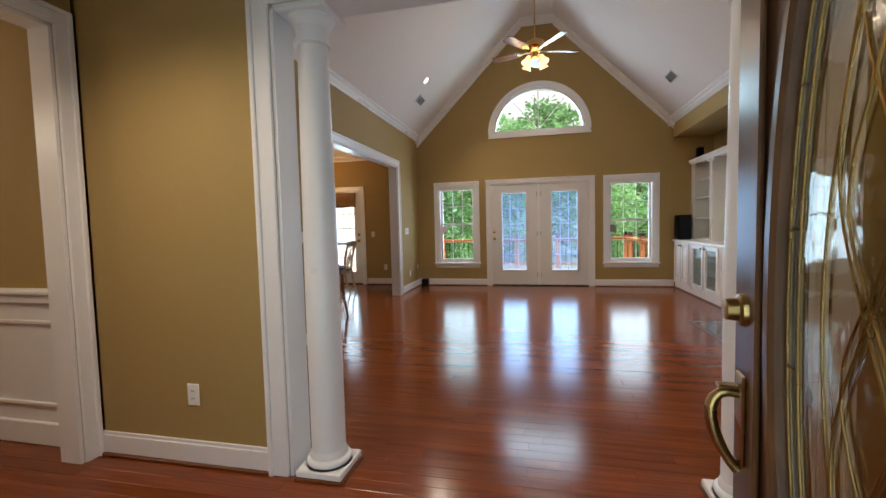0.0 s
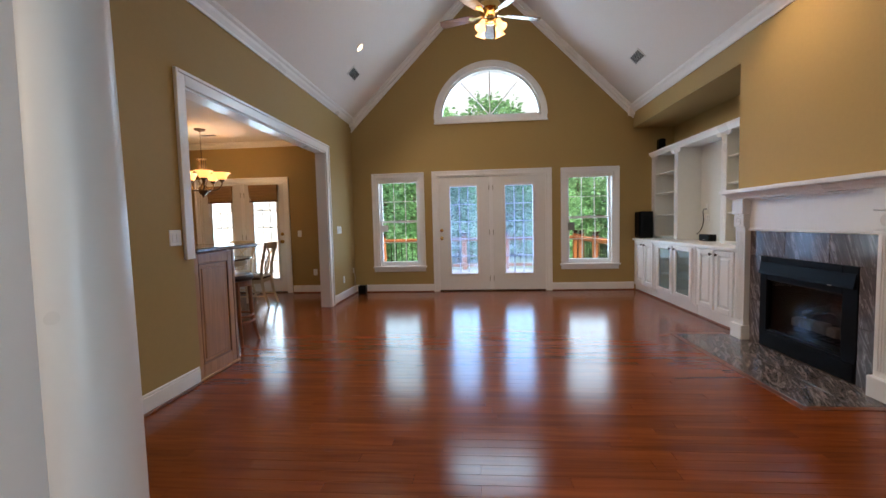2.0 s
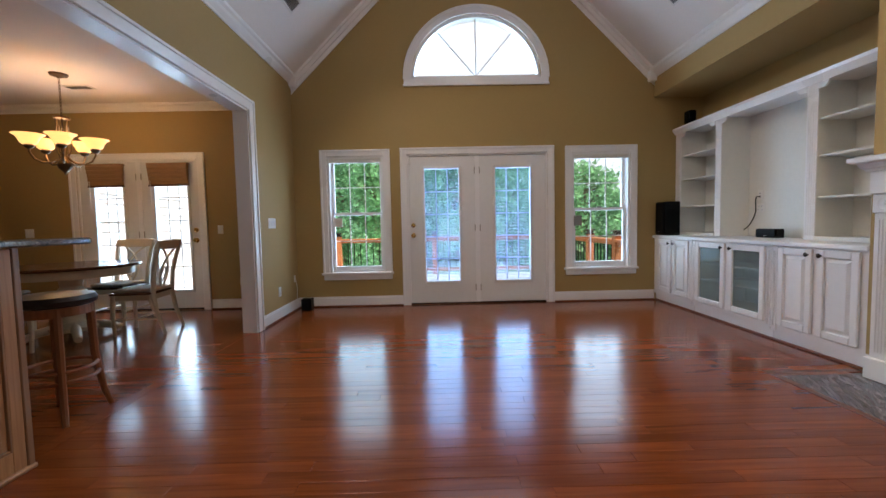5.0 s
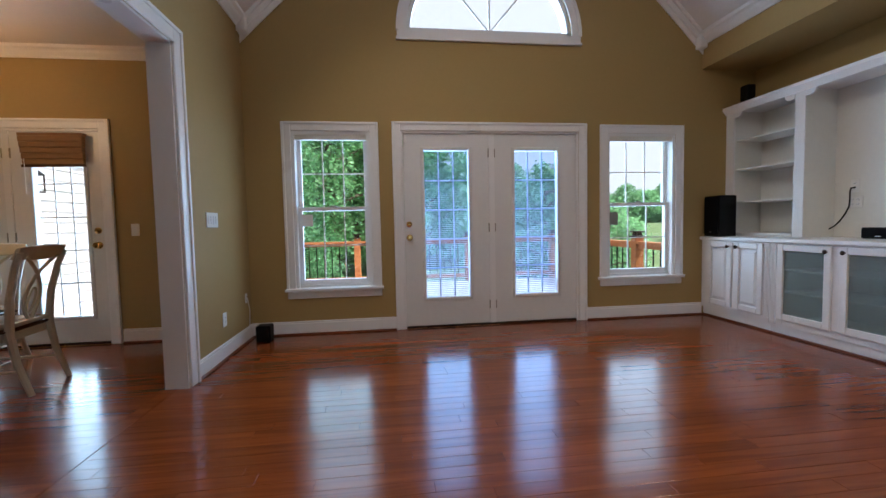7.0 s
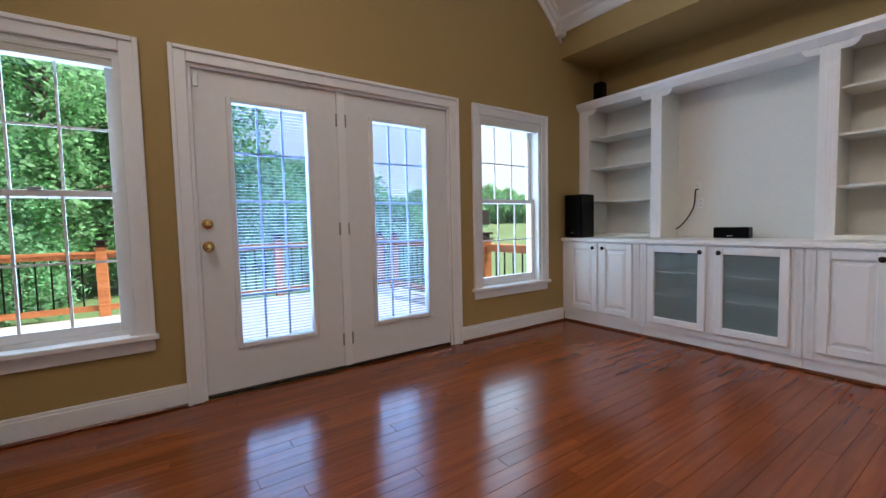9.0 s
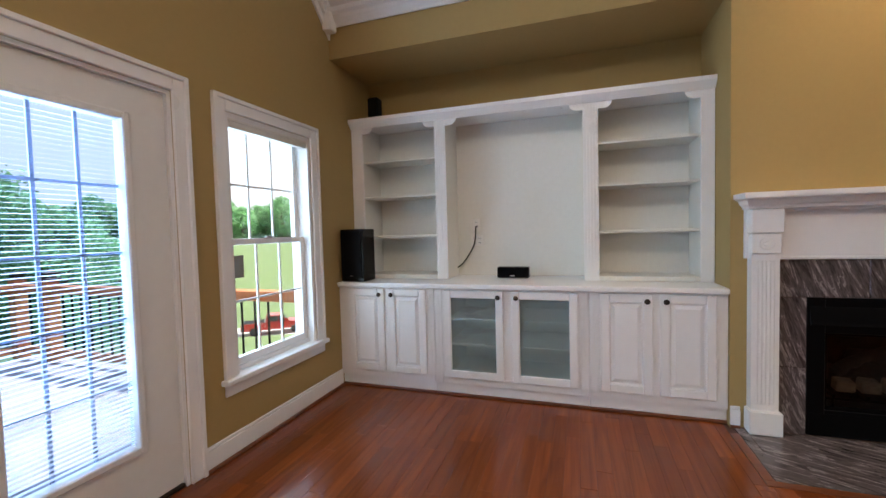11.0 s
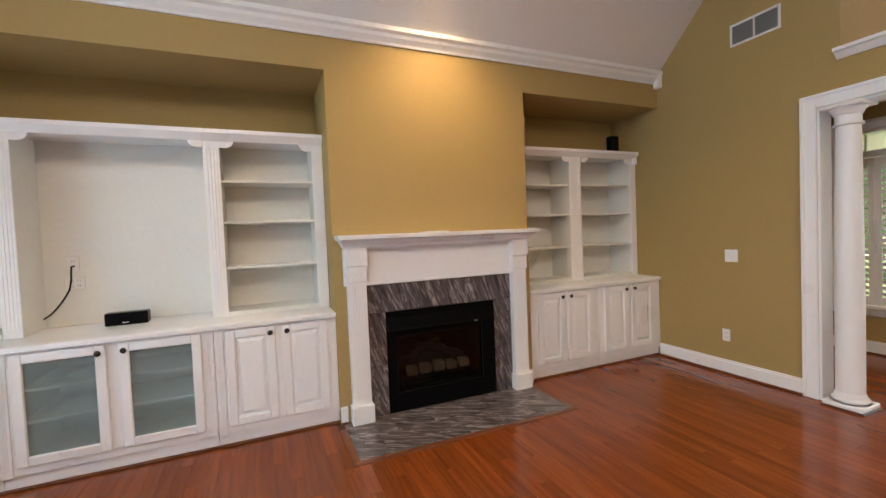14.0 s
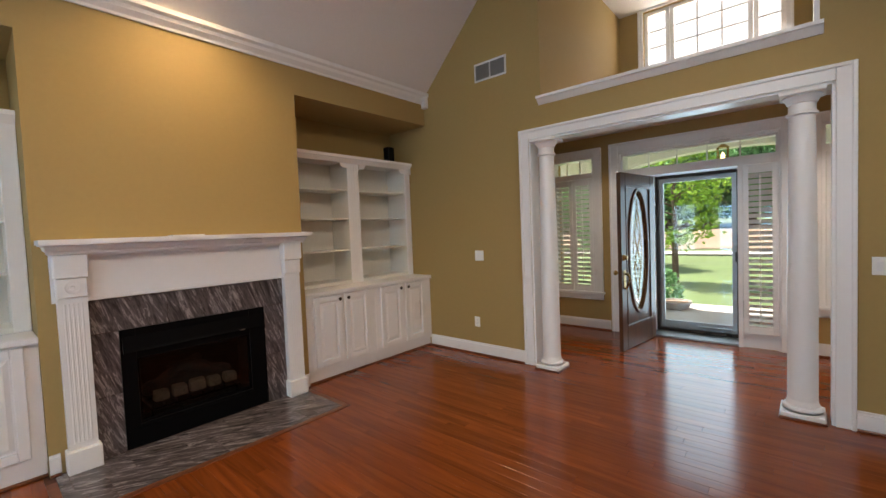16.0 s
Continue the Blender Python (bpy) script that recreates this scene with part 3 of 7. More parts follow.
trim("crown_block", soft(bm, 0.01), "white corner blocks of the crown moulding")
bm = bmesh.new()
for w, d in ((0.125, 0.018), (0.075, 0.045), (0.03, 0.07)):
    for s in (-1, 1):
        k = math.sqrt(2) * w
        a = [(s * 2.47, SPRING - k + 0.01), (s * FLAT, RIDGE - k), (s * FLAT, RIDGE), (s * 2.47, SPRING + 0.01)]
        prism(bm, [(x, YB - d, z) for x, z in a], (0, d - 0.001, 0))
    box(bm, -FLAT, FLAT, YB - d, YB - 0.001, RIDGE - w * 1.2, RIDGE)
trim("rake_moulding", bm, "white moulding along the gable slopes")
bm = prism(bmesh.new(), [(KX + 0.01, 8.46 - a, KZ - 0.10 + b * 0.8) for a, b in CROWN], (XL - 0.15 - KX - 0.01, 0, 0))
prism(bm, [(KX + a, 2.3, KZ - 0.10 + b * 0.8) for a, b in CROWN], (0, 6.16, 0))
trim("kitchen_crown", bm, "white crown moulding of the breakfast room")

# cased openings
bm = casing_y(OP0, OP1, OPZ, XL, 1, 0.105, za=1.0)
box(bm, XL - 0.15, XL, OP1 - 0.018, OP1 + 0.002, 0.0, OPZ)
box(bm, XL - 0.15, XL, OP0, OP0 + 0.018, 1.0, OPZ)
box(bm, XL - 0.15, XL, OP0, OP1, OPZ - 0.018, OPZ + 0.002)
trim("opening_trim_kitchen", bm, "white casing of the wide kitchen opening")
bm = casing_x(FO0, FO1, FOZ, YF, 1, 0.10)
box(bm, FO0, FO0 + 0.018, YE, YF, 0.0, FOZ)
box(bm, FO1 - 0.018, FO1, YE, YF, 0.0, FOZ)
box(bm, FO0, FO1, YE, YF, FOZ - 0.018, FOZ)
trim("opening_trim_entry", bm, "white casing of the columned opening")
trim("opening_trim_entry_back", casing_x(FO0, FO1, FOZ, YE, -1, 0.105), "white casing of the columned opening")
bm = casing_y(DN0, DN1, DNZ, EXL, 1, 0.085)
box(bm, EXL - 0.14, EXL, DN1 - 0.018, DN1 + 0.002, 0.0, DNZ)
box(bm, EXL - 0.14, EXL, DN0 - 0.002, DN0 + 0.018, 0.0, DNZ)
box(bm, EXL - 0.14, EXL, DN0, DN1, DNZ - 0.018, DNZ)
trim("opening_trim_dining", bm, "white casing of the dining room opening")
trim("kitchen_doorway_trim", casing_y(6.9, 7.75, 2.35, KX, 1, 0.1), "white casing of a kitchen doorway")
# ledge under the high window well
bm = bmesh.new()
prism(bm, [(LE0 - 0.02, YF + a, LEZ - 0.075 + b) for a, b in ((0, 0), (0.012, 0), (0.05, 0.045), (0.07, 0.05), (0.07, 0.075), (0, 0.075))], (LE1 - LE0 + 0.04, 0, 0))
box(bm, LE0 + 0.002, LE1 - 0.002, YE - 0.3, YF, LEZ + 0.001, LEZ + 0.012)
trim("ledge", bm, "white moulded ledge below the high windows")
trim("ledge_post", B((LE0, LE0 + 0.03, YF - 0.1, YF + 0.012, LEZ, 4.35)), "white edge board of the window well")
# dining wainscot
YN = YE + 0.03
wz = thing("wainscot", (-3.5, YN, 0), "white panelled wainscot under the olive wall", "wainscot", kind="structure")
part("board", B((-6.2, EXL - 0.14, YN - 0.012, YN, 0.0, 0.86)), WHITE, wz)
part("chair_rail", soft(B((-6.2, EXL - 0.14, YN - 0.03, YN, 0.86, 0.95), (-6.2, EXL - 0.14, YN - 0.045, YN, 0.915, 0.94)), 0.006), WHITE, wz)
part("base", soft(B((-6.2, EXL - 0.14, YN - 0.03, YN, 0.0, 0.14)), 0.006), WHITE, wz)
for i in range(4):
    a = -2.78 - 0.86 * i
    part("panel_moulding", soft(B((a - 0.72, a, YN - 0.026, YN - 0.012, 0.24, 0.265), (a - 0.72, a, YN - 0.026, YN - 0.012, 0.735, 0.76), (a - 0.72, a - 0.695, YN - 0.026, YN - 0.012, 0.265, 0.735), (a - 0.025, a, YN - 0.026, YN - 0.012, 0.265, 0.735)), 0.005), WHITE, wz)


# ---- windows and glazed doors ----
def glass_part(bm, parent, material=None):
    g = part("pane", bm, material or GLASS, parent)
    g.visible_shadow = False
    return g


def grid_bars(x0, x1, z0, z1, y, cols, rows, w=0.016, d=0.012):
    bm = bmesh.new()
    for i in range(1, cols):
        c = x0 + (x1 - x0) * i / cols
        box(bm, c - w / 2, c + w / 2, y, y + d, z0, z1)
    for j in range(1, rows):
        c = z0 + (z1 - z0) * j / rows
        box(bm, x0, x1, y + 0.001, y + d - 0.001, c - w / 2, c + w / 2)
    return bm


def frame_bars(x0, x1, z0, z1, y0, y1, w, wb=None, wt=None):
    wb, wt = wb or w, wt or w
    return soft(B((x0, x0 + w, y0, y1, z0, z1), (x1 - w, x1, y0, y1, z0, z1), (x0 + w, x1 - w, y0, y1, z0, z0 + wb), (x0 + w, x1 - w, y0, y1, z1 - wt, z1)), 0.003)


def sash_window(name, o, note):
    x0, x1, z0, z1 = o
    y = YB
    w = thing(name, ((x0 + x1) / 2, y, z0), "white double hung window with " + note, "window", kind="structure")
    bm = casing_x(x0, x1, z1, y, -1, 0.085, z0=z0 - 0.005)
    part("casing", bm, WHITE, w)
    part("window_sill", soft(B((x0 - 0.105, x1 + 0.105, y - 0.05, y + 0.12, z0 - 0.028, z0 + 0.004), (x0 - 0.085, x1 + 0.085, y - 0.018, y, z0 - 0.10, z0 - 0.028)), 0.005), WHITE, w)
    part("window_frame", B((x0, x0 + 0.03, y, y + 0.17, z0, z1), (x1 - 0.03, x1, y, y + 0.17, z0, z1), (x0 + 0.03, x1 - 0.03, y, y + 0.17, z1 - 0.03, z1), (x0 + 0.03, x1 - 0.03, y + 0.05, y + 0.17, z0, z0 + 0.03)), VINYL, w)
    a, b, c, d = x0 + 0.03, x1 - 0.03, z0 + 0.03, z1 - 0.03
    mid = 1.275
    for nm, za, zb, yy in (("lower_sash", c, mid + 0.02, y + 0.06), ("upper_sash", mid - 0.02, d, y + 0.105)):
        s = part(nm, frame_bars(a, b, za, zb, yy, yy + 0.04, 0.042, 0.05 if nm == "lower_sash" else 0.036, 0.036), VINYL, w)
        part("muntin", grid_bars(a + 0.042, b - 0.042, za + 0.04, zb - 0.036, yy + 0.012, 3, 2, 0.013), VINYL, s)
        glass_part(B((a + 0.03, b - 0.03, yy + 0.016, yy + 0.021, za + 0.03, zb - 0.03)), s)
    part("sash_lock", soft(B(((a + b) / 2 - 0.03, (a + b) / 2 + 0.03, y + 0.05, y + 0.075, mid + 0.02, mid + 0.035)), 0.004), NICKEL, w)
    bl = thing("window_blind", ((x0 + x1) / 2, y + 0.03, z1), "cream cellular blind drawn up to its headrail", "blind", "raised blinds")
    part("headrail", soft(B((x0 + 0.012, x1 - 0.012, y + 0.004, y + 0.05, z1 - 0.045, z1 - 0.003)), 0.004), CREAM, bl)
    for i in range(5):
        part("fold", soft(B((x0 + 0.02, x1 - 0.02, y + 0.008, y + 0.046, z1 - 0.054 - 0.0075 * i, z1 - 0.047 - 0.0075 * i)), 0.002), CREAM, bl)
    return w


w1 = sash_window("window_1", WIN_L, "a notice taped to a pane")
w2 = sash_window("window_2", WIN_R, "a small grey sticker")
tagged(part("notice", B((-1.99, -1.86, YB + 0.055, YB + 0.0585, 1.10, 1.22)), PAPER, w1, "white paper notice"))
part("sticker", B((1.345, 1.46, YB + 0.055, YB + 0.0585, 1.05, 1.19)), GREYV, w2, "grey paper sticker")

# half-round window
hw = thing("window_3", (HC, YB, HB), "half-round white window with radiating bars", "window", kind="structure")


def arc(a, b, n=40):
    return [(HC + a * math.cos(math.pi * i / n), HB + b * math.sin(math.pi * i / n)) for i in range(n + 1)]


def arch_band(a0, b0, a1, b1, y0, y1):
    bm = bmesh.new()
    p, q = arc(a0, b0), arc(a1, b1)
    for i in range(len(p) - 1):
        prism(bm, [(p[i][0], y0, p[i][1]), (p[i + 1][0], y0, p[i + 1][1]), (q[i + 1][0], y0, q[i + 1][1]), (q[i][0], y0, q[i][1])], (0, y1 - y0, 0))
    bmesh.ops.remove_doubles(bm, verts=bm.verts, dist=1e-5)
    return bm


bm = arch_band(HA - 0.005, HH - 0.005, HA + 0.09, HH + 0.095, YB - 0.02, YB - 0.0005)
box(bm, HC - HA - 0.09, HC + HA + 0.09, YB - 0.0205, YB - 0.0005, HB - 0.085, HB + 0.004)
part("casing", bm, WHITE, hw)
bm = arch_band(HA + 0.07, HH + 0.075, HA + 0.10, HH + 0.105, YB - 0.034, YB - 0.0005)
box(bm, HC - HA - 0.10, HC + HA + 0.10, YB - 0.034, YB - 0.001, HB - 0.095, HB - 0.07)
part("back_band", bm, WHITE, hw)
bm = arch_band(HA - 0.045, HH - 0.045, HA - 0.002, HH - 0.002, YB + 0.02, YB + 0.15)
box(bm, HC - HA, HC + HA, YB + 0.02, YB + 0.15, HB + 0.001, HB + 0.045)
part("window_frame", bm, VINYL, hw)
bm = B((HC - 0.009, HC + 0.009, YB + 0.06, YB + 0.075, HB + 0.04, HB + HH - 0.03))
for s in (-1, 1):
    e = Vector((HC + s * 0.60 * HA, YB + 0.061, HB + 0.77 * HH))
    o = Vector((HC, YB + 0.061, HB + 0.04))
    n = Vector((-(e - o).z, 0, (e - o).x)).normalized() * 0.008
    prism(bm, [o - n, e - n, e + n, o + n], (0, 0.013, 0))
part("muntin", bm, VINYL, hw)
p = arc(HA - 0.03, HH - 0.03)
bm = prism(bmesh.new(), [(x, YB + 0.066, max(z, HB + 0.03)) for x, z in p], (0, 0.005, 0))
glass_part(bm, hw)


def glazed_slab(d, x0, x1, y, z0, z1, g, rows, hinge, blinds, name="door_leaf"):
    """A door leaf with a large glazed light g = (x0, x1, z0, z1); hinge: the side of its hinges."""
    t = 0.045
    bm = panel_wall(bmesh.new(), "x", x0, x1, z0, z1, y, y + t, [g])
    leaf = part(name, bm, DOORW, d)
    fr = B((g[0] - 0.012, g[0] + 0.022, y - 0.014, y + t + 0.014, g[2] - 0.012, g[3] + 0.012), (g[1] - 0.022, g[1] + 0.012, y - 0.014, y + t + 0.014, g[2] - 0.012, g[3] + 0.012), (g[0] + 0.022, g[1] - 0.022, y - 0.014, y + t + 0.014, g[2] - 0.012, g[2] + 0.022), (g[0] + 0.022, g[1] - 0.022, y - 0.014, y + t + 0.014, g[3] - 0.022, g[3] + 0.012))
    part("glazing_frame", soft(fr, 0.006), DOORW, leaf)
    part("muntin", grid_bars(g[0] + 0.02, g[1] - 0.02, g[2] + 0.02, g[3] - 0.02, y + 0.041, 3, rows, 0.014, 0.009), VINYL, leaf)
    glass_part(B((g[0] + 0.01, g[1] - 0.01, y + 0.036, y + 0.039, g[2] + 0.01, g[3] - 0.01)), leaf, TINTG if blinds else GLASS)
    if blinds:
        n = int((g[3] - g[2] - 0.05) / 0.0205)
        bm = bmesh.new()
        for i in range(n):
            z = g[2] + 0.03 + 0.0205 * i
            v = [bm.verts.new(p) for p in ((g[0] + 0.024, y + 0.016, z), (g[1] - 0.024, y + 0.016, z), (g[1] - 0.024, y + 0.032, z + 0.0028), (g[0] + 0.024, y + 0.032, z + 0.0028))]
            bm.faces.new(v)
        b = part("blind_slats", bm, VINYL, leaf, "thin white slats between the panes")
        tagged(b, kind="stuff")
    for z in (z0 + 0.2, (z0 + z1) / 2 + 0.02, z1 - 0.2):
        part("hinge", lathe(bmesh.new(), [(0.007, -0.045), (0.007, 0.045)], 8, (hinge, y - 0.005, z)), NICKEL, leaf)
    return leaf


def knob_set(leaf, x, y, z, material, lever=False):
    m = Matrix.Translation((x, y, z)) @ Matrix.Rotation(radians(90), 4, "X")
    part("door_knob", lathe(bmesh.new(), [(0.033, 0.0), (0.033, 0.006), (0.012, 0.012), (0.011, 0.03), (0.024, 0.036), (0.029, 0.05), (0.024, 0.062), (0, 0.066)], 20, m=m), material, leaf, smooth=True)
    m = Matrix.Translation((x, y, z + 0.14)) @ Matrix.Rotation(radians(90), 4, "X")
    part("deadbolt", lathe(bmesh.new(), [(0.031, 0.0), (0.03, 0.012), (0.018, 0.016), (0, 0.018)], 20, m=m), material, leaf, smooth=True)


def french_doors(name, o, y, split, lights, label, blinds, mat_knob, inside_x):
    x0, x1, z0, z1 = o
    d = thing(name, ((x0 + x1) / 2, y, 0), label, "door", kind="structure")
    part("casing", casing_x(x0, x1, z1, y, -1, 0.085), WHITE, d)
    part("jamb", B((x0, x0 + 0.02, y, y + 0.16, 0, z1), (x1 - 0.02, x1, y, y + 0.16, 0, z1), (x0 + 0.02, x1 - 0.02, y, y + 0.16, z1 - 0.02, z1), (split - 0.03, split + 0.03, y + 0.012, y + 0.16, 0.02, z1 - 0.02)), WHITE, d)
    part("threshold", soft(B((x0 + 0.02, x1 - 0.02, y + 0.005, y + 0.2, 0.0, 0.022)), 0.006), KNOB, d, "dark metal threshold")
    l1 = glazed_slab(d, x0 + 0.023, split - 0.032, y + 0.02, 0.025, z1 - 0.023, lights[0], 5, split - 0.034, blinds)
    l2 = glazed_slab(d, split + 0.032, x1 - 0.023, y + 0.02, 0.025, z1 - 0.023, lights[1], 5, split + 0.034, blinds)
    knob_set((l1, l2)[inside_x > split], inside_x, y + 0.02, 0.96, mat_knob)
    part("door_sensor", soft(B((x0 + 0.03, x0 + 0.06, y, y + 0.018, z1 - 0.13, z1 - 0.04)), 0.004), PLATE, d)
    return d


french_doors("door_1", DOORS, YB, 0.005, ((-0.735, -0.225, 0.30, 1.885), (0.235, 0.755, 0.30, 1.885)), "white double patio doors with glazed lights and slatted blinds", True, BRASS, -0.88)
french_doors("door_2", KDOORS, 8.46, -4.60, ((-5.22, -4.80, 0.26, 1.89), (-4.41, -3.93, 0.26, 1.89)), "white glazed breakfast room doors with woven shades", False, BRASS, -3.86)
for g in ((-5.25, -4.77), (-4.44, -3.90)):
    sh = thing("roman_shade", ((g[0] + g[1]) / 2, 8.46, 1.95), "brown woven roman shade folded at the door top", "shade", "roman shades")
    part("headboard", B((g[0], g[1], 8.40, 8.464, 1.985, 2.01)), SHADEF, sh)
    bm = bmesh.new()
    for i in range(5):
        box(bm, g[0] + 0.002 * i, g[1] - 0.002 * i, 8.395 + 0.006 * i, 8.455, 1.93 - 0.052 * i, 1.984 - 0.052 * i)
    part("fold", soft(bm, 0.008), SHADEF, sh)
    part("hem", B((g[0], g[1], 8.425, 8.437, 1.70, 1.725)), TABLEW, sh, "dark brown hem band")
    part("cord", tube(bmesh.new(), [(g[0] + 0.03, 8.42, 1.9), (g[0] + 0.03, 8.42, 1.45)], 0.003, 6), PAPER, sh)

# ---- built-in cabinets ----
CX = 2.455        # face of the base cabinets
UX = 2.735        # face of the shelf units


def raised_door(parent, y0, y1, z0, z1, x, glass=False, knob_y=None):
    """A cabinet door that faces -x, with a raised field or a frosted pane."""
    f = 0.058
    fr = panel_wall(bmesh.new(), "y", y0, y1, z0, z1, x - 0.024, x, [(y0 + f, y1 - f, z0 + f, z1 - f)])
    d = part("door", soft(fr, 0.005), WHITE, parent)
    a, b, c, e = y0 + f, y1 - f, z0 + f, z1 - f
    if glass:
        part("frosted_pane", B((x - 0.008, x - 0.004, a - 0.005, b + 0.005, c - 0.005, e + 0.005)), FROST, d, "frosted grey glass pane").visible_shadow = False
    else:
        bm = bmesh.new()
        k = 0.036
        o = [(x - 0.003, p, q) for p, q in ((a, c), (b, c), (b, e), (a, e))]
        i1 = [(x - 0.003, p, q) for p, q in ((a + 0.010, c + 0.010), (b - 0.010, c + 0.010), (b - 0.010, e - 0.010), (a + 0.010, e - 0.010))]
        i2 = [(x - 0.019, p, q) for p, q in ((a + k, c + k), (b - k, c + k), (b - k, e - k), (a + k, e - k))]
        rings = [[bm.verts.new(p) for p in r] for r in (o, i1, i2)]
        for r, s in zip(rings, rings[1:]):
            for i in range(4):
                bm.faces.new((r[i], r[(i + 1) % 4], s[(i + 1) % 4], s[i]))
        bm.faces.new(rings[2])
        part("raised_panel", bm, WHITE, d)
    if knob_y is not None:
        m = Matrix.Translation((x - 0.024, knob_y, z1 - 0.045)) @ Matrix.Rotation(radians(-90), 4, "Y")
        part("knob", lathe(bmesh.new(), [(0.009, 0), (0.006, 0.008), (0.016, 0.014), (0.019, 0.021), (0.012, 0.028), (0, 0.03)], 14, m=m), KNOB, d, "dark bronze round knob", smooth=True)
    return d


def flutes(parent, y0, y1, z0, z1, x, name="fluted_pilaster"):
    bm = B((x - 0.012, x, y0, y1, z0, z1))
    n = 4
    w = (y1 - y0 - 0.03) / (2 * n - 1)
    for i in range(n):
        c = y0 + 0.015 + w * 2 * i
        box(bm, x - 0.0155, x - 0.012, c, c + w, z0 + 0.04, z1 - 0.04)
    return part(name, soft(bm, 0.003), WHITE, parent)


def base_unit(name, y0, y1, doors, label, pil=(), open_front=None):
    c = thing(name, (CX, (y0 + y1) / 2, 0), label, "cabinet", "built-in base cabinets")
    if open_front:
        a, b = open_front
        part("face_frame", soft(B((CX, CX + 0.02, y0, a, 0.10, 0.855), (CX, CX + 0.02, b, y1, 0.10, 0.855), (CX, CX + 0.02, a, b, 0.10, 0.165), (CX, CX + 0.02, a, b, 0.83, 0.855)), 0.001), WHITE, c)
        part("side_panel", B((CX + 0.021, 3.09, y0, a - 0.02, 0.10, 0.855)), CREAM, c)
        part("side_panel", B((CX + 0.021, 3.09, b + 0.02, y1, 0.10, 0.855)), CREAM, c)
        part("back_panel", B((3.0, 3.09, a - 0.019, b + 0.019, 0.10, 0.855)), CREAM, c)
        part("bottom_panel", B((CX + 0.021, 2.999, a - 0.019, b + 0.019, 0.10, 0.15)), CREAM, c)
        part("centre_stile", B((CX, CX + 0.02, (a + b) / 2 - 0.05, (a + b) / 2 + 0.05, 0.166, 0.829)), WHITE, c)
        for z in (0.40, 0.60):
            part("shelf", B((CX + 0.03, 3.0, a - 0.018, b + 0.018, z, z + 0.018)), WHITE, c)
    else:
        part("body", B((CX, 3.09, y0, y1, 0.10, 0.855)), WHITE, c)
    part("base_rail", soft(B((CX + 0.022, 3.09, y0, y1, 0.018, 0.098)), 0.004), WHITE, c)
    part("shoe_moulding", soft(B((CX + 0.008, CX + 0.1, y0, y1, 0.0, 0.018)), 0.005), SHOE, c, "cherry wood shoe moulding")
    n = len(doors)
    for i, (a, b, g) in enumerate(doors):
        ky = (a + 0.035) if i % 2 == 0 else (b - 0.035)
        raised_door(c, a, b, 0.155, 0.845, CX, g, ky)
    for a, b in pil:
        flutes(c, a, b, 0.10, 0.855, CX)
    return c


base_unit("base_cabinet", 7.56, 8.428, [(8.0, 8.33, False), (7.63, 7.96, False)], "white base cabinet with two raised panel doors", [(7.565, 7.615)])
base_unit("base_cabinet", 6.40, 7.558, [(7.01, 7.48, True), (6.475, 6.945, True)], "white base cabinet with two frosted glass doors", [(7.50, 7.553), (6.405, 6.455)], open_front=(6.52, 7.44))
base_unit("base_cabinet", 5.553, 6.398, [(5.995, 6.325, False), (5.62, 5.95, False)], "white base cabinet with two raised panel doors", [(6.34, 6.392)])
base_unit("base_cabinet", 2.87, 3.733, [(3.32, 3.64, False), (2.965, 3.285, False)], "white base cabinet with two raised panel doors", [(3.66, 3.725)])
base_unit("base_cabinet", 1.972, 2.868, [(2.47, 2.80, False), (2.09, 2.42, False)], "white base cabinet with two raised panel doors")


def counter(y0, y1):
    tagged(new("countertop", mesh_of("countertop", soft(B((CX - 0.035, 3.095, y0, y1, 0.857, 0.896)), 0.006), WHITE)), "white painted wood countertop over the base cabinets", "countertop")


counter(5.552, 8.428)
counter(1.972, 3.733)


def valance(y0, y1, ztop, zlow, x0, x1):
    """A shelf bay's head board with a stepped, scooped lower edge."""
    s = 0.055
    pts = [(y0, ztop), (y1, ztop), (y1, zlow), (y1 - s * 0.8, zlow)]
    for i in range(7):
        a = math.pi / 2 * i / 6
        pts.append((y1 - s * 0.8 - s * math.sin(a), zlow + s * (1 - math.cos(a))))
    for i in range(7):
        a = math.pi / 2 * i / 6
        pts.append((y0 + s * 0.8 + s * math.cos(a), zlow + s * (1 - math.sin(a))))
    pts += [(y0 + s * 0.8, zlow), (y0, zlow)]
    return prism(bmesh.new(), [(x0, p, q) for p, q in pts], (x1 - x0, 0, 0))


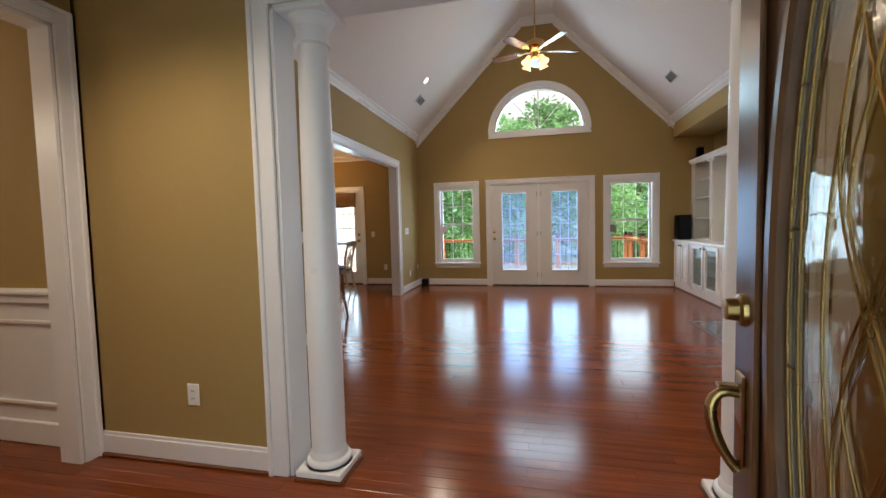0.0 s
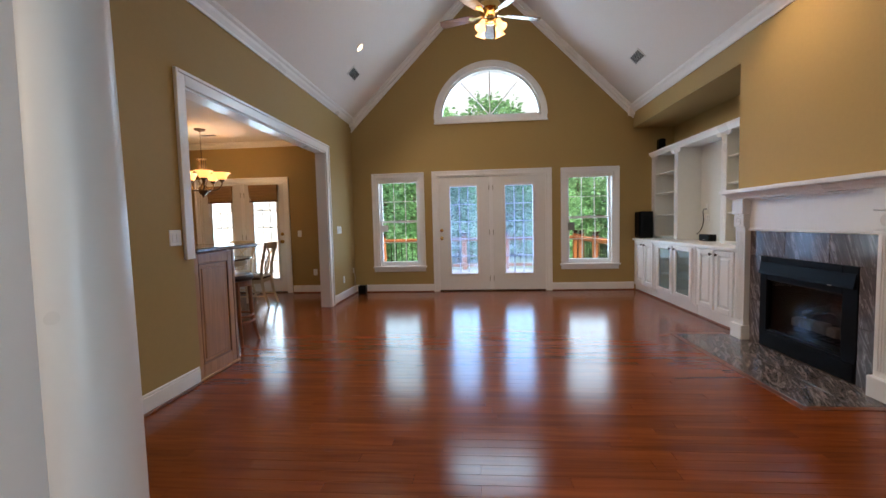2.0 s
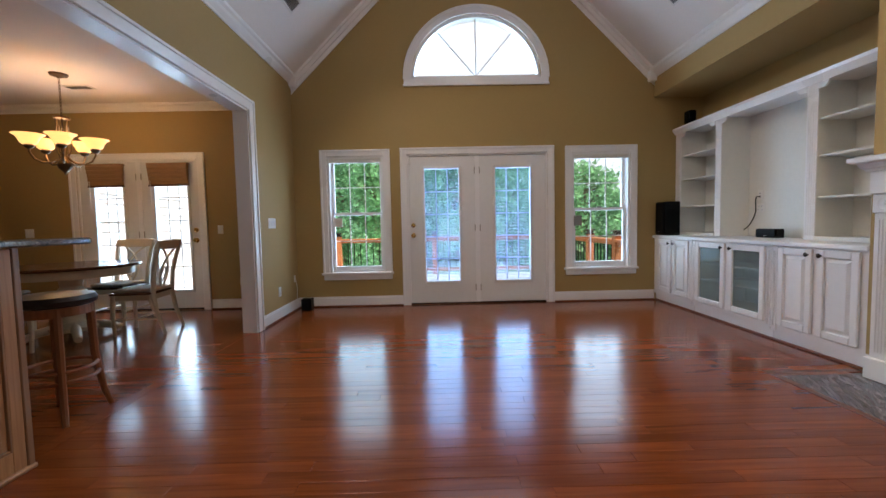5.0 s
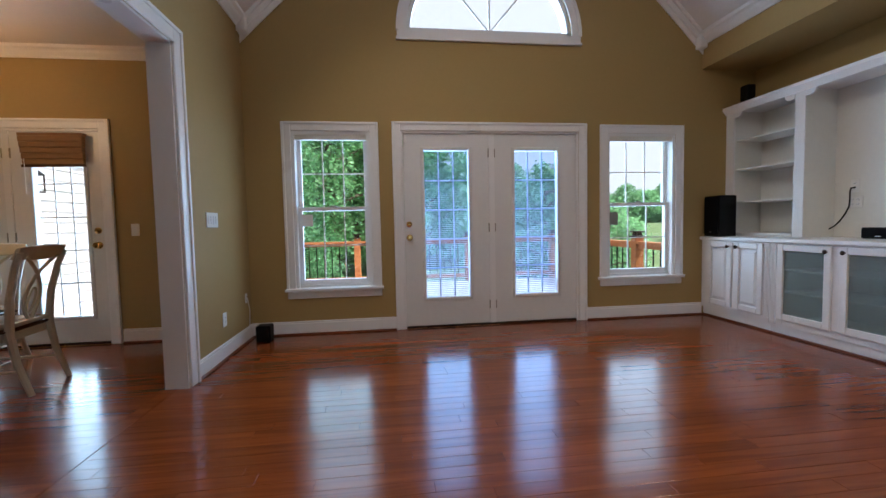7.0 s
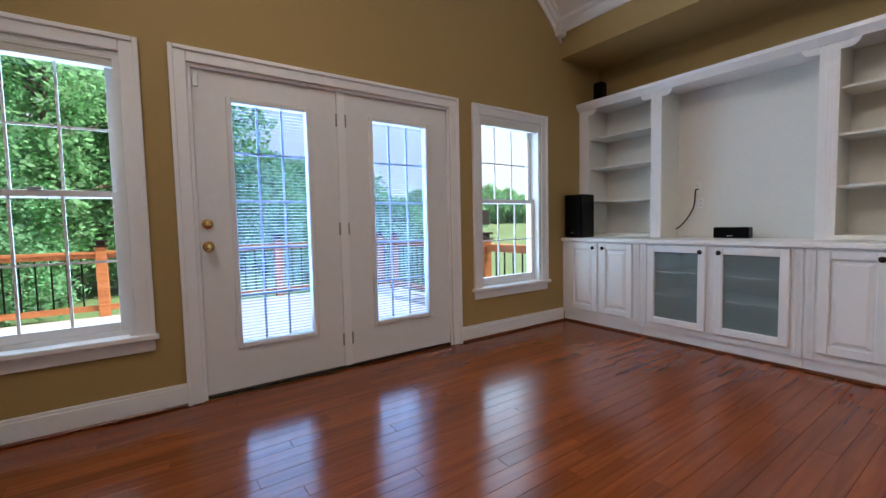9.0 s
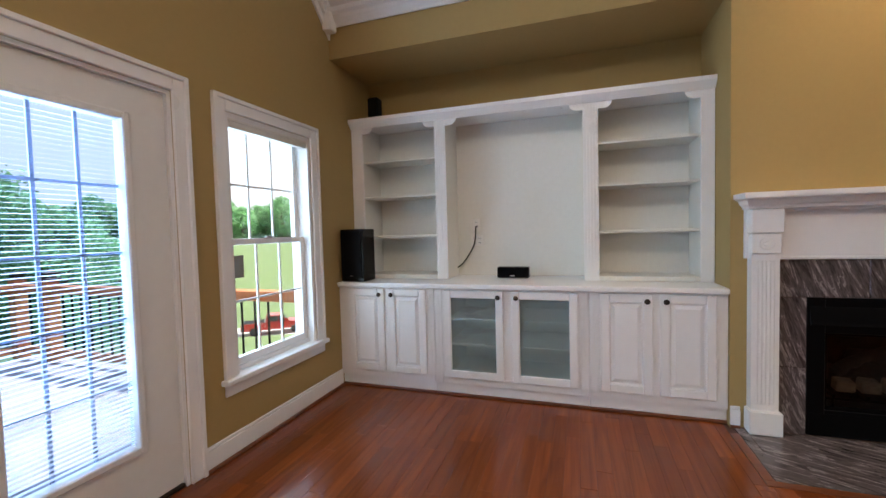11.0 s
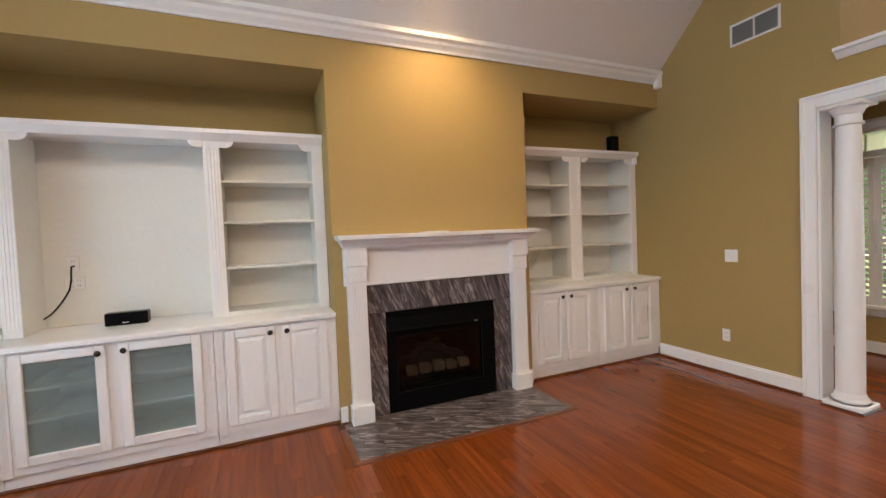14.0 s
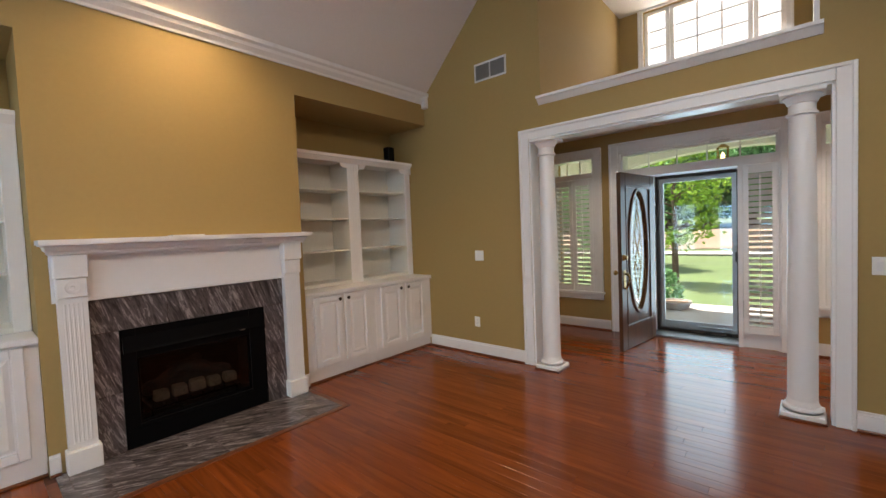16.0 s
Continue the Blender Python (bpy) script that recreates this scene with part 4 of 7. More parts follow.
def shelf_unit(y0, y1, bays, label, shelves, wide=()):
    """An open shelf unit over the counter; bays: (y0, y1) of its openings."""
    u = thing("shelf_unit", (UX, (y0 + y1) / 2, 0.896), label, "bookcase", "built-in shelf units")
    z0, z1 = 0.898, 2.30
    back = NICHE_B - 0.005
    part("back_panel", B((back - 0.012, back, y0, y1, z0, z1 - 0.031)), CREAM, u)
    edges = [y0, *[c for b in sorted(bays) for c in b], y1]
    for a, b in zip(edges[::2], edges[1::2]):
        part("side_panel", B((UX + 0.02, back - 0.013, a + 0.001, b - 0.001, z0, z1 - 0.031)), CREAM, u)
        if 0.07 < b - a < 0.2 and a > y0 and b < y1:
            flutes(u, a, b, z0, z1 - 0.03, UX + 0.02, "fluted_stile")
        else:
            part("stile", soft(B((UX, UX + 0.019, a, b, z0, z1 - 0.03)), 0.003), WHITE, u)
    for a, b in bays:
        part("valance", valance(a, b, z1 - 0.03, 2.20, UX, UX + 0.019), WHITE, u)
        if b - a < 0.85:
            part("bottom_rail", soft(B((UX, UX + 0.019, a, b, z0, 0.935), (UX + 0.02, back - 0.013, a, b, z0, 0.93)), 0.003), CREAM, u)
            for z in shelves:
                part("shelf", soft(B((UX + 0.03, back - 0.013, a + 0.001, b - 0.001, z, z + 0.019)), 0.003), CREAM, u)
    part("head_board", B((UX, back, y0, y1, z1 - 0.03, z1)), WHITE, u)
    prof = [(0.0, -0.05), (0.01, -0.05), (0.02, -0.035), (0.04, -0.01), (0.05, 0.0), (0.05, 0.03), (0.0, 0.03)]
    part("cornice", prism(bmesh.new(), [(UX - a, y0, z1 + b) for a, b in prof], (0, y1 - y0, 0)), WHITE, u)
    part("top_board", B((UX, back, y0, y1, z1, z1 + 0.03)), WHITE, u)
    return u


shelf_unit(5.553, 8.427, [(7.63, 8.315), (6.425, 7.53), (5.64, 6.316)], "white built-in bookcase with an open television bay", (1.262, 1.618, 1.938))
shelf_unit(1.975, 3.732, [(2.95, 3.66), (2.06, 2.79)], "white built-in bookcase with two shelf bays", (1.262, 1.618, 1.938))

# ---- fireplace ----
fp = thing("fireplace", (XR, 4.64, 0), "white mantel with grey marble surround and black firebox", "fireplace")
part("surround_panel", B((XR - 0.03, XR - 0.001, 3.80, 5.48, 1.09, 1.40)), WHITE, fp, "white painted frieze board")
part("frieze_bead", soft(B((XR - 0.045, XR - 0.03, 3.965, 5.315, 1.085, 1.105), (XR - 0.05, XR - 0.03, 3.965, 5.315, 1.375, 1.395)), 0.004), WHITE, fp)
for a, b in ((5.315, 5.46), (3.82, 3.965)):
    g = part("leg", B((XR - 0.07, XR - 0.001, a, b, 0.15, 1.12)), WHITE, fp)
    bm = bmesh.new()
    w = (b - a - 0.05) / 9
    for i in range(5):
        box(bm, XR - 0.075, XR - 0.07, a + 0.025 + 2 * w * i, a + 0.025 + (2 * i + 1) * w, 0.19, 1.08)
    part("fluting", soft(bm, 0.003), WHITE, g)
    part("plinth", soft(B((XR - 0.10, XR - 0.001, a - 0.015, b + 0.015, 0.006, 0.15)), 0.005), WHITE, fp)
    r = part("rosette_block", soft(B((XR - 0.088, XR - 0.001, a - 0.004, b + 0.004, 1.121, 1.245)), 0.005), WHITE, fp)
    m = Matrix.Translation((XR - 0.088, (a + b) / 2, 1.183)) @ Matrix.Rotation(radians(-90), 4, "Y")
    part("rosette", lathe(bmesh.new(), [(0.038, 0), (0.038, 0.006), (0.03, 0.002), (0.014, 0.002), (0.012, 0.008), (0, 0.009)], 20, m=m), WHITE, r, smooth=True)
    part("corbel", soft(B((XR - 0.105, XR - 0.001, a - 0.012, b + 0.012, 1.246, 1.395)), 0.006), WHITE, fp)
prof = [(0.0, 1.395), (0.115, 1.395), (0.12, 1.41), (0.14, 1.42), (0.155, 1.445), (0.185, 1.452), (0.185, 1.458), (0.20, 1.458), (0.20, 1.488), (0.0, 1.488)]
bm = bmesh.new()
rings = []
for a, z in prof:
    e = 0.55 * max(0.0, a - 0.10)
    rings.append([bm.verts.new(p) for p in ((XR - 0.001, 3.80 - e, z), (XR - a - 0.001, 3.80 - e, z), (XR - a - 0.001, 5.48 + e, z), (XR - 0.001, 5.48 + e, z))])
for r, s in zip(rings, rings[1:]):
    for i in range(3):
        bm.faces.new((r[i], r[i + 1], s[i + 1], s[i]))
bm.faces.new(rings[-1])
part("mantel_shelf", bm, WHITE, fp)
tagged(new("envelope", mesh_of("envelope", B((XR - 0.14, XR - 0.03, 4.62, 4.83, 1.489, 1.497)), PAPER)), "white folded paper lying on the mantel shelf", "paper")
# marble slips round the firebox
FB0, FB1, FBZ = 4.145, 5.16, 0.855
ms = part("marble_surround", panel_wall(bmesh.new(), "y", 3.966, 5.314, 0.0, 1.088, XR - 0.006, XR + 0.05, [(FB0, FB1, 0.0, FBZ)]), FLOORB, fp, "dark joints")
for y0, y1, z0, z1 in ((3.967, 4.40, FBZ, 1.088), (4.403, 4.86, FBZ, 1.088), (4.863, 5.313, FBZ, 1.088), (3.967, FB0, 0.006, 0.42), (3.967, FB0, 0.423, FBZ - 0.003), (FB1, 5.313, 0.006, 0.42), (FB1, 5.313, 0.423, FBZ - 0.003)):
    part("marble_tile", soft(B((XR - 0.018, XR - 0.007, y0, y1, z0, z1)), 0.0015), MARBLE, ms)
# firebox
fbx = thing("gas_fireplace_insert", (XR, 4.65, 0.01), "black metal gas fireplace insert with glass and ceramic logs", "fireplace insert")
A0, A1 = FB0 + 0.002, FB1 - 0.002
bm = panel_wall(bmesh.new(), "y", A0, A1, 0.012, FBZ - 0.002, XR - 0.022, XR + 0.03, [(A0 + 0.13, A1 - 0.09, 0.17, 0.64)])
part("front_frame", soft(bm, 0.003), BLACK, fbx)
part("hood", soft(prism(bmesh.new(), [(XR - 0.023, A0 + 0.012, 0.69), (XR - 0.05, A0 + 0.012, 0.69), (XR - 0.044, A0 + 0.012, 0.71), (XR - 0.026, A0 + 0.012, 0.80), (XR - 0.023, A0 + 0.012, 0.80)], (0, A1 - A0 - 0.024, 0)), 0.002), BLACK, fbx)
part("lower_panel", soft(B((XR - 0.03, XR - 0.023, A0 + 0.012, A1 - 0.012, 0.02, 0.15)), 0.003), BLACK, fbx)
part("latch", soft(B((XR - 0.054, XR - 0.05, 4.33, 4.37, 0.693, 0.70)), 0.001), NICKEL, fbx, "small bright latch")
part("lining", B((XR + 0.44, XR + 0.46, A0 + 0.03, A1 - 0.03, 0.1, 0.75), (XR + 0.031, XR + 0.44, A0 + 0.03, A0 + 0.05, 0.1, 0.75), (XR + 0.031, XR + 0.44, A1 - 0.05, A1 - 0.03, 0.1, 0.75), (XR + 0.031, XR + 0.44, A0 + 0.05, A1 - 0.05, 0.1, 0.14), (XR + 0.031, XR + 0.44, A0 + 0.05, A1 - 0.05, 0.73, 0.75)), SOOT, fbx)
part("glass_front", B((XR + 0.01, XR + 0.014, A0 + 0.13, A1 - 0.09, 0.17, 0.64)), DIMG, fbx)
part("inner_frame", panel_wall(bmesh.new(), "y", A0 + 0.13, A1 - 0.09, 0.17, 0.64, XR - 0.005, XR + 0.009, [(A0 + 0.145, A1 - 0.105, 0.19, 0.625)]), BLACKG, fbx)
rng = random.Random(4)
for i in range(5):
    y = 4.40 + 0.125 * i
    bm = bmesh.new()
    w_, h_ = rng.uniform(0.048, 0.056), rng.uniform(0.07, 0.085)
    prism(bm, [(XR + 0.11, y - w_, 0.245), (XR + 0.11, y + w_, 0.245), (XR + 0.11, y + w_ * 0.9, 0.245 + h_), (XR + 0.11, y - w_ * 0.95, 0.245 + h_ * rng.uniform(0.85, 1.1))], (0.07, 0, 0.01))
    part("ember_block", soft(bm, 0.006, 2), EMBER, fbx, "pale ceramic ember block", smooth=True)


def log(pts, r):
    """A rough log along points, its girth uneven."""
    dense, rad = [], []
    pts = [Vector(p) for p in pts]
    for i in range(13):
        t = i / 12 * (len(pts) - 1)
        k = min(int(t), len(pts) - 2)
        p = pts[k].lerp(pts[k + 1], t - k)
        dense.append(p + Vector((0, 0, 0.006 * math.sin(9 * t + pts[0].y * 30))))
        rad.append(r * (0.82 + 0.3 * rng.random()) * (0.7 if i in (0, 12) else 1))
    part("log", tube(bmesh.new(), dense, rad, 9), LOG, fbx, "charred ceramic log", smooth=True)


log([(XR + 0.30, 4.34, 0.30), (XR + 0.30, 4.65, 0.33), (XR + 0.31, 4.98, 0.30)], 0.06)
log([(XR + 0.20, 4.44, 0.35), (XR + 0.26, 4.62, 0.42), (XR + 0.32, 4.80, 0.44)], 0.042)
log([(XR + 0.20, 4.92, 0.35), (XR + 0.25, 4.78, 0.42), (XR + 0.33, 4.56, 0.47)], 0.038)
part("grate", B(*[(XR + 0.09, XR + 0.4, 4.37 + 0.085 * i, 4.382 + 0.085 * i, 0.215, 0.235) for i in range(8)], (XR + 0.09, XR + 0.104, 4.33, 5.02, 0.20, 0.215), (XR + 0.36, XR + 0.375, 4.33, 5.02, 0.20, 0.215), *[(XR + a, XR + a + 0.014, y, y + 0.014, 0.14, 0.20) for a in (0.09, 0.36) for y in (4.36, 4.97)]), BLACK, fbx)
# hearth of marble tiles, flush with the floor
HX0, HY0, HY1 = 1.82, 3.80, 5.53
hs = thing("hearth", (2.1, 4.66, 0), "grey veined marble tile hearth with a wood border", "hearth")
part("grout_bed", B((HX0, XR - 0.001, HY0, HY1, -0.01, 0.003)), FLOORB, hs)
cols = [HY0, 4.10, 4.405, 4.71, 5.015, 5.32, HY1]
for r, (a, b) in enumerate(((HX0, HX0 + 0.305), (HX0 + 0.305, XR - 0.02))):
    cc = cols if r == 0 else [HY0, 3.95, 4.255, 4.56, 4.865, 5.17, 5.475, HY1]
    for p, q in zip(cc, cc[1:]):
        part("marble_tile", soft(B((a + 0.001, b - 0.001, p + 0.001, q - 0.001, -0.005, 0.006)), 0.0015), MARBLEH, hs)
part("border", soft(B((HX0 - 0.05, HX0 - 0.001, HY0 - 0.05, HY1 + 0.05, -0.005, 0.005), (HX0, XR - 0.03, HY0 - 0.05, HY0 - 0.001, -0.005, 0.005), (HX0, XR - 0.1, HY1 + 0.001, HY1 + 0.05, -0.005, 0.005)), 0.002), SHOE, hs, "cherry wood border strip")

# ---- columns ----
def column(x, y):
    c = thing("column", (x, y, 0), "white round tapered column on a square base", "column", "entry columns")
    part("base_board", soft(B((x - 0.132, x + 0.132, y - 0.132, y + 0.132, 0.0, 0.014)), 0.004), SHOE, c, "thin cherry wood base board")
    part("plinth", soft(B((x - 0.125, x + 0.125, y - 0.125, y + 0.125, 0.014, 0.05)), 0.006), WHITE, c)
    pr = [(0.118, 0.05)] + [(0.094 + 0.020 * math.cos(a), 0.070 + 0.020 * math.sin(a)) for a in [math.pi * (i / 8 - 0.5) for i in range(9)]] + [(0.096, 0.091), (0.096, 0.10), (0.088, 0.125)]
    part("base_torus", lathe(bmesh.new(), pr, 40, (x, y, 0)), WHITE, c, smooth=True)
    H = FOZ - 0.02
    sh = [(0.087 - 0.014 * (max(0, t - 0.3) / 0.7) ** 1.4, 0.125 + (H - 0.29) * t) for t in [i / 12 for i in range(13)]]
    part("shaft", lathe(bmesh.new(), sh, 40, (x, y, 0)), WHITE, c, smooth=True)
    pr = [(0.076, H - 0.165), (0.09, H - 0.16), (0.09, H - 0.145), (0.077, H - 0.14), (0.077, H - 0.085), (0.085, H - 0.08), (0.088, H - 0.07), (0.1, H - 0.05), (0.112, H - 0.04), (0.112, H - 0.03)]
    part("capital", lathe(bmesh.new(), pr, 40, (x, y, 0)), WHITE, c, smooth=True)
    part("abacus", soft(B((x - 0.125, x + 0.125, y - 0.125, y + 0.125, H - 0.03, H)), 0.006), WHITE, c)
    return c


column(-1.13, 1.895)
column(0.81, 1.94)

# ---- front entrance ----
CEN = -0.13
eu = thing("door_3", (CEN, YD, 0), "white front entrance frame with transom and sidelights", "door frame", kind="structure")
part("casing", casing_x(DU[0] + 0.02, DU[1] - 0.02, 2.385, YD, 1, 0.11), WHITE, eu)
JD = YD - 0.34
DX0, DX1 = -0.585, 0.325
part("jamb", B((DU[0], DU[0] + 0.04, JD, YD, 0, 2.4), (DU[1] - 0.04, DU[1], JD, YD, 0, 2.4), (DU[0] + 0.04, DU[1] - 0.04, JD, YD, 2.355, 2.4), (DU[0] + 0.04, DU[1] - 0.04, JD, YD + 0.012, 2.04, 2.125), (DX0 - 0.045, DX0, JD, YD + 0.01, 0, 2.04), (DX1, DX1 + 0.045, JD, YD + 0.01, 0, 2.04)), WHITE, eu)
part("threshold", soft(B((DX0, DX1, JD, YD + 0.01, 0.0, 0.03)), 0.006), GASKET, eu, "grey metal threshold")
tr = part("transom", frame_bars(DU[0] + 0.04, DU[1] - 0.04, 2.125, 2.355, YD - 0.09, YD - 0.05, 0.025), WHITE, eu)
part("muntin", grid_bars(DU[0] + 0.06, DU[1] - 0.06, 2.15, 2.33, YD - 0.08, 5, 1), WHITE, tr)
glass_part(B((DU[0] + 0.06, DU[1] - 0.06, YD - 0.075, YD - 0.071, 2.14, 2.34)), tr)


def shutter(parent, x0, x1, y, z0, z1, name="shutter", mid=True):
    """A louvred shutter leaf with tilted slats and a tilt rod."""
    f = 0.05
    s = part(name, frame_bars(x0, x1, z0, z1, y, y + 0.028, f, 0.09, 0.09), WHITE, parent)
    n = int((z1 - z0 - 0.18) / 0.062)
    for i in range(n):
        z = z0 + 0.09 + (z1 - z0 - 0.18) * (i + 0.5) / n
        bm = bmesh.new()
        prism(bm, [(x0 + f, y + 0.014 + 0.03 * c - 0.004 * q, z + 0.02 * c + 0.004 * r) for c, q, r in ((-1, 0.6, -0.6), (1, 0.6, -0.6), (1, -0.6, 0.6), (-1, -0.6, 0.6))], (x1 - x0 - 2 * f, 0, 0))
        part("slat", bm, WHITE, s)
    part("tilt_rod", B(((x0 + x1) / 2 - 0.006, (x0 + x1) / 2 + 0.006, y + 0.045, y + 0.055, z0 + 0.12, z1 - 0.12)), WHITE, s)
    return s


for x0, x1 in ((DU[0] + 0.04, DX0 - 0.045), (DX1 + 0.045, DU[1] - 0.04)):
    sl = part("sidelight", B((x0, x1, YD - 0.09, YD - 0.03, 0.0, 0.16), (x0, x0 + 0.03, YD - 0.09, YD - 0.05, 0.16, 2.04), (x1 - 0.03, x1, YD - 0.09, YD - 0.05, 0.16, 2.04)), WHITE, eu)
    glass_part(B((x0 + 0.03, x1 - 0.03, YD - 0.08, YD - 0.076, 0.16, 2.03)), sl)
    shutter(eu, x0 + 0.002, x1 - 0.002, YD - 0.028, 0.165, 2.035)
# storm door
sdr = thing("storm_door", (CEN, JD, 0), "closed full glass storm door in a grey frame", "door")
part("frame", frame_bars(DX0 + 0.003, DX1 - 0.003, 0.035, 2.035, JD + 0.002, JD + 0.034, 0.085, 0.13, 0.085), GASKET, sdr, "grey metal door frame")
glass_part(B((DX0 + 0.07, DX1 - 0.07, JD + 0.016, JD + 0.02, 0.15, 1.96)), sdr)
part("outer_frame", frame_bars(DX0 + 0.002, DX1 - 0.002, 0.031, 2.038, JD + 0.036, JD + 0.075, 0.035, 0.04, 0.04), KNOB, sdr, "dark bronze outer frame")
part("closer", tube(bmesh.new(), [(DX0 + 0.1, JD + 0.05, 0.115), (DX0 + 0.45, JD + 0.05, 0.115)], 0.014, 10), GASKET, sdr)
part("handle", soft(B((DX0 + 0.03, DX0 + 0.055, JD + 0.035, JD + 0.06, 0.94, 1.06)), 0.004), KNOB, sdr)

# open wooden front door, built closed at its hinge and swung inwards
fd = thing("front_door", (0, 0, 0), "dark stained wooden front door, open, with oval leaded glass", "door")
W, HT, TK = 0.905, 2.02, 0.045
OCX, OCZ, OA, OB_ = W / 2, 1.12, 0.235, 0.70


def oval(a, b, n=48):
    return [(OCX + a * math.cos(2 * math.pi * i / n), OCZ + b * math.sin(2 * math.pi * i / n)) for i in range(n)]


def ring_slab(bm, inner, outer, y0, y1):
    n = len(inner)
    v = [[bm.verts.new((x, y, z)) for x, z in c] for c in (inner, outer) for y in (y0, y1)]
    i0, i1, o0, o1 = v
    for k in range(n):
        j = (k + 1) % n
        bm.faces.new((i0[k], i0[j], o0[j], o0[k]))
        bm.faces.new((i1[k], o1[k], o1[j], i1[j]))
        bm.faces.new((i0[k], i1[k], i1[j], i0[j]))
        bm.faces.new((o0[k], o0[j], o1[j], o1[k]))
    return bm


def rect_ring(x0, x1, z0, z1, n=48):
    pts = []
    cx, cz = (x0 + x1) / 2, (z0 + z1) / 2
    for i in range(n):
        a = 2 * math.pi * i / n
        c, s = math.cos(a), math.sin(a)
        k = min((x1 - cx) / abs(c) if abs(c) > 1e-6 else 9, (z1 - cz) / abs(s) if abs(s) > 1e-6 else 9)
        pts.append((cx + c * k, cz + s * k))
    return pts


bm = B((0, 0.12, 0, TK, 0.008, HT), (W - 0.12, W, 0, TK, 0.008, HT), (0.12, W - 0.12, 0, TK, 0.008, 0.26), (0.12, W - 0.12, 0, TK, HT - 0.14, HT))
part("stile_frame", soft(bm, 0.004), DARKW, fd)
bm = ring_slab(bmesh.new(), oval(OA + 0.02, OB_ + 0.02), rect_ring(0.12, W - 0.12, 0.26, HT - 0.14), 0.010, TK - 0.010)
part("panel", bm, DARKW, fd)
bm = ring_slab(bmesh.new(), oval(OA, OB_), oval(OA + 0.038, OB_ + 0.038), -0.008, TK + 0.008)
part("oval_moulding", soft(bm, 0.008), DARKW, fd, "carved dark oval moulding")
bm = bmesh.new()
for y in (-0.006, TK - 0.006):
    box(bm, 0.12, W - 0.12, y, y + 0.012, 0.26, 0.285), box(bm, 0.12, W - 0.12, y, y + 0.012, HT - 0.165, HT - 0.14)
    box(bm, 0.12, 0.145, y, y + 0.012, 0.285, HT - 0.165), box(bm, W - 0.145, W - 0.12, y, y + 0.012, 0.285, HT - 0.165)
part("panel_moulding", soft(bm, 0.004), DARKW, fd)
gl = part("oval_glass", prism(bmesh.new(), [(x, TK / 2 - 0.003, z) for x, z in oval(OA + 0.004, OB_ + 0.004)], (0, 0.006, 0)), ORNG, fd, "textured leaded oval glass")
gl.visible_shadow = False
bm = bmesh.new()
for y in (TK / 2 - 0.005, TK / 2 + 0.005):
    tube(bm, [(x, y, z) for x, z in oval(OA * 0.80, OB_ * 0.91, 48)], 0.002, 6, closed=True)
    tube(bm, [(x, y, z) for x, z in oval(OA * 0.97, OB_ * 0.985, 48)], 0.002, 6, closed=True)
    for s in (-1, 1):
        for amp, cyc, z0, z1, ph in ((0.085, 2.0, -0.50, 0.50, 0.0), (0.055, 3.0, -0.44, 0.40, 0.3), (0.11, 1.0, -0.60, 0.60, 0.0)):
            pts = []
            for i in range(33):
                q = i / 32
                pts.append((OCX + s * amp * abs(math.sin(math.pi * (cyc * q + ph))) * (0.55 + 0.45 * math.sin(math.pi * q)), y, OCZ + z0 + (z1 - z0) * q))
            tube(bm, pts, 0.002, 6)
        for z in (-0.36, -0.12, 0.12, 0.36):
            k = math.sqrt(1 - (z / OB_) ** 2)
            tube(bm, [(OCX + s * OA * 0.97 * k, y, OCZ + z), (OCX + s * OA * 0.79 * k, y, OCZ + z)], 0.002, 6)
        tube(bm, [(OCX, y, OCZ + s * 0.63), (OCX, y, OCZ + s * 0.69)], 0.002, 6)
part("leading", bm, BRASSD, fd, "brass coloured leading", smooth=True)
KX0 = W - 0.06
# outer side: -y when closed
hb = part("handle_plate", soft(B((KX0 - 0.025, KX0 + 0.025, -0.008, 0, 0.72, 0.925)), 0.006), BRASSD, fd, "antique brass handle plate")
grip = [(-0.008, 0.877), (-0.026, 0.88), (-0.042, 0.876), (-0.054, 0.864), (-0.06, 0.845), (-0.06, 0.82), (-0.055, 0.795), (-0.046, 0.768), (-0.034, 0.742), (-0.022, 0.722), (-0.008, 0.708)]
part("grip", tube(bmesh.new(), [(KX0, y, z) for y, z in grip], [0.009, 0.010, 0.011, 0.012, 0.013, 0.013, 0.013, 0.012, 0.011, 0.011, 0.014], 12), BRASSD, hb, smooth=True)
part("thumb_latch", soft(B((KX0 - 0.014, KX0 + 0.014, -0.05, -0.008, 0.89, 0.898)), 0.003), BRASSD, hb)
m = Matrix.Translation((KX0, 0, 1.065)) @ Matrix.Rotation(radians(90), 4, "X")
part("deadbolt", lathe(bmesh.new(), [(0.036, 0), (0.034, 0.01), (0.025, 0.014), (0.023, 0.035), (0.018, 0.038), (0, 0.038)], 20, m=m), BRASSD, fd, "antique brass deadbolt", smooth=True)
m = Matrix.Translation((KX0, TK, 0.89)) @ Matrix.Rotation(radians(-90), 4, "X")
part("inner_knob", lathe(bmesh.new(), [(0.034, 0), (0.03, 0.01), (0.013, 0.014), (0.012, 0.035), (0.027, 0.045), (0.03, 0.058), (0.022, 0.07), (0, 0.073)], 20, m=m), BRASSD, fd, smooth=True)
m = Matrix.Translation((KX0, TK, 1.065)) @ Matrix.Rotation(radians(-90), 4, "X")
part("inner_deadbolt", lathe(bmesh.new(), [(0.034, 0), (0.03, 0.012), (0, 0.014)], 20, m=m), BRASSD, fd, smooth=True)
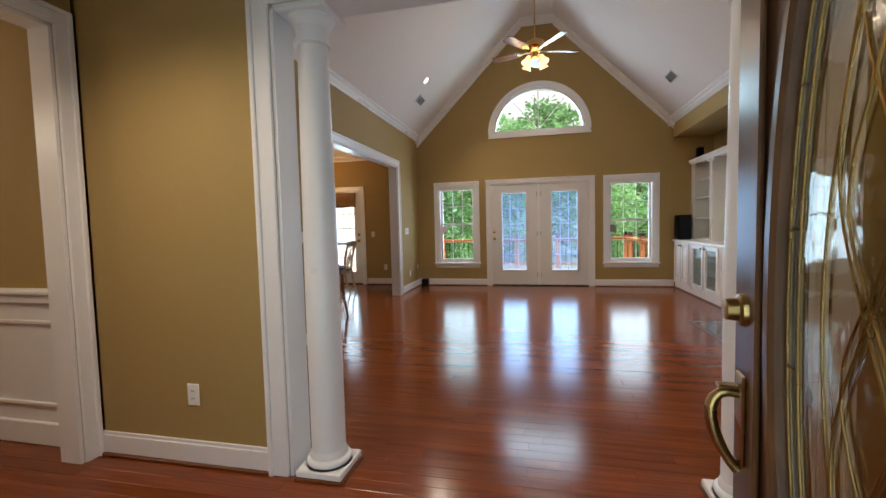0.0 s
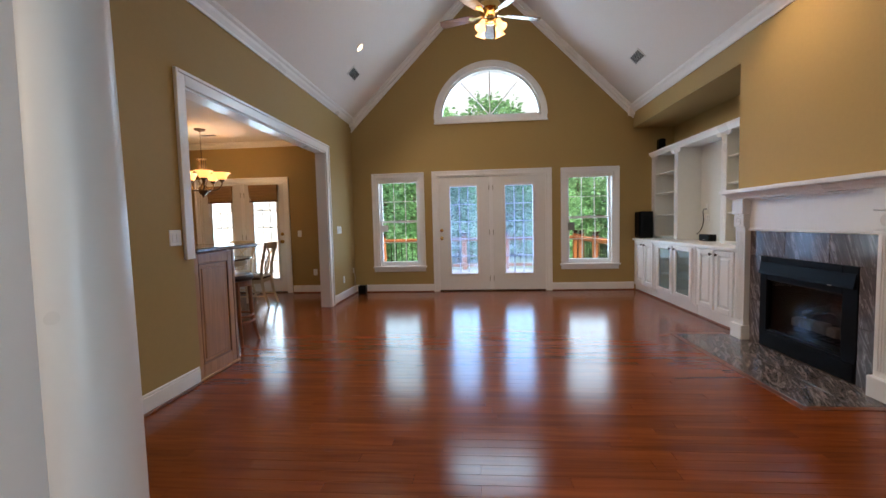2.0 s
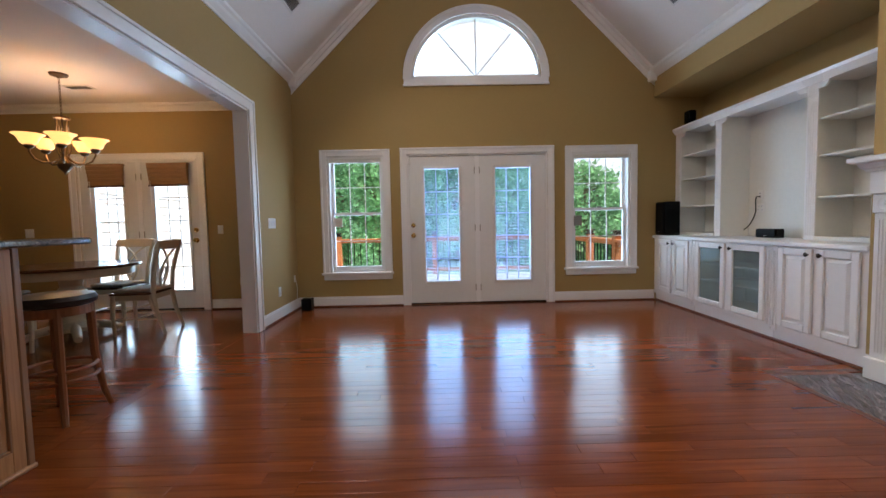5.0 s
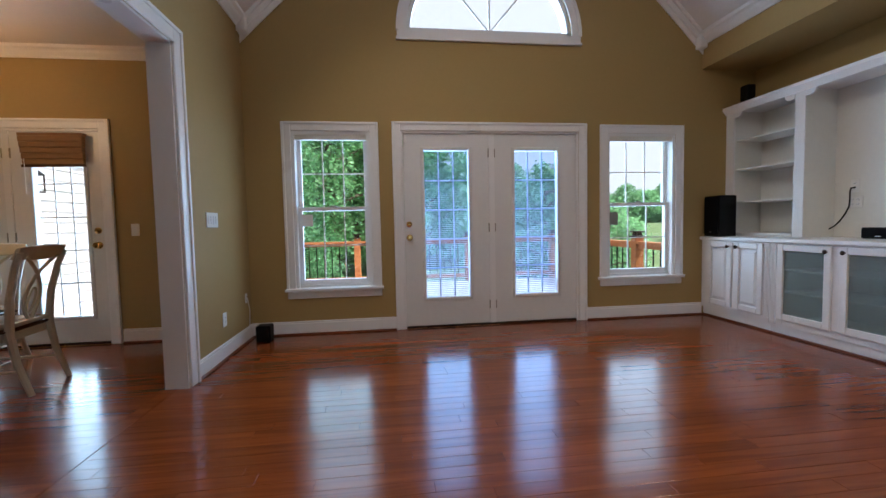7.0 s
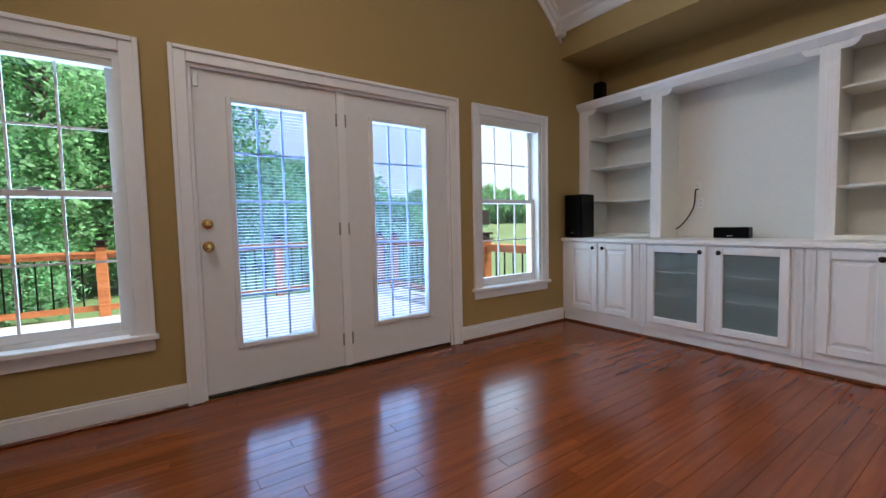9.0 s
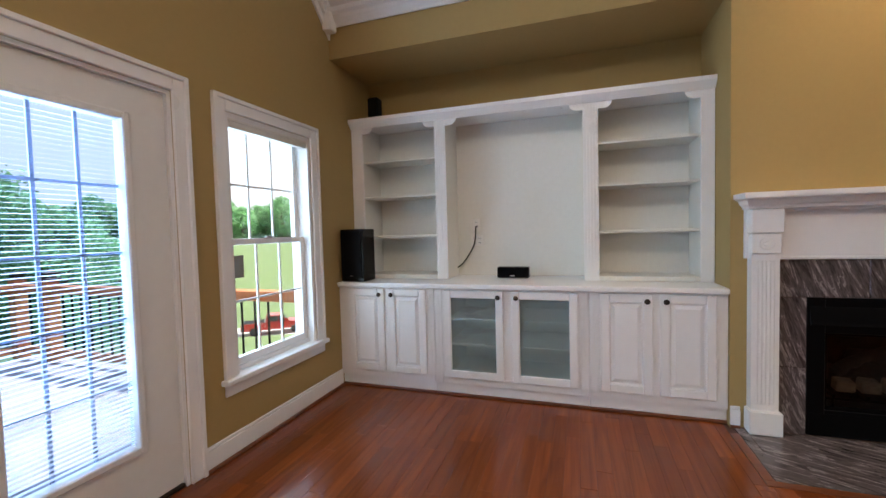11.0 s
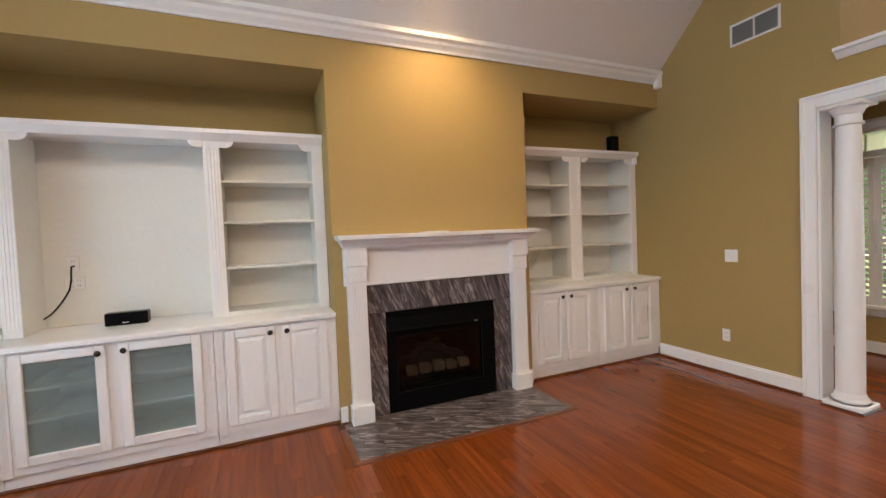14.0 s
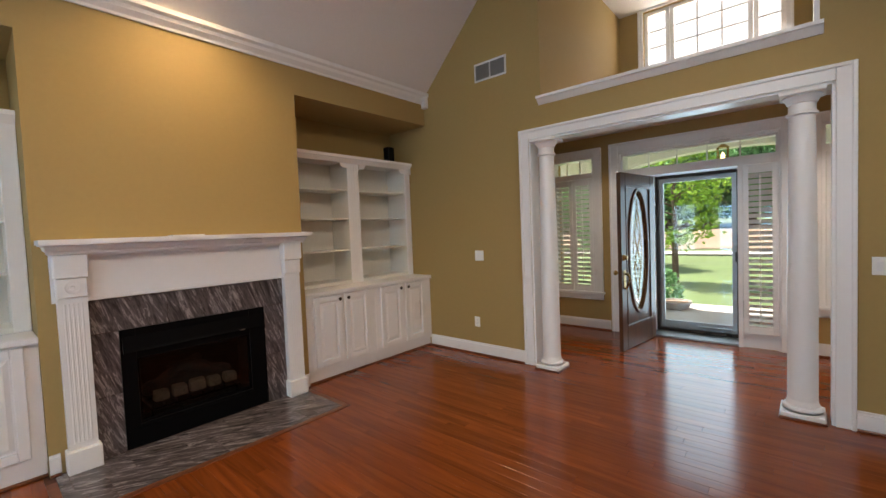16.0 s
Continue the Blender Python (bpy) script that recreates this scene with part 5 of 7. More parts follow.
for o in fd.children_recursive:
    o.data.transform(Matrix.Translation((0, TK, 0)) @ Matrix.Diagonal((1, -1, 1, 1)))
    o.data.flip_normals()
fd.matrix_basis = pose(DX1 - 0.01, YD + 0.01, 0, 0, 0, 82.5)

# entry windows with shutters
for nm, o in (("window_4", EW_R), ("window_5", EW_L)):
    x0, x1, z0, z1 = o
    w = thing(nm, ((x0 + x1) / 2, YD, z0), "white entry window with plantation shutters below a transom", "window", kind="structure")
    part("casing", casing_x(x0, x1, z1, YD, 1, 0.10, z0=z0), WHITE, w)
    part("window_sill", soft(B((x0 - 0.12, x1 + 0.12, YD - 0.1, YD + 0.05, z0 - 0.03, z0 + 0.004), (x0 - 0.1, x1 + 0.1, YD, YD + 0.018, z0 - 0.11, z0 - 0.03)), 0.005), WHITE, w)
    part("window_frame", B((x0, x0 + 0.03, YD - 0.2, YD, z0, z1), (x1 - 0.03, x1, YD - 0.2, YD, z0, z1), (x0 + 0.03, x1 - 0.03, YD - 0.2, YD, z1 - 0.03, z1), (x0 + 0.03, x1 - 0.03, YD - 0.19, YD + 0.005, 2.09, 2.16)), WHITE, w)
    part("muntin", grid_bars(x0 + 0.03, x1 - 0.03, 2.16, z1 - 0.03, YD - 0.08, 3, 1), WHITE, w)
    glass_part(B((x0 + 0.03, x1 - 0.03, YD - 0.12, YD - 0.116, z0 + 0.02, z1 - 0.03)), w)
    mid = (x0 + x1) / 2
    shutter(w, x0 + 0.032, mid - 0.002, YD - 0.03, z0 + 0.004, 2.085)
    shutter(w, mid + 0.002, x1 - 0.032, YD - 0.03, z0 + 0.004, 2.085)
# high windows in the well
hw6 = thing("window_6", ((CW[0] + CW[1]) / 2, YW, CW[2]), "white high window of three lights with thin bars", "window", kind="structure")
part("casing", casing_x(CW[0], CW[1], CW[3], YW, 1, 0.06, z0=CW[2]), WHITE, hw6)
part("window_sill", soft(B((CW[0] - 0.08, CW[1] + 0.08, YW - 0.1, YW + 0.05, CW[2] - 0.07, CW[2] + 0.004)), 0.005), WHITE, hw6)
for x0, x1, cols in ((CW[0], -0.69, 1), (-0.69, 0.21, 3), (0.21, CW[1], 1)):
    s = part("sash", frame_bars(x0 + 0.002, x1 - 0.002, CW[2], CW[3], YW - 0.1, YW - 0.05, 0.05), WHITE, hw6)
    part("muntin", grid_bars(x0 + 0.05, x1 - 0.05, CW[2] + 0.05, CW[3] - 0.05, YW - 0.08, cols, 3, 0.02), WHITE, s)
    glass_part(B((x0 + 0.05, x1 - 0.05, YW - 0.074, YW - 0.07, CW[2] + 0.04, CW[3] - 0.04)), s)


# ---- small wall fittings ----
def plate(x, y, z, axis, out, w=0.075, h=0.118, kind="switch", gangs=1):
    """A wall plate on a wall along x or y; out: the side that it faces."""
    p = thing("light_switch" if kind == "switch" else "outlet", (x, y, z), "white plastic rocker switch plate on the tan wall" if kind == "switch" else "white plastic duplex outlet plate low on the wall", kind)

    def bx(u0, u1, v0, v1, d0, d1):
        return (x + u0, x + u1, y + d0 * out, y + d1 * out, z + v0, z + v1) if axis == "x" else (x + d0 * out, x + d1 * out, y + u0, y + u1, z + v0, z + v1)
    part("cover_plate", soft(B(bx(-w / 2, w / 2, -h / 2, h / 2, 0.0005, 0.007)), 0.003), PLATE, p)
    for g in range(gangs):
        c = (g - (gangs - 1) / 2) * 0.046
        if kind == "switch":
            part("rocker", soft(B(bx(c - 0.016, c + 0.016, -0.032, 0.032, 0.0072, 0.011)), 0.002), VINYL, p)
        else:
            for v in (-0.02, 0.02):
                s = part("socket", soft(B(bx(c - 0.016, c + 0.016, v - 0.014, v + 0.014, 0.0072, 0.0095)), 0.002), VINYL, p)
                part("slot", B(bx(c - 0.009, c - 0.006, v - 0.005, v + 0.005, 0.0094, 0.0098), bx(c + 0.005, c + 0.008, v - 0.005, v + 0.005, 0.0094, 0.0098)), BLACK, s)
    return p


plate(XL, 3.93, 1.17, "y", 1, 0.12, 0.118, "switch", 2)
plate(XL, 7.60, 1.16, "y", 1, 0.21, 0.118, "switch", 4)
plate(XL, 7.75, 0.33, "y", 1, kind="outlet")
plate(XL, 3.484, 0.375, "y", 1, kind="outlet")
plate(1.66, YF, 1.15, "x", 1, 0.12, 0.118, "switch", 2)
plate(1.72, YF, 0.38, "x", 1, kind="outlet")
plate(-1.53, YF, 1.11, "x", 1, 0.12, 0.118, "switch", 2)
plate(-1.86, YE, 0.39, "x", -1, kind="outlet")
plate(EXR, 0.45, 1.10, "y", -1, 0.12, 0.118, "switch", 2)
plate(-3.52, 8.46, 1.10, "x", -1, 0.075, 0.118, "switch", 1)
plate(-3.25, 8.46, 0.38, "x", -1, kind="outlet")
plate(-6.1, 8.46, 1.10, "x", -1, 0.12, 0.118, "switch", 2)
plate(NICHE_B - 0.018, 7.355, 1.36, "y", -1, kind="outlet")
plate(NICHE_B - 0.018, 7.35, 1.215, "y", -1, 0.12, 0.10, "outlet", 2)
ch = thing("door_chime", (1.45, YE, 2.1), "small white chime box on the entry wall", "chime")
part("box", soft(B((1.62, 1.74, YE - 0.04, YE - 0.001, 2.02, 2.16)), 0.006), PLATE, ch)


def vent(name, m, w, h, label, n, material, double=False):
    """A louvred register in its own plane (x across, y up, z out), set at m."""
    v = thing(name, (0, 0, 0), label, "air vent")
    part("backing", B((-w / 2 + 0.01, w / 2 - 0.01, -h / 2 + 0.01, h / 2 - 0.01, 0.0005, 0.002)), BLACK if not double else GREYV, v)
    part("frame", soft(B((-w / 2, -w / 2 + 0.02, -h / 2, h / 2, 0, 0.01), (w / 2 - 0.02, w / 2, -h / 2, h / 2, 0, 0.01), (-w / 2 + 0.02, w / 2 - 0.02, -h / 2, -h / 2 + 0.02, 0, 0.01), (-w / 2 + 0.02, w / 2 - 0.02, h / 2 - 0.02, h / 2, 0, 0.01), *([(-0.008, 0.008, -h / 2 + 0.02, h / 2 - 0.02, 0, 0.01)] if double else [])), 0.002), material, v)
    for i in range(n):
        c = -h / 2 + 0.02 + (h - 0.04) * (i + 0.5) / n
        part("slat", prism(bmesh.new(), [(-w / 2 + 0.02, c - 0.006, 0.002), (-w / 2 + 0.02, c - 0.004, 0.0015), (-w / 2 + 0.02, c + 0.006, 0.0085), (-w / 2 + 0.02, c + 0.004, 0.009)], (w - 0.04, 0, 0)), GREYV, v)
    v.matrix_basis = m
    return v


vent("air_vent", pose(-2.04, 7.245, SPRING + 0.44 - 0.0007, 0, 0, 0) @ Matrix.Rotation(radians(135), 4, "Y") @ Matrix.Rotation(radians(90), 4, "Z"), 0.34, 0.16, "white louvred ceiling register on the sloped ceiling", 7, VENTW)
vent("air_vent", pose(2.035, 7.21, SPRING + 0.445 - 0.0007, 0, 0, 0) @ Matrix.Rotation(radians(-135), 4, "Y") @ Matrix.Rotation(radians(90), 4, "Z"), 0.34, 0.16, "white louvred ceiling register on the sloped ceiling", 7, VENTW)
vent("return_vent", pose(1.43, YF + 0.001, 3.18, -90, 0, 0), 0.41, 0.20, "white double return grille high on the wall", 14, VENTW, True)
vent("air_vent", pose(-4.71, 7.75, KZ, 180, 0, 0), 0.3, 0.15, "white register in the breakfast room ceiling", 6, VENTW)


# ---- lamps ----
def can_light(x, y, side):
    z = SPRING + 2.48 - abs(x)
    m = Matrix.Translation((x, y, z)) @ Matrix.Rotation(radians(135 if side < 0 else -135), 4, "Y")
    c = thing("recessed_light", (0, 0, 0), "glowing recessed ceiling light with a white ring", "ceiling light", "recessed lights")
    part("ring", lathe(bmesh.new(), [(0.048, 0.002), (0.07, 0.002), (0.072, 0.006), (0.06, 0.012), (0.048, 0.008), (0.048, 0.002)], 28, cap=False), WHITE, c, smooth=True)
    part("lens", lathe(bmesh.new(), [(0.048, 0.0015), (0.046, 0.006), (0, 0.007)], 24), CANG, c, "warm glowing lens", smooth=True)
    c.matrix_basis = m
    return c


# the middle fitting is invented to go with the added can lamp
for x, y in ((-1.83, 6.86), (-1.83, 3.6), (2.0, 4.66)):
    can_light(x, y, x)

# ceiling fan
FX, FY, FZ = -0.04, 6.27, 3.74
fan = thing("ceiling_fan", (FX, FY, RIDGE), "brass ceiling fan with five blades and four lit glass shades", "ceiling fan")
part("canopy", lathe(bmesh.new(), [(0.02, -0.10), (0.05, -0.06), (0.07, -0.02), (0.072, 0.0)], 24, (FX, FY, RIDGE)), BRASS, fan, smooth=True)
part("downrod", tube(bmesh.new(), [(FX, FY, RIDGE - 0.09), (FX, FY, FZ + 0.16)], 0.012, 10), BRASS, fan)
part("motor", lathe(bmesh.new(), [(0.03, 0.18), (0.06, 0.165), (0.125, 0.13), (0.14, 0.10), (0.14, 0.05), (0.12, 0.03), (0.10, 0.0), (0.05, -0.02), (0.05, -0.06), (0.06, -0.07), (0.055, -0.10), (0.02, -0.11)], 32, (FX, FY, FZ)), BRASS, fan, smooth=True)
for k in range(5):
    a = radians(90 + 72 * k)
    m = Matrix.Translation((FX, FY, FZ + 0.0)) @ Matrix.Rotation(a, 4, "Z")
    bm = bmesh.new()
    out = [(0.20, -0.05), (0.24, -0.058), (0.60, -0.07), (0.64, -0.06), (0.655, 0.0), (0.64, 0.06), (0.60, 0.07), (0.24, 0.058), (0.20, 0.05)]
    prism(bm, [(x, y, 0) for x, y in out], (0, 0, 0.008))
    bmesh.ops.transform(bm, matrix=m @ Matrix.Rotation(radians(12), 4, "X"), verts=bm.verts)
    bl = part("blade", bm, FANW, fan)
    bm = bmesh.new()
    prism(bm, [(0.09, -0.02, -0.004), (0.17, -0.012, -0.004), (0.25, -0.04, -0.004), (0.28, 0, -0.004), (0.25, 0.04, -0.004), (0.17, 0.012, -0.004), (0.09, 0.02, -0.004)], (0, 0, 0.004))
    bmesh.ops.transform(bm, matrix=m @ Matrix.Rotation(radians(12), 4, "X"), verts=bm.verts)
    part("blade_iron", bm, BRASS, bl, "brass blade bracket")
for k in range(4):
    a = radians(45 + 90 * k)
    c, s = math.cos(a), math.sin(a)
    arm = part("lamp_arm", tube(bmesh.new(), [(FX + 0.04 * c, FY + 0.04 * s, FZ - 0.08), (FX + 0.09 * c, FY + 0.09 * s, FZ - 0.07), (FX + 0.12 * c, FY + 0.12 * s, FZ - 0.10)], 0.009, 8), BRASS, fan)
    m = Matrix.Translation((FX + 0.12 * c, FY + 0.12 * s, FZ - 0.095)) @ Matrix.Rotation(a, 4, "Z") @ Matrix.Rotation(radians(-28), 4, "Y")
    part("glass_shade", lathe(bmesh.new(), [(0.02, 0.0), (0.03, -0.02), (0.035, -0.06), (0.05, -0.10), (0.068, -0.125), (0.066, -0.126), (0.047, -0.10), (0.032, -0.06), (0.02, -0.01)], 20, m=m, cap=False), FANG, arm, "glowing frosted tulip shade", smooth=True)

# chandelier over the breakfast table
HX, HY, HZ = -4.57, 7.33, 2.0
cd = thing("chandelier", (HX, HY, KZ), "bronze chandelier with five amber glass bowls", "chandelier")
part("canopy", lathe(bmesh.new(), [(0.012, -0.045), (0.03, -0.035), (0.075, -0.02), (0.085, 0.0)], 24, (HX, HY, KZ - 0.001)), BRONZE, cd, smooth=True)
bm = bmesh.new()
for i in range(11):
    z = KZ - 0.045 - 0.036 * i
    pts = [(HX + (0.009 * math.cos(t) if i % 2 else 0), HY + (0 if i % 2 else 0.009 * math.cos(t)), z - 0.022 + 0.024 * math.sin(t)) for t in [2 * math.pi * k / 10 for k in range(10)]]
    tube(bm, pts, 0.0028, 5, closed=True)
part("chain", bm, BRONZE, cd)
part("top_ring", lathe(bmesh.new(), [(0.0, 0.375), (0.012, 0.37), (0.02, 0.35), (0.07, 0.345), (0.075, 0.335), (0.07, 0.325), (0.0, 0.325)], 24, (HX, HY, HZ)), BRONZE, cd, "pale bronze ring", smooth=True)
for k in range(5):
    a = radians(20 + 72 * k)
    c, s_ = math.cos(a), math.sin(a)
    part("rod", tube(bmesh.new(), [(HX + r * c, HY + r * s_, HZ + z) for r, z in ((0.055, 0.326), (0.05, 0.24), (0.058, 0.14), (0.075, 0.06), (0.06, -0.02), (0.03, -0.10))], 0.005, 6), BRONZE, cd, smooth=True)
part("stem", lathe(bmesh.new(), [(0.008, 0.326), (0.008, 0.05), (0.012, -0.04), (0.03, -0.08), (0.034, -0.11), (0.06, -0.14), (0.068, -0.17), (0.055, -0.205), (0.025, -0.235), (0.012, -0.25), (0.016, -0.26), (0, -0.272)], 24, (HX, HY, HZ)), BRONZE, cd, smooth=True)
for k in range(5):
    a = radians(20 + 72 * k)
    c, s_ = math.cos(a), math.sin(a)
    R = 0.275
    pts = [(HX + r * c, HY + r * s_, HZ + z) for r, z in ((0.03, -0.08), (0.06, -0.12), (0.11, -0.15), (0.18, -0.155), (0.24, -0.125), (R, -0.06), (R, 0.0))]
    arm = part("arm", tube(bmesh.new(), pts, 0.010, 8), BRONZE, cd, smooth=True)
    part("cup", lathe(bmesh.new(), [(0.014, -0.03), (0.03, -0.02), (0.045, 0.0), (0.04, 0.014)], 16, (HX + R * c, HY + R * s_, HZ)), BRONZE, arm, smooth=True)
    part("glass_bowl", lathe(bmesh.new(), [(0.03, 0.012), (0.055, 0.018), (0.072, 0.035), (0.082, 0.065), (0.10, 0.095), (0.135, 0.12), (0.131, 0.122), (0.095, 0.098), (0.077, 0.067), (0.066, 0.038), (0.025, 0.02)], 24, (HX + R * c, HY + R * s_, HZ), cap=False), LAMPG, arm, "glowing amber glass bowl", smooth=True)

copy_thing(fan, pose(FX, 4.1, RIDGE, 0, 0, 32))

# ---- kitchen bar and furniture ----
bar = thing("kitchen_bar", (-3.0, 4.38, 0), "oak panelled breakfast bar with a granite top", "kitchen bar")
part("body", B((-5.2, XL - 0.035, 4.14, 4.62, 0.0, 1.04)), OAK, bar)
ep = part("end_panel", soft(B((XL - 0.034, XL - 0.012, 4.125, 4.185, 0.02, 1.035), (XL - 0.034, XL - 0.012, 4.58, 4.64, 0.02, 1.035), (XL - 0.034, XL - 0.012, 4.185, 4.58, 0.95, 1.035), (XL - 0.034, XL - 0.012, 4.185, 4.58, 0.02, 0.12)), 0.003), OAK, bar)
part("raised_field", soft(B((XL - 0.03, XL - 0.02, 4.195, 4.57, 0.13, 0.94), (XL - 0.025, XL - 0.014, 4.225, 4.54, 0.16, 0.91)), 0.006), OAK, ep)
part("panel_bead", soft(B((XL - 0.03, XL - 0.010, 4.185, 4.196, 0.12, 0.95), (XL - 0.03, XL - 0.010, 4.569, 4.58, 0.12, 0.95), (XL - 0.03, XL - 0.010, 4.196, 4.569, 0.12, 0.131), (XL - 0.03, XL - 0.010, 4.196, 4.569, 0.939, 0.95)), 0.002), OAKD, ep, "darker oak bead")
part("corner_post", soft(B((XL - 0.04, XL - 0.008, 4.641, 4.675, 0.0, 1.04)), 0.004), OAKD, bar)
part("shoe_moulding", soft(B((XL - 0.034, XL + 0.005, 4.12, 4.675, 0.0, 0.02)), 0.005), OAK, bar)
pts = [(-5.3, 4.03), (XL + 0.03, 4.03), (XL + 0.03, 4.95)] + [(XL - 0.07 + 0.10 * math.cos(a), 5.0 + 0.10 * math.sin(a)) for a in [math.pi / 2 * i / 8 for i in range(9)]] + [(-5.3, 5.1)]
pts = [(-5.3, 4.03), (XL - 0.001, 4.125), (XL + 0.03, 4.125), (XL + 0.03, 4.95)] + pts[3:]
part("granite_top", soft(prism(bmesh.new(), [(x, y, 1.042) for x, y in pts], (0, 0, 0.034)), 0.008), GRANITE, bar, "mottled brown granite top")


def stool():
    s = thing("bar_stool", (0, 0, 0), "cherry wood bar stool with a black round seat", "bar stool")
    part("seat", lathe(bmesh.new(), [(0.0, 0.675), (0.18, 0.675), (0.20, 0.685), (0.205, 0.71), (0.19, 0.735), (0.12, 0.748), (0, 0.75)], 32), BLACKL, s, "black padded leather seat", smooth=True)
    part("apron", lathe(bmesh.new(), [(0.165, 0.62), (0.18, 0.62), (0.18, 0.674), (0.165, 0.674), (0.165, 0.62)], 32, cap=False), STOOLW, s)
    for k in range(4):
        a = radians(45 + 90 * k)
        c, q = math.cos(a), math.sin(a)
        part("leg", tube(bmesh.new(), [(0.16 * c, 0.16 * q, 0.67), (0.17 * c, 0.17 * q, 0.35), (0.20 * c, 0.20 * q, 0.12), (0.235 * c, 0.235 * q, 0.0)], [0.024, 0.022, 0.019, 0.016], 8), STOOLW, s, smooth=True)
    for z, r in ((0.24, 0.185), (0.30, 0.18)):
        part("foot_ring", tube(bmesh.new(), [(r * math.cos(t), r * math.sin(t), z) for t in [2 * math.pi * k / 24 for k in range(24)]], 0.011, 8, closed=True), STOOLW, s, smooth=True)
    return s


st = stool()
st.matrix_basis = pose(-2.85, 5.22, 0)
tagged(st, group="bar stools")
copy_thing(st, pose(-3.55, 5.22, 0, 0, 0, 20))


def dining_chair():
    """Faces +y; its back stands at y = -0.22."""
    c = thing("dining_chair", (0, 0, 0), "cream painted dining chair with a scrolled back and dark seat", "chair", "chairs round the table")
    part("seat", soft(B((-0.22, 0.22, -0.21, 0.22, 0.43, 0.455)), 0.01), TABLEW, c, "dark wood seat")
    part("cushion", soft(B((-0.20, 0.20, -0.17, 0.20, 0.456, 0.49)), 0.015), CUSH, c, "tan tufted seat pad")
    part("apron", soft(B((-0.20, 0.20, -0.19, -0.17, 0.37, 0.43), (-0.20, 0.20, 0.18, 0.20, 0.37, 0.43), (-0.20, -0.18, -0.17, 0.18, 0.37, 0.43), (0.18, 0.20, -0.17, 0.18, 0.37, 0.43)), 0.004), CHAIRP, c)
    for s in (-1, 1):
        part("front_leg", tube(bmesh.new(), [(s * 0.19, 0.19, 0.43), (s * 0.195, 0.20, 0.25), (s * 0.19, 0.195, 0.0)], [0.026, 0.021, 0.016], 8), CHAIRP, c, smooth=True)
        part("back_post", tube(bmesh.new(), [(s * 0.20, -0.30, 0.0), (s * 0.195, -0.23, 0.22), (s * 0.195, -0.20, 0.43), (s * 0.20, -0.22, 0.65), (s * 0.215, -0.27, 0.86), (s * 0.225, -0.31, 0.96)], [0.018, 0.022, 0.026, 0.024, 0.022, 0.02], 8), CHAIRP, c, smooth=True)
        part("side_stretcher", tube(bmesh.new(), [(s * 0.192, 0.19, 0.17), (s * 0.195, -0.24, 0.17)], 0.011, 8), CHAIRP, c)
    part("cross_stretcher", tube(bmesh.new(), [(-0.19, -0.02, 0.17), (0.19, -0.02, 0.17)], 0.011, 8), CHAIRP, c)
    bm = bmesh.new()
    n = 10
    prev = None
    for i in range(n + 1):
        x = -0.235 + 0.47 * i / n
        b = 0.022 * (1 - (2 * i / n - 1) ** 2)
        quad = [bm.verts.new(p) for p in ((x, -0.325 - b, 0.995 + 0.4 * b), (x, -0.295 - b, 0.995 + 0.4 * b), (x, -0.255 - b, 0.885 - 0.6 * b + 0.03), (x, -0.285 - b, 0.885 - 0.6 * b + 0.03))]
        if prev:
            for k in range(4):
                bm.faces.new((prev[k], prev[(k + 1) % 4], quad[(k + 1) % 4], quad[k]))
        else:
            bm.faces.new(quad[::-1])
        prev = quad
    bm.faces.new(prev)
    part("crest_rail", soft(bm, 0.006, angle=50), CHAIRP, c, smooth=True)

    def yb(z):
        return -0.20 - 0.11 * max(0, (z - 0.5) / 0.46) ** 1.3
    for s in (-1, 1):
        pts = []
        for i in range(15):
            t = i / 14
            z = 0.47 + 0.46 * t
            x = s * (0.075 * math.sin(math.pi * min(1, t / 0.72)) if t < 0.72 else -0.16 * ((t - 0.72) / 0.28) ** 1.2)
            pts.append((x, yb(z), z))
        part("splat_scroll", tube(bmesh.new(), pts, 0.012, 8), CHAIRP, c, smooth=True)
    part("splat_ring", tube(bmesh.new(), [(0.035 * math.cos(t), yb(0.6) - 0.012 * math.sin(t) * 2, 0.62 + 0.085 * math.sin(t)) for t in [2 * math.pi * k / 20 for k in range(20)]], 0.008, 6, closed=True), CHAIRP, c, smooth=True)
    part("lower_rail", soft(B((-0.195, 0.195, -0.215, -0.19, 0.462, 0.49)), 0.005), CHAIRP, c)
    return c


TX, TY = -4.42, 7.12
dc = dining_chair()
dc.matrix_basis = pose(-3.80, 7.30, 0, 0, 0, 97)
copy_thing(dc, pose(-4.42, 7.78, 0, 0, 0, 178))
copy_thing(dc, pose(-5.15, 7.05, 0, 0, 0, -88))
copy_thing(dc, pose(-4.5, 6.35, 0, 0, 0, 4))
tb = thing("dining_table", (TX, TY, 0), "round pedestal table with a dark top and cream base", "table")
part("tabletop", soft(lathe(bmesh.new(), [(0.0, 0.735), (0.60, 0.735), (0.62, 0.745), (0.62, 0.765), (0, 0.765)], 48, (TX, TY, 0)), 0.004, angle=60), TABLEW, tb, "dark brown round wood top", smooth=True)
part("apron", lathe(bmesh.new(), [(0.50, 0.65), (0.55, 0.65), (0.55, 0.734), (0.50, 0.734), (0.50, 0.65)], 48, (TX, TY, 0), cap=False), CHAIRP, tb, smooth=True)
part("pedestal", lathe(bmesh.new(), [(0.20, 0.08), (0.21, 0.12), (0.12, 0.17), (0.10, 0.25), (0.14, 0.38), (0.15, 0.46), (0.09, 0.54), (0.10, 0.62), (0.24, 0.649)], 32, (TX, TY, 0)), CHAIRP, tb, smooth=True)
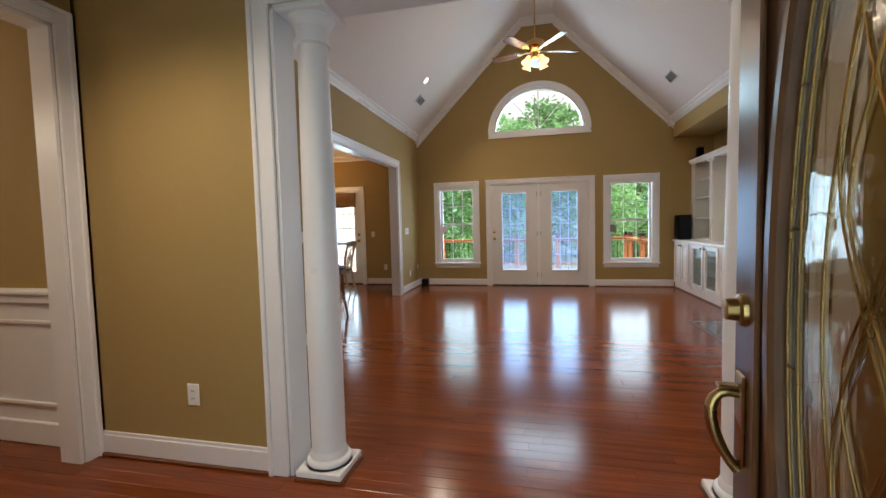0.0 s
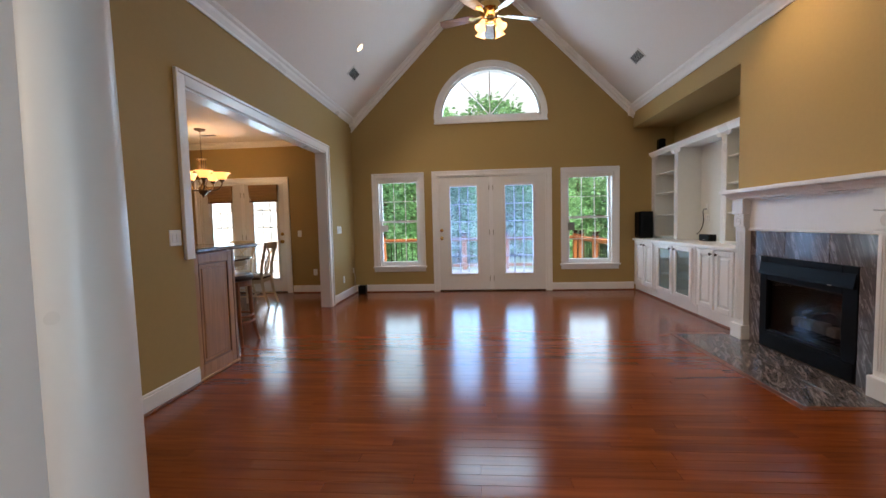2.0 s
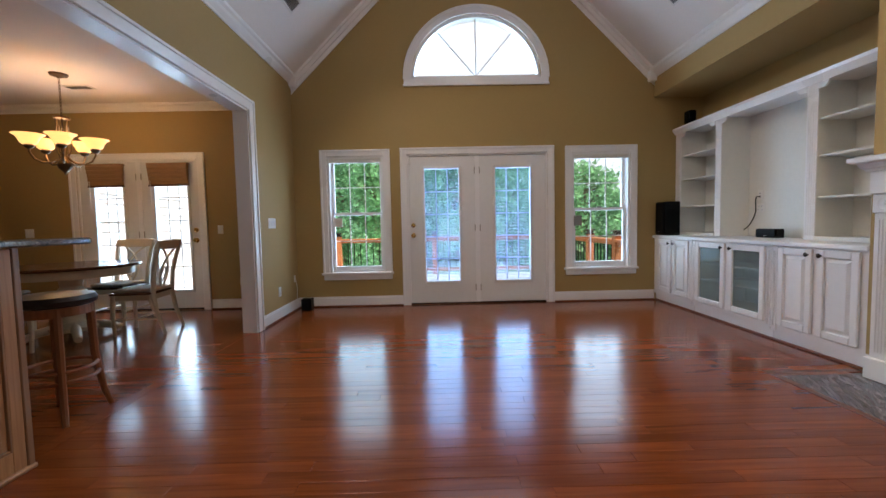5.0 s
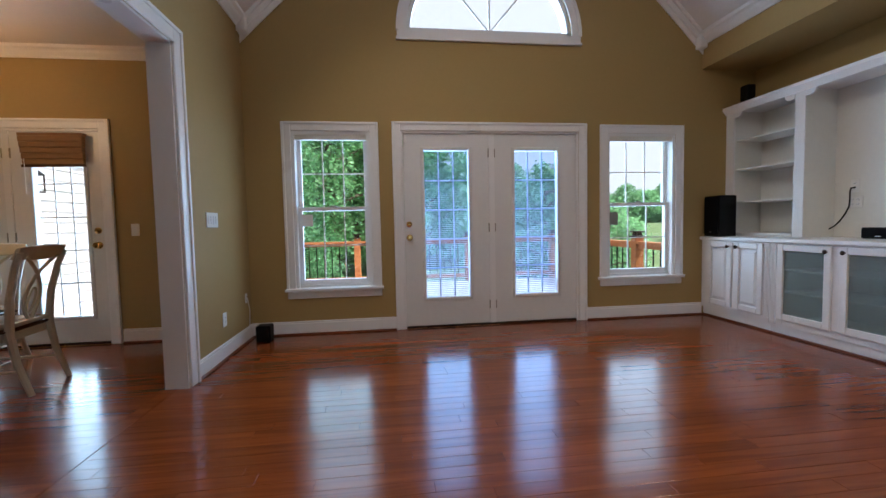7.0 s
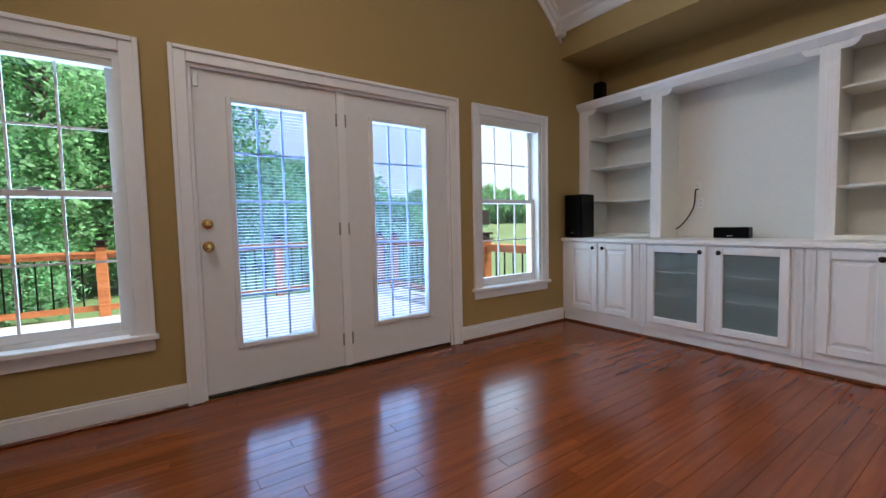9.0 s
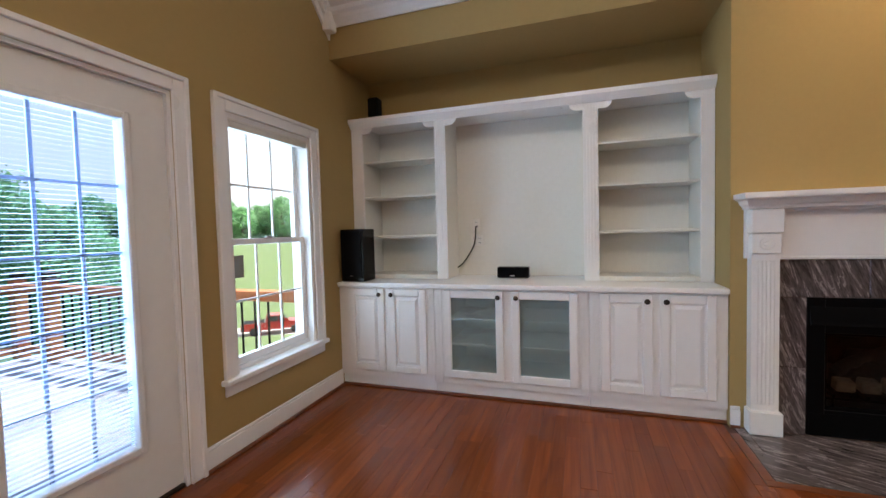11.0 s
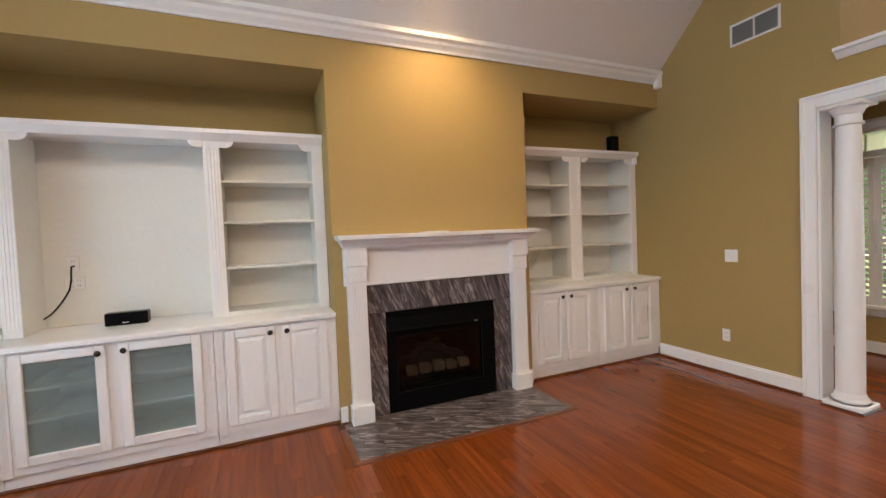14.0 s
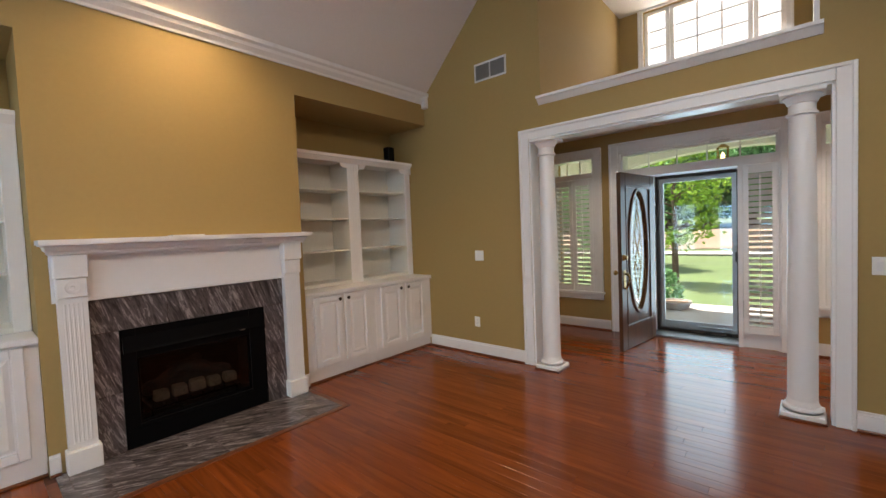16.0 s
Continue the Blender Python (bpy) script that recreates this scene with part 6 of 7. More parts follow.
for k in range(4):
    a = radians(45 + 90 * k)
    c, s = math.cos(a), math.sin(a)
    part("foot", tube(bmesh.new(), [(TX + 0.1 * c, TY + 0.1 * s, 0.12), (TX + 0.28 * c, TY + 0.28 * s, 0.09), (TX + 0.40 * c, TY + 0.40 * s, 0.035)], [0.05, 0.042, 0.034], 10), CHAIRP, tb, smooth=True)

# ---- things on the shelves ----
sp = thing("loudspeaker", (2.66, 8.27, 0.897), "black floor loudspeaker standing on the countertop", "loudspeaker")
part("cabinet", soft(B((2.46, 2.67, 8.19, 8.41, 0.897, 1.345)), 0.008), BLACKG, sp)
part("grille", soft(B((2.447, 2.459, 8.205, 8.395, 0.93, 1.33)), 0.005), BLACK, sp, "black cloth grille")
part("badge", B((2.4455, 2.4468, 8.285, 8.315, 0.945, 0.952)), NICKEL, sp)
cs = thing("centre_speaker", (2.86, 7.0, 0.897), "small black centre loudspeaker on the countertop", "loudspeaker")
part("cabinet", soft(B((2.86, 2.95, 6.865, 7.13, 0.897, 0.99)), 0.006), BLACKG, cs)
part("grille", soft(B((2.850, 2.859, 6.872, 7.123, 0.903, 0.985)), 0.004), BLACK, cs, "black cloth grille")
part("badge", B((2.8488, 2.8498, 6.98, 7.02, 0.915, 0.921)), PLATE, cs)
for x, y in ((2.79, 8.21), (2.80, 2.25)):
    s = thing("satellite_speaker", (x, y, 2.33), "small black loudspeaker on top of the bookcase", "loudspeaker", "bookcase loudspeakers")
    part("cabinet", soft(B((x - 0.04, x + 0.06, y - 0.05, y + 0.05, 2.3305, 2.525)), 0.012), BLACK, s)
    part("grille", soft(B((x - 0.049, x - 0.041, y - 0.043, y + 0.043, 2.34, 2.515)), 0.003), BLACKG, s)
tagged(new("power_cord", mesh_of("power_cord", tube(bmesh.new(), [(3.075, 7.35, 1.345), (3.03, 7.352, 1.34), (3.02, 7.352, 1.30), (3.03, 7.358, 1.24), (3.045, 7.375, 1.175), (3.05, 7.41, 1.11), (3.05, 7.45, 1.05), (3.04, 7.49, 1.0), (3.03, 7.53, 0.97)], 0.006, 8), BLACK, True)), "black power cord hanging from the outlet plate", "cord")
wb = thing("small_wall_box", (UX, 2.1, 2.2), "small white box on the bookcase edge", "box")
part("case", soft(B((UX - 0.04, UX - 0.001, 1.985, 2.035, 2.19, 2.26)), 0.005), PLATE, wb)
sb = thing("floor_speaker", (-2.3, 8.25, 0), "small black cube loudspeaker on the floor in the corner", "loudspeaker")
part("cabinet", soft(B((-2.38, -2.245, 8.20, 8.33, 0.0, 0.155)), 0.008), BLACK, sb)
part("grille", soft(B((-2.37, -2.255, 8.192, 8.199, 0.01, 0.145)), 0.003), BLACKG, sb)
tagged(new("speaker_wire", mesh_of("speaker_wire", tube(bmesh.new(), [(-2.465, 8.28, 0.42), (-2.45, 8.29, 0.3), (-2.46, 8.30, 0.15), (-2.40, 8.34, 0.03), (-2.33, 8.34, 0.02)], 0.004, 6), PLATE, True)), "white wire from a wall plug to the speaker", "wire")
plate(XL, 8.28, 0.42, "y", 1, 0.05, 0.09, kind="outlet")

# ---- outside ----
def smooth(a, b, t):
    t = min(1, max(0, (t - a) / (b - a)))
    return t * t * (3 - 2 * t)


def ground_z(x, y):
    d = math.hypot(x, y - 8)
    back = smooth(-5, 7, y)
    east = smooth(1, 14, x) * smooth(-8, 6, y)
    z = -0.42 - 0.6 * back
    z += east * (-6.7 * smooth(6, 32, d) + 8.3 * smooth(44, 150, d))
    z += (1 - east) * back * 1.2 * smooth(20, 60, d)
    f = 1 - smooth(-12, 0, y)
    z += f * (-0.35 * smooth(4, 16, -y) + 1.3 * smooth(29, 34, -y) + 2.0 * smooth(34, 80, -y))
    z += 0.05 * noise.noise((x * 0.3, y * 0.3, 0)) * smooth(14, 24, d)
    return z


GRASS = mat("lawn_grass", (0.105, 0.165, 0.055), 0.9, var=0.28, scale=0.35, fine=9, bump=0.8, bscale=60)
DIRT = mat("red_earth", (0.30, 0.22, 0.15), 0.95, var=0.25, scale=0.6, fine=6, bump=0.6, bscale=20)
CONC = mat("concrete", (0.48, 0.46, 0.43), 0.85, var=0.1, scale=0.8, fine=30, bump=0.3, bscale=80)
DECKW = mat("deck_board", (0.40, 0.35, 0.31), 0.75, var=0.16, scale=2, fine=30, island=0.12, stretch=(0.4, 6, 6), bump=0.3, bscale=60)
RAILW = wood_mat("deck_rail_wood", (0.34, 0.105, 0.03), (0.52, 0.20, 0.06), 0.5, 0, island=0.1)
SIDING = mat("white_siding", (0.80, 0.80, 0.79), 0.6, var=0.04)
BARK = mat("bark", (0.14, 0.10, 0.075), 0.95, var=0.35, scale=4, fine=25, bump=0.9, bscale=25, stretch=(3, 3, 0.5))
RED = mat("red_car_paint", (0.42, 0.012, 0.016), 0.22, var=0.04, coat=0.8)
TYRE = mat("tyre", (0.02, 0.02, 0.02), 0.8)
CHROME = mat("chrome", (0.6, 0.6, 0.62), 0.12, metal=1.0)
DARKG = mat("dark_glass", (0.02, 0.025, 0.03), 0.08)
TERRA = mat("grey_planter", (0.38, 0.36, 0.33), 0.8, var=0.15)


def leaf_mat(name, color, trans):
    m = bpy.data.materials.new(name)
    m.use_nodes = True
    nt = m.node_tree
    for n in list(nt.nodes):
        nt.nodes.remove(n)
    out = nt.nodes.new("ShaderNodeOutputMaterial")
    geo = nt.nodes.new("ShaderNodeNewGeometry")
    mr = nt.nodes.new("ShaderNodeMapRange")
    mr.inputs[3].default_value, mr.inputs[4].default_value = 0.55, 1.5
    nt.links.new(geo.outputs["Random Per Island"], mr.inputs[0])
    oi = nt.nodes.new("ShaderNodeObjectInfo")
    mr2 = nt.nodes.new("ShaderNodeMapRange")
    mr2.inputs[3].default_value, mr2.inputs[4].default_value = 0.8, 1.2
    nt.links.new(oi.outputs["Random"], mr2.inputs[0])
    mu = nt.nodes.new("ShaderNodeMath")
    mu.operation = "MULTIPLY"
    nt.links.new(mr.outputs[0], mu.inputs[0])
    nt.links.new(mr2.outputs[0], mu.inputs[1])
    vm = nt.nodes.new("ShaderNodeVectorMath")
    vm.operation = "SCALE"
    vm.inputs[0].default_value = color
    nt.links.new(mu.outputs[0], vm.inputs["Scale"])
    d = nt.nodes.new("ShaderNodeBsdfDiffuse")
    t = nt.nodes.new("ShaderNodeBsdfTranslucent")
    nt.links.new(vm.outputs[0], d.inputs[0])
    nt.links.new(vm.outputs[0], t.inputs[0])
    mx = nt.nodes.new("ShaderNodeMixShader")
    mx.inputs[0].default_value = trans
    nt.links.new(d.outputs[0], mx.inputs[1])
    nt.links.new(t.outputs[0], mx.inputs[2])
    nt.links.new(mx.outputs[0], out.inputs[0])
    return m


LEAF = leaf_mat("broad_leaf", (0.25, 0.47, 0.23), 0.55)
NEEDLE = leaf_mat("conifer_leaf", (0.21, 0.43, 0.22), 0.45)
YOUNG = leaf_mat("young_leaf", (0.26, 0.42, 0.08), 0.5)

# ground sheet, finer near the house
cs_ = sorted({round(v, 3) for v in [*np.arange(-60, 60.1, 2.5), *np.arange(-420, 421, 30.0)]})
verts = [(x, y, ground_z(x, y)) for y in cs_ for x in cs_]
n = len(cs_)
faces = [(j * n + i, j * n + i + 1, (j + 1) * n + i + 1, (j + 1) * n + i) for j in range(n - 1) for i in range(n - 1)]
me = bpy.data.meshes.new("ground")
me.from_pydata(verts, [], faces)
me.materials.append(GRASS)
for p in me.polygons:
    p.use_smooth = True
tagged(new("ground", me), "green mown lawn falling away to open fields", "lawn", kind="structure")


def strip(name, pts, width, material, label, lift=0.03):
    """A band of paving laid over the ground along points."""
    v, f = [], []
    pts = [Vector((*p, 0)) for p in pts]
    dense = []
    for a, b in zip(pts, pts[1:]):
        k = max(1, int((b - a).length / 1.5))
        dense += [a.lerp(b, i / k) for i in range(k)]
    dense.append(pts[-1])
    m = 6
    for i, p in enumerate(dense):
        d = (dense[min(i + 1, len(dense) - 1)] - dense[max(i - 1, 0)]).normalized()
        s = Vector((-d.y, d.x, 0))
        for k in range(m + 1):
            q = p + s * width * (k / m - 0.5)
            v.append((q.x, q.y, ground_z(q.x, q.y) + lift))
    for i in range(len(dense) - 1):
        for k in range(m):
            f.append((i * (m + 1) + k, i * (m + 1) + k + 1, (i + 1) * (m + 1) + k + 1, (i + 1) * (m + 1) + k))
    me = bpy.data.meshes.new(name)
    me.from_pydata(v, [], f)
    me.materials.append(material)
    return tagged(new(name, me), label, "paving", kind="structure")


strip("driveway", [(10, 56.5), (17, 48.5), (23.7, 41), (30.3, 33.3), (37, 25.7), (45, 16.5)], 7.0, CONC, "pale concrete driveway across the slope", 0.12)
strip("road", [(-70, -25), (70, -27)], 3.0, CONC, "pale road at the end of the lawn", 0.1)
strip("earth_bank", [(-70, -31.5), (70, -33.5)], 6.0, DIRT, "bank of bare reddish earth", 0.12)
# house base, porch and deck
solid("foundation", B((KX - 1.6, 3.3, YD - 0.33, 8.62, -1.4, -0.16)), CONC, "concrete house foundation", "foundation")
solid("porch_floor", B((-3.4, 3.0, -2.7, YD - 0.341, -0.5, -0.04)), CONC, "grey concrete porch slab", "porch")
solid("porch_ceiling", B((-3.4, 3.0, -2.9, YD - 0.341, 2.78, 2.9)), SIDING, "white porch ceiling", "ceiling")
bm = bmesh.new()
for i in range(24):
    x0, x1 = CEN - 1.7 + 3.4 * i / 24, CEN - 1.7 + 3.4 * (i + 1) / 24
    za, zb = [2.28 + 0.36 * math.sqrt(max(0, 1 - ((x - CEN) / 1.7) ** 2)) for x in (x0, x1)]
    prism(bm, [(x0, -2.75, za), (x1, -2.75, zb), (x1, -2.75, 2.78), (x0, -2.75, 2.78)], (0, 0.25, 0))
box(bm, -3.4, CEN - 1.7, -2.75, -2.5, 2.28, 2.78), box(bm, CEN + 1.7, 3.0, -2.75, -2.5, 2.28, 2.78)
solid("porch_beam", bm, SIDING, "white arched porch beam", "beam")
for x in (CEN - 1.85, CEN + 1.85):
    solid("porch_post", soft(B((x - 0.12, x + 0.12, -2.74, -2.51, -0.04, 2.28)), 0.01), SIDING, "white square porch post", "post")
ln = thing("porch_lantern", (-0.28, -1.3, 2.78), "lit brass hanging lantern under the porch ceiling", "lantern")
part("chain", tube(bmesh.new(), [(-0.28, -1.3, 2.78), (-0.28, -1.3, 2.52)], 0.006, 6), BRASSD, ln)
part("cap", lathe(bmesh.new(), [(0.01, 0.0), (0.08, -0.06), (0.085, -0.07)], 6, (-0.28, -1.3, 2.53)), BRASSD, ln)
part("cage", B(*[(-0.28 + a - 0.006, -0.28 + a + 0.006, -1.3 + b - 0.006, -1.3 + b + 0.006, 2.27, 2.465) for a in (-0.06, 0.06) for b in (-0.06, 0.06)], (-0.35, -0.21, -1.37, -1.23, 2.255, 2.27)), BRASSD, ln)
part("bulb", lathe(bmesh.new(), [(0, 0), (0.025, 0.03), (0.025, 0.08), (0, 0.12)], 12, (-0.28, -1.3, 2.29)), BULB, ln, "glowing lamp", smooth=True)

DZ, DY, DX = -0.13, 13.05, 2.53
dk = thing("deck", (-1.0, 10.4, DZ), "weathered wood deck behind the house", "deck", kind="structure")
nb = int((DY + 0.1 - 8.66) / 0.146)
bmesh_board = mesh_of("deck_plank", soft(B((-5.0, 5.0, 0, 0.14, -0.035, 0)), 0.004), DECKW)
for i in range(nb):
    o = new("deck_plank", bmesh_board)
    o.parent = dk
    o.matrix_parent_inverse = dk.matrix_basis.inverted()
    o.matrix_basis = pose(DX - 4.86, 8.64 + 0.146 * i, DZ)
part("joist_frame", B((-6.0, DX + 0.12, 8.63, DY + 0.1, DZ - 0.28, DZ - 0.04)), FLOORB, dk)
for x in (-5.5, -1.8, 0.6, DX):
    part("support_post", B((x - 0.07, x + 0.07, DY - 0.1, DY + 0.04, -1.6, DZ - 0.28)), RAILW, dk)
rl = thing("deck_railing", (-1.0, DY, DZ), "orange stained deck railing with black metal balusters", "railing")


def rail_run(a, b):
    a, b = Vector(a), Vector(b)
    d = (b - a).normalized()
    s = Vector((-d.y, d.x, 0))
    for z0, z1, w in ((0.885, 0.92, 0.07), (0.82, 0.884, 0.02), (0.08, 0.16, 0.02)):
        bm = prism(bmesh.new(), [a + s * w + Vector((0, 0, DZ + z0)), a - s * w + Vector((0, 0, DZ + z0)), a - s * w + Vector((0, 0, DZ + z1)), a + s * w + Vector((0, 0, DZ + z1))], b - a)
        part("rail", bm, RAILW, rl)
    n = int((b - a).length / 0.15)
    for i in range(1, n):
        p = a.lerp(b, i / n)
        part("baluster", tube(bmesh.new(), [(p.x, p.y, DZ + 0.12), (p.x, p.y, DZ + 0.83)], 0.011, 6), BLACK, rl)


def rail_post(x, y):
    p = part("post", soft(B((x - 0.065, x + 0.065, y - 0.065, y + 0.065, DZ, DZ + 0.98)), 0.006), RAILW, rl)
    part("post_cap", soft(B((x - 0.085, x + 0.085, y - 0.085, y + 0.085, DZ + 0.98, DZ + 1.005), (x - 0.05, x + 0.05, y - 0.05, y + 0.05, DZ + 1.005, DZ + 1.05), (x - 0.08, x + 0.08, y - 0.08, y + 0.08, DZ + 1.05, DZ + 1.075)), 0.004), KNOB, p, "dark lantern style post cap")


posts = [-5.5, -4.25, -3.0, -1.78, -0.62, 0.6, DX]
for x in posts:
    rail_post(x, DY)
for a, b in zip(posts, posts[1:]):
    if b - a > 0.6:
        rail_run((a + 0.066, DY, 0), (b - 0.066, DY, 0))
side = [DY, 12.43, 11.05, 9.8, 8.72]
for y in side[1:]:
    rail_post(DX, y)
for a, b in zip(side, side[1:]):
    rail_run((DX, a - 0.066, 0), (DX, b + 0.066, 0))
wg = thing("house_wing", (-6.1, 11, -1), "white lap-sided wing of the house", "house wing")
part("wall", B((-9.0, -6.12, 8.65, 15.0, -1.3, 3.2)), SIDING, wg)
lap = mesh_of("siding_board", prism(bmesh.new(), [(0, 0, 0), (0.022, 0, 0), (0.006, 0, 0.16), (0, 0, 0.16)], (0, 6.34, 0)), SIDING)
for i in range(28):
    o = new("siding_board", lap)
    o.parent = wg
    o.matrix_parent_inverse = wg.matrix_basis.inverted()
    o.matrix_basis = pose(-6.118, 8.655, -1.3 + 0.16 * i)
part("roof", prism(bmesh.new(), [(-9.6, 8.3, 3.2), (-5.6, 8.3, 3.2), (-7.6, 8.3, 4.6)], (0, 7, 0)), DARKG, wg, "grey shingle roof")
wl = thing("wall_lantern", (-6.05, 10.6, 1.8), "dark metal wall lantern on the siding", "lantern")
part("back_plate", soft(B((-6.1, -6.08, 10.54, 10.66, 1.68, 1.92)), 0.004), KNOB, wl)
part("cage", soft(B((-6.06, -5.90, 10.52, 10.68, 1.66, 1.68), (-6.06, -5.90, 10.52, 10.68, 1.90, 1.92), *[(-5.98 + a - 0.008, -5.98 + a + 0.008, 10.6 + b - 0.008, 10.6 + b + 0.008, 1.68, 1.90) for a in (-0.07, 0.07) for b in (-0.07, 0.07)], (-6.085, -6.04, 10.58, 10.62, 1.78, 1.80)), 0.003), KNOB, wl)
part("roof_cap", lathe(bmesh.new(), [(0.11, 0), (0.03, 0.07), (0, 0.10)], 8, (-5.98, 10.6, 1.92)), KNOB, wl)


# trees: tapered trunk, limbs, a crown of many leaf clumps
def leaf_cloud(name, centres, radius, per, size, material, seed, droop=0.0):
    r = np.random.RandomState(seed)
    c = np.repeat(np.array(centres), per, 0)
    k = len(c)
    off = r.normal(size=(k, 3))
    off /= np.linalg.norm(off, axis=1, keepdims=True)
    off *= (r.rand(k, 1) ** 0.5) * np.repeat(np.array(radius).reshape(-1, 1), per, 0)
    off[:, 2] *= 0.7
    p = c + off
    p[:, 2] -= droop * r.rand(k)
    u = r.normal(size=(k, 3))
    u[:, 2] *= 0.6
    u /= np.linalg.norm(u, axis=1, keepdims=True)
    w = np.cross(u, r.normal(size=(k, 3)))
    w /= np.linalg.norm(w, axis=1, keepdims=True)
    s = size * (0.6 + 0.8 * r.rand(k, 1))
    v = np.stack([p - u * s, p + w * s * 0.55, p + u * s, p - w * s * 0.55], 1).reshape(-1, 3)
    f = np.arange(4 * k).reshape(-1, 4)
    me = bpy.data.meshes.new(name)
    me.from_pydata(v.tolist(), [], f.tolist())
    me.materials.append(material)
    return me


def tree(name, label, height, crown_r, base, clumps, per, size, material, seed, trunk_r, conifer=False):
    rng = random.Random(seed)
    t = thing(name, (0, 0, 0), label, "tree", "garden trees")
    bend = [rng.uniform(-0.15, 0.15) for _ in range(6)]
    pts = [(bend[i] * i / 5, bend[5 - i] * i / 5, height * 0.93 * i / 5) for i in range(6)]
    part("trunk", tube(bmesh.new(), [(0, 0, -0.3)] + pts[1:], [trunk_r * (1 - 0.16 * i) for i in range(6)], 9), BARK, t, smooth=True)
    centres, rad = [], []
    bm = bmesh.new()
    for i in range(clumps):
        h = base + (height - base) * ((i + rng.random()) / clumps)
        q = (h - base) / (height - base)
        prof = (1 - q) ** 0.8 + 0.05 if conifer else math.sin(math.pi * (0.12 + 0.86 * q)) ** 0.7
        a = rng.uniform(0, 2 * math.pi)
        rr = crown_r * prof * rng.uniform(0.45, 1.05)
        centres.append((rr * math.cos(a), rr * math.sin(a), h))
        rad.append(crown_r * rng.uniform(0.2, 0.36))
        if i % 3 == 0:
            tube(bm, [(0, 0, max(0.3, h - 0.35 * rr)), (rr * 0.5 * math.cos(a), rr * 0.5 * math.sin(a), h - 0.1 * rr), (rr * math.cos(a), rr * math.sin(a), h)], [trunk_r * 0.35, trunk_r * 0.22, trunk_r * 0.08], 5)
    part("limbs", bm, BARK, t)
    me = leaf_cloud("crown", centres, rad, per, size, material, seed, 0.3 if conifer else 0.0)
    o = new("crown", me)
    o.parent = t
    return t


tA = tree("tree", "tall green leafy tree at the garden edge", 9.5, 3.0, 0.8, 130, 170, 0.085, LEAF, 11, 0.22)
tB = tree("tree", "dark green conifer with drooping boughs", 9.0, 2.1, 0.2, 150, 150, 0.07, NEEDLE, 12, 0.2, True)
tC = tree("tree", "broad leafy tree at the wood edge", 11.0, 4.2, 1.2, 130, 80, 0.16, LEAF, 13, 0.28)
tE = tree("tree", "far tree in the tree line beyond the fields", 11.0, 5.0, 0.4, 120, 34, 0.34, LEAF, 15, 0.28)
tD = tree("tree", "slender young tree on the front lawn", 6.5, 1.6, 1.3, 70, 45, 0.09, YOUNG, 14, 0.11)


def at_ground(x, y, rz=0, s=1.0):
    return pose(x, y, ground_z(x, y) - 0.05, 0, 0, rz) @ Matrix.Scale(s, 4)


def put(t, x, y, rz=0, s=1.0):
    o = copy_thing(t, pose(x, y, ground_z(x, y) - 0.05, 0, 0, rz))
    o.scale = (s, s, s)
    return o


rng = random.Random(21)
tA.matrix_basis = at_ground(-3.6, 22.5, 40)
tB.matrix_basis = at_ground(-5.4, 18.5, 10)
tC.matrix_basis = at_ground(-10.5, 24.5, 70)
tE.matrix_basis = at_ground(60, 170)
tD.matrix_basis = at_ground(2.05, -9.6, 20)
for x, y, k in ((-7.8, 18.8, "B"), (-4.6, 20.5, "B"), (-9.5, 20, "A"), (-6.2, 21.5, "C"), (-12.5, 18, "C"), (0.6, 27.5, "C"), (-1.2, 24.0, "A"), (-3.8, 25.5, "C"), (2.6, 30.0, "A"), (4.4, 33.0, "C"), (6.8, 37.0, "C"), (-8.5, 27, "C"), (-15, 25, "C"), (-0.6, 33.0, "C"), (1.8, 38.0, "C"), (-2.6, 31, "A"), (-18, 20, "A"), (-22, 26, "C")):
    put({"A": tA, "B": tB, "C": tC}[k], x, y, rng.uniform(0, 360), rng.uniform(0.85, 1.05) * (0.85 if x < -2 else 0.95 if x < 1.5 else 0.95 if x > 10 else 0.7))
for x, y, t, k in ((9.5, 42.0, tA, 1.3), (12.5, 39.0, tC, 1.2), (14.5, 35.0, tC, 0.95), (19.5, 41.0, tC, 0.95), (64, 86, tC, 0.9)):
    put(t, x, y, rng.uniform(0, 360), k)
for i in range(84):      # far tree line beyond the fields
    a = radians(14 + 76 * i / 83)
    d = 175 + rng.uniform(-8, 30)
    put(tE, d * math.sin(a), 8 + d * math.cos(a), rng.uniform(0, 360), rng.uniform(0.95, 1.4))
for i in range(34):      # woods in front of the house
    x = -30 + 62 * i / 33 + rng.uniform(-0.8, 0.8)
    put(tC, x, -39 - rng.uniform(0, 7), rng.uniform(0, 360), rng.uniform(0.95, 1.4))
put(tA, 7.0, -17.0, 100, 0.9)
bs = thing("bush", (0.95, -3.4, -0.4), "round clipped green bush beside the porch", "bush")
rr = random.Random(5)
cen = []
for i in range(60):
    a, b = rr.uniform(0, 6.28), rr.uniform(0.05, 1.45)
    cen.append((1.1 + 0.40 * math.cos(a) * math.cos(b), -3.5 + 0.40 * math.sin(a) * math.cos(b), -0.30 + 0.75 * math.sin(b)))
o = new("foliage", leaf_cloud("foliage", cen, [0.14] * 60, 45, 0.035, LEAF, 7))
o.parent = bs
o.matrix_parent_inverse = bs.matrix_basis.inverted()
part("stem", tube(bmesh.new(), [(1.1, -3.5, -0.6), (1.1, -3.5, -0.1)], 0.04, 7), BARK, bs)
gb = thing("ground_bush", (2.3, -9.3, -0.8), "low green plant at the foot of a tree", "bush")
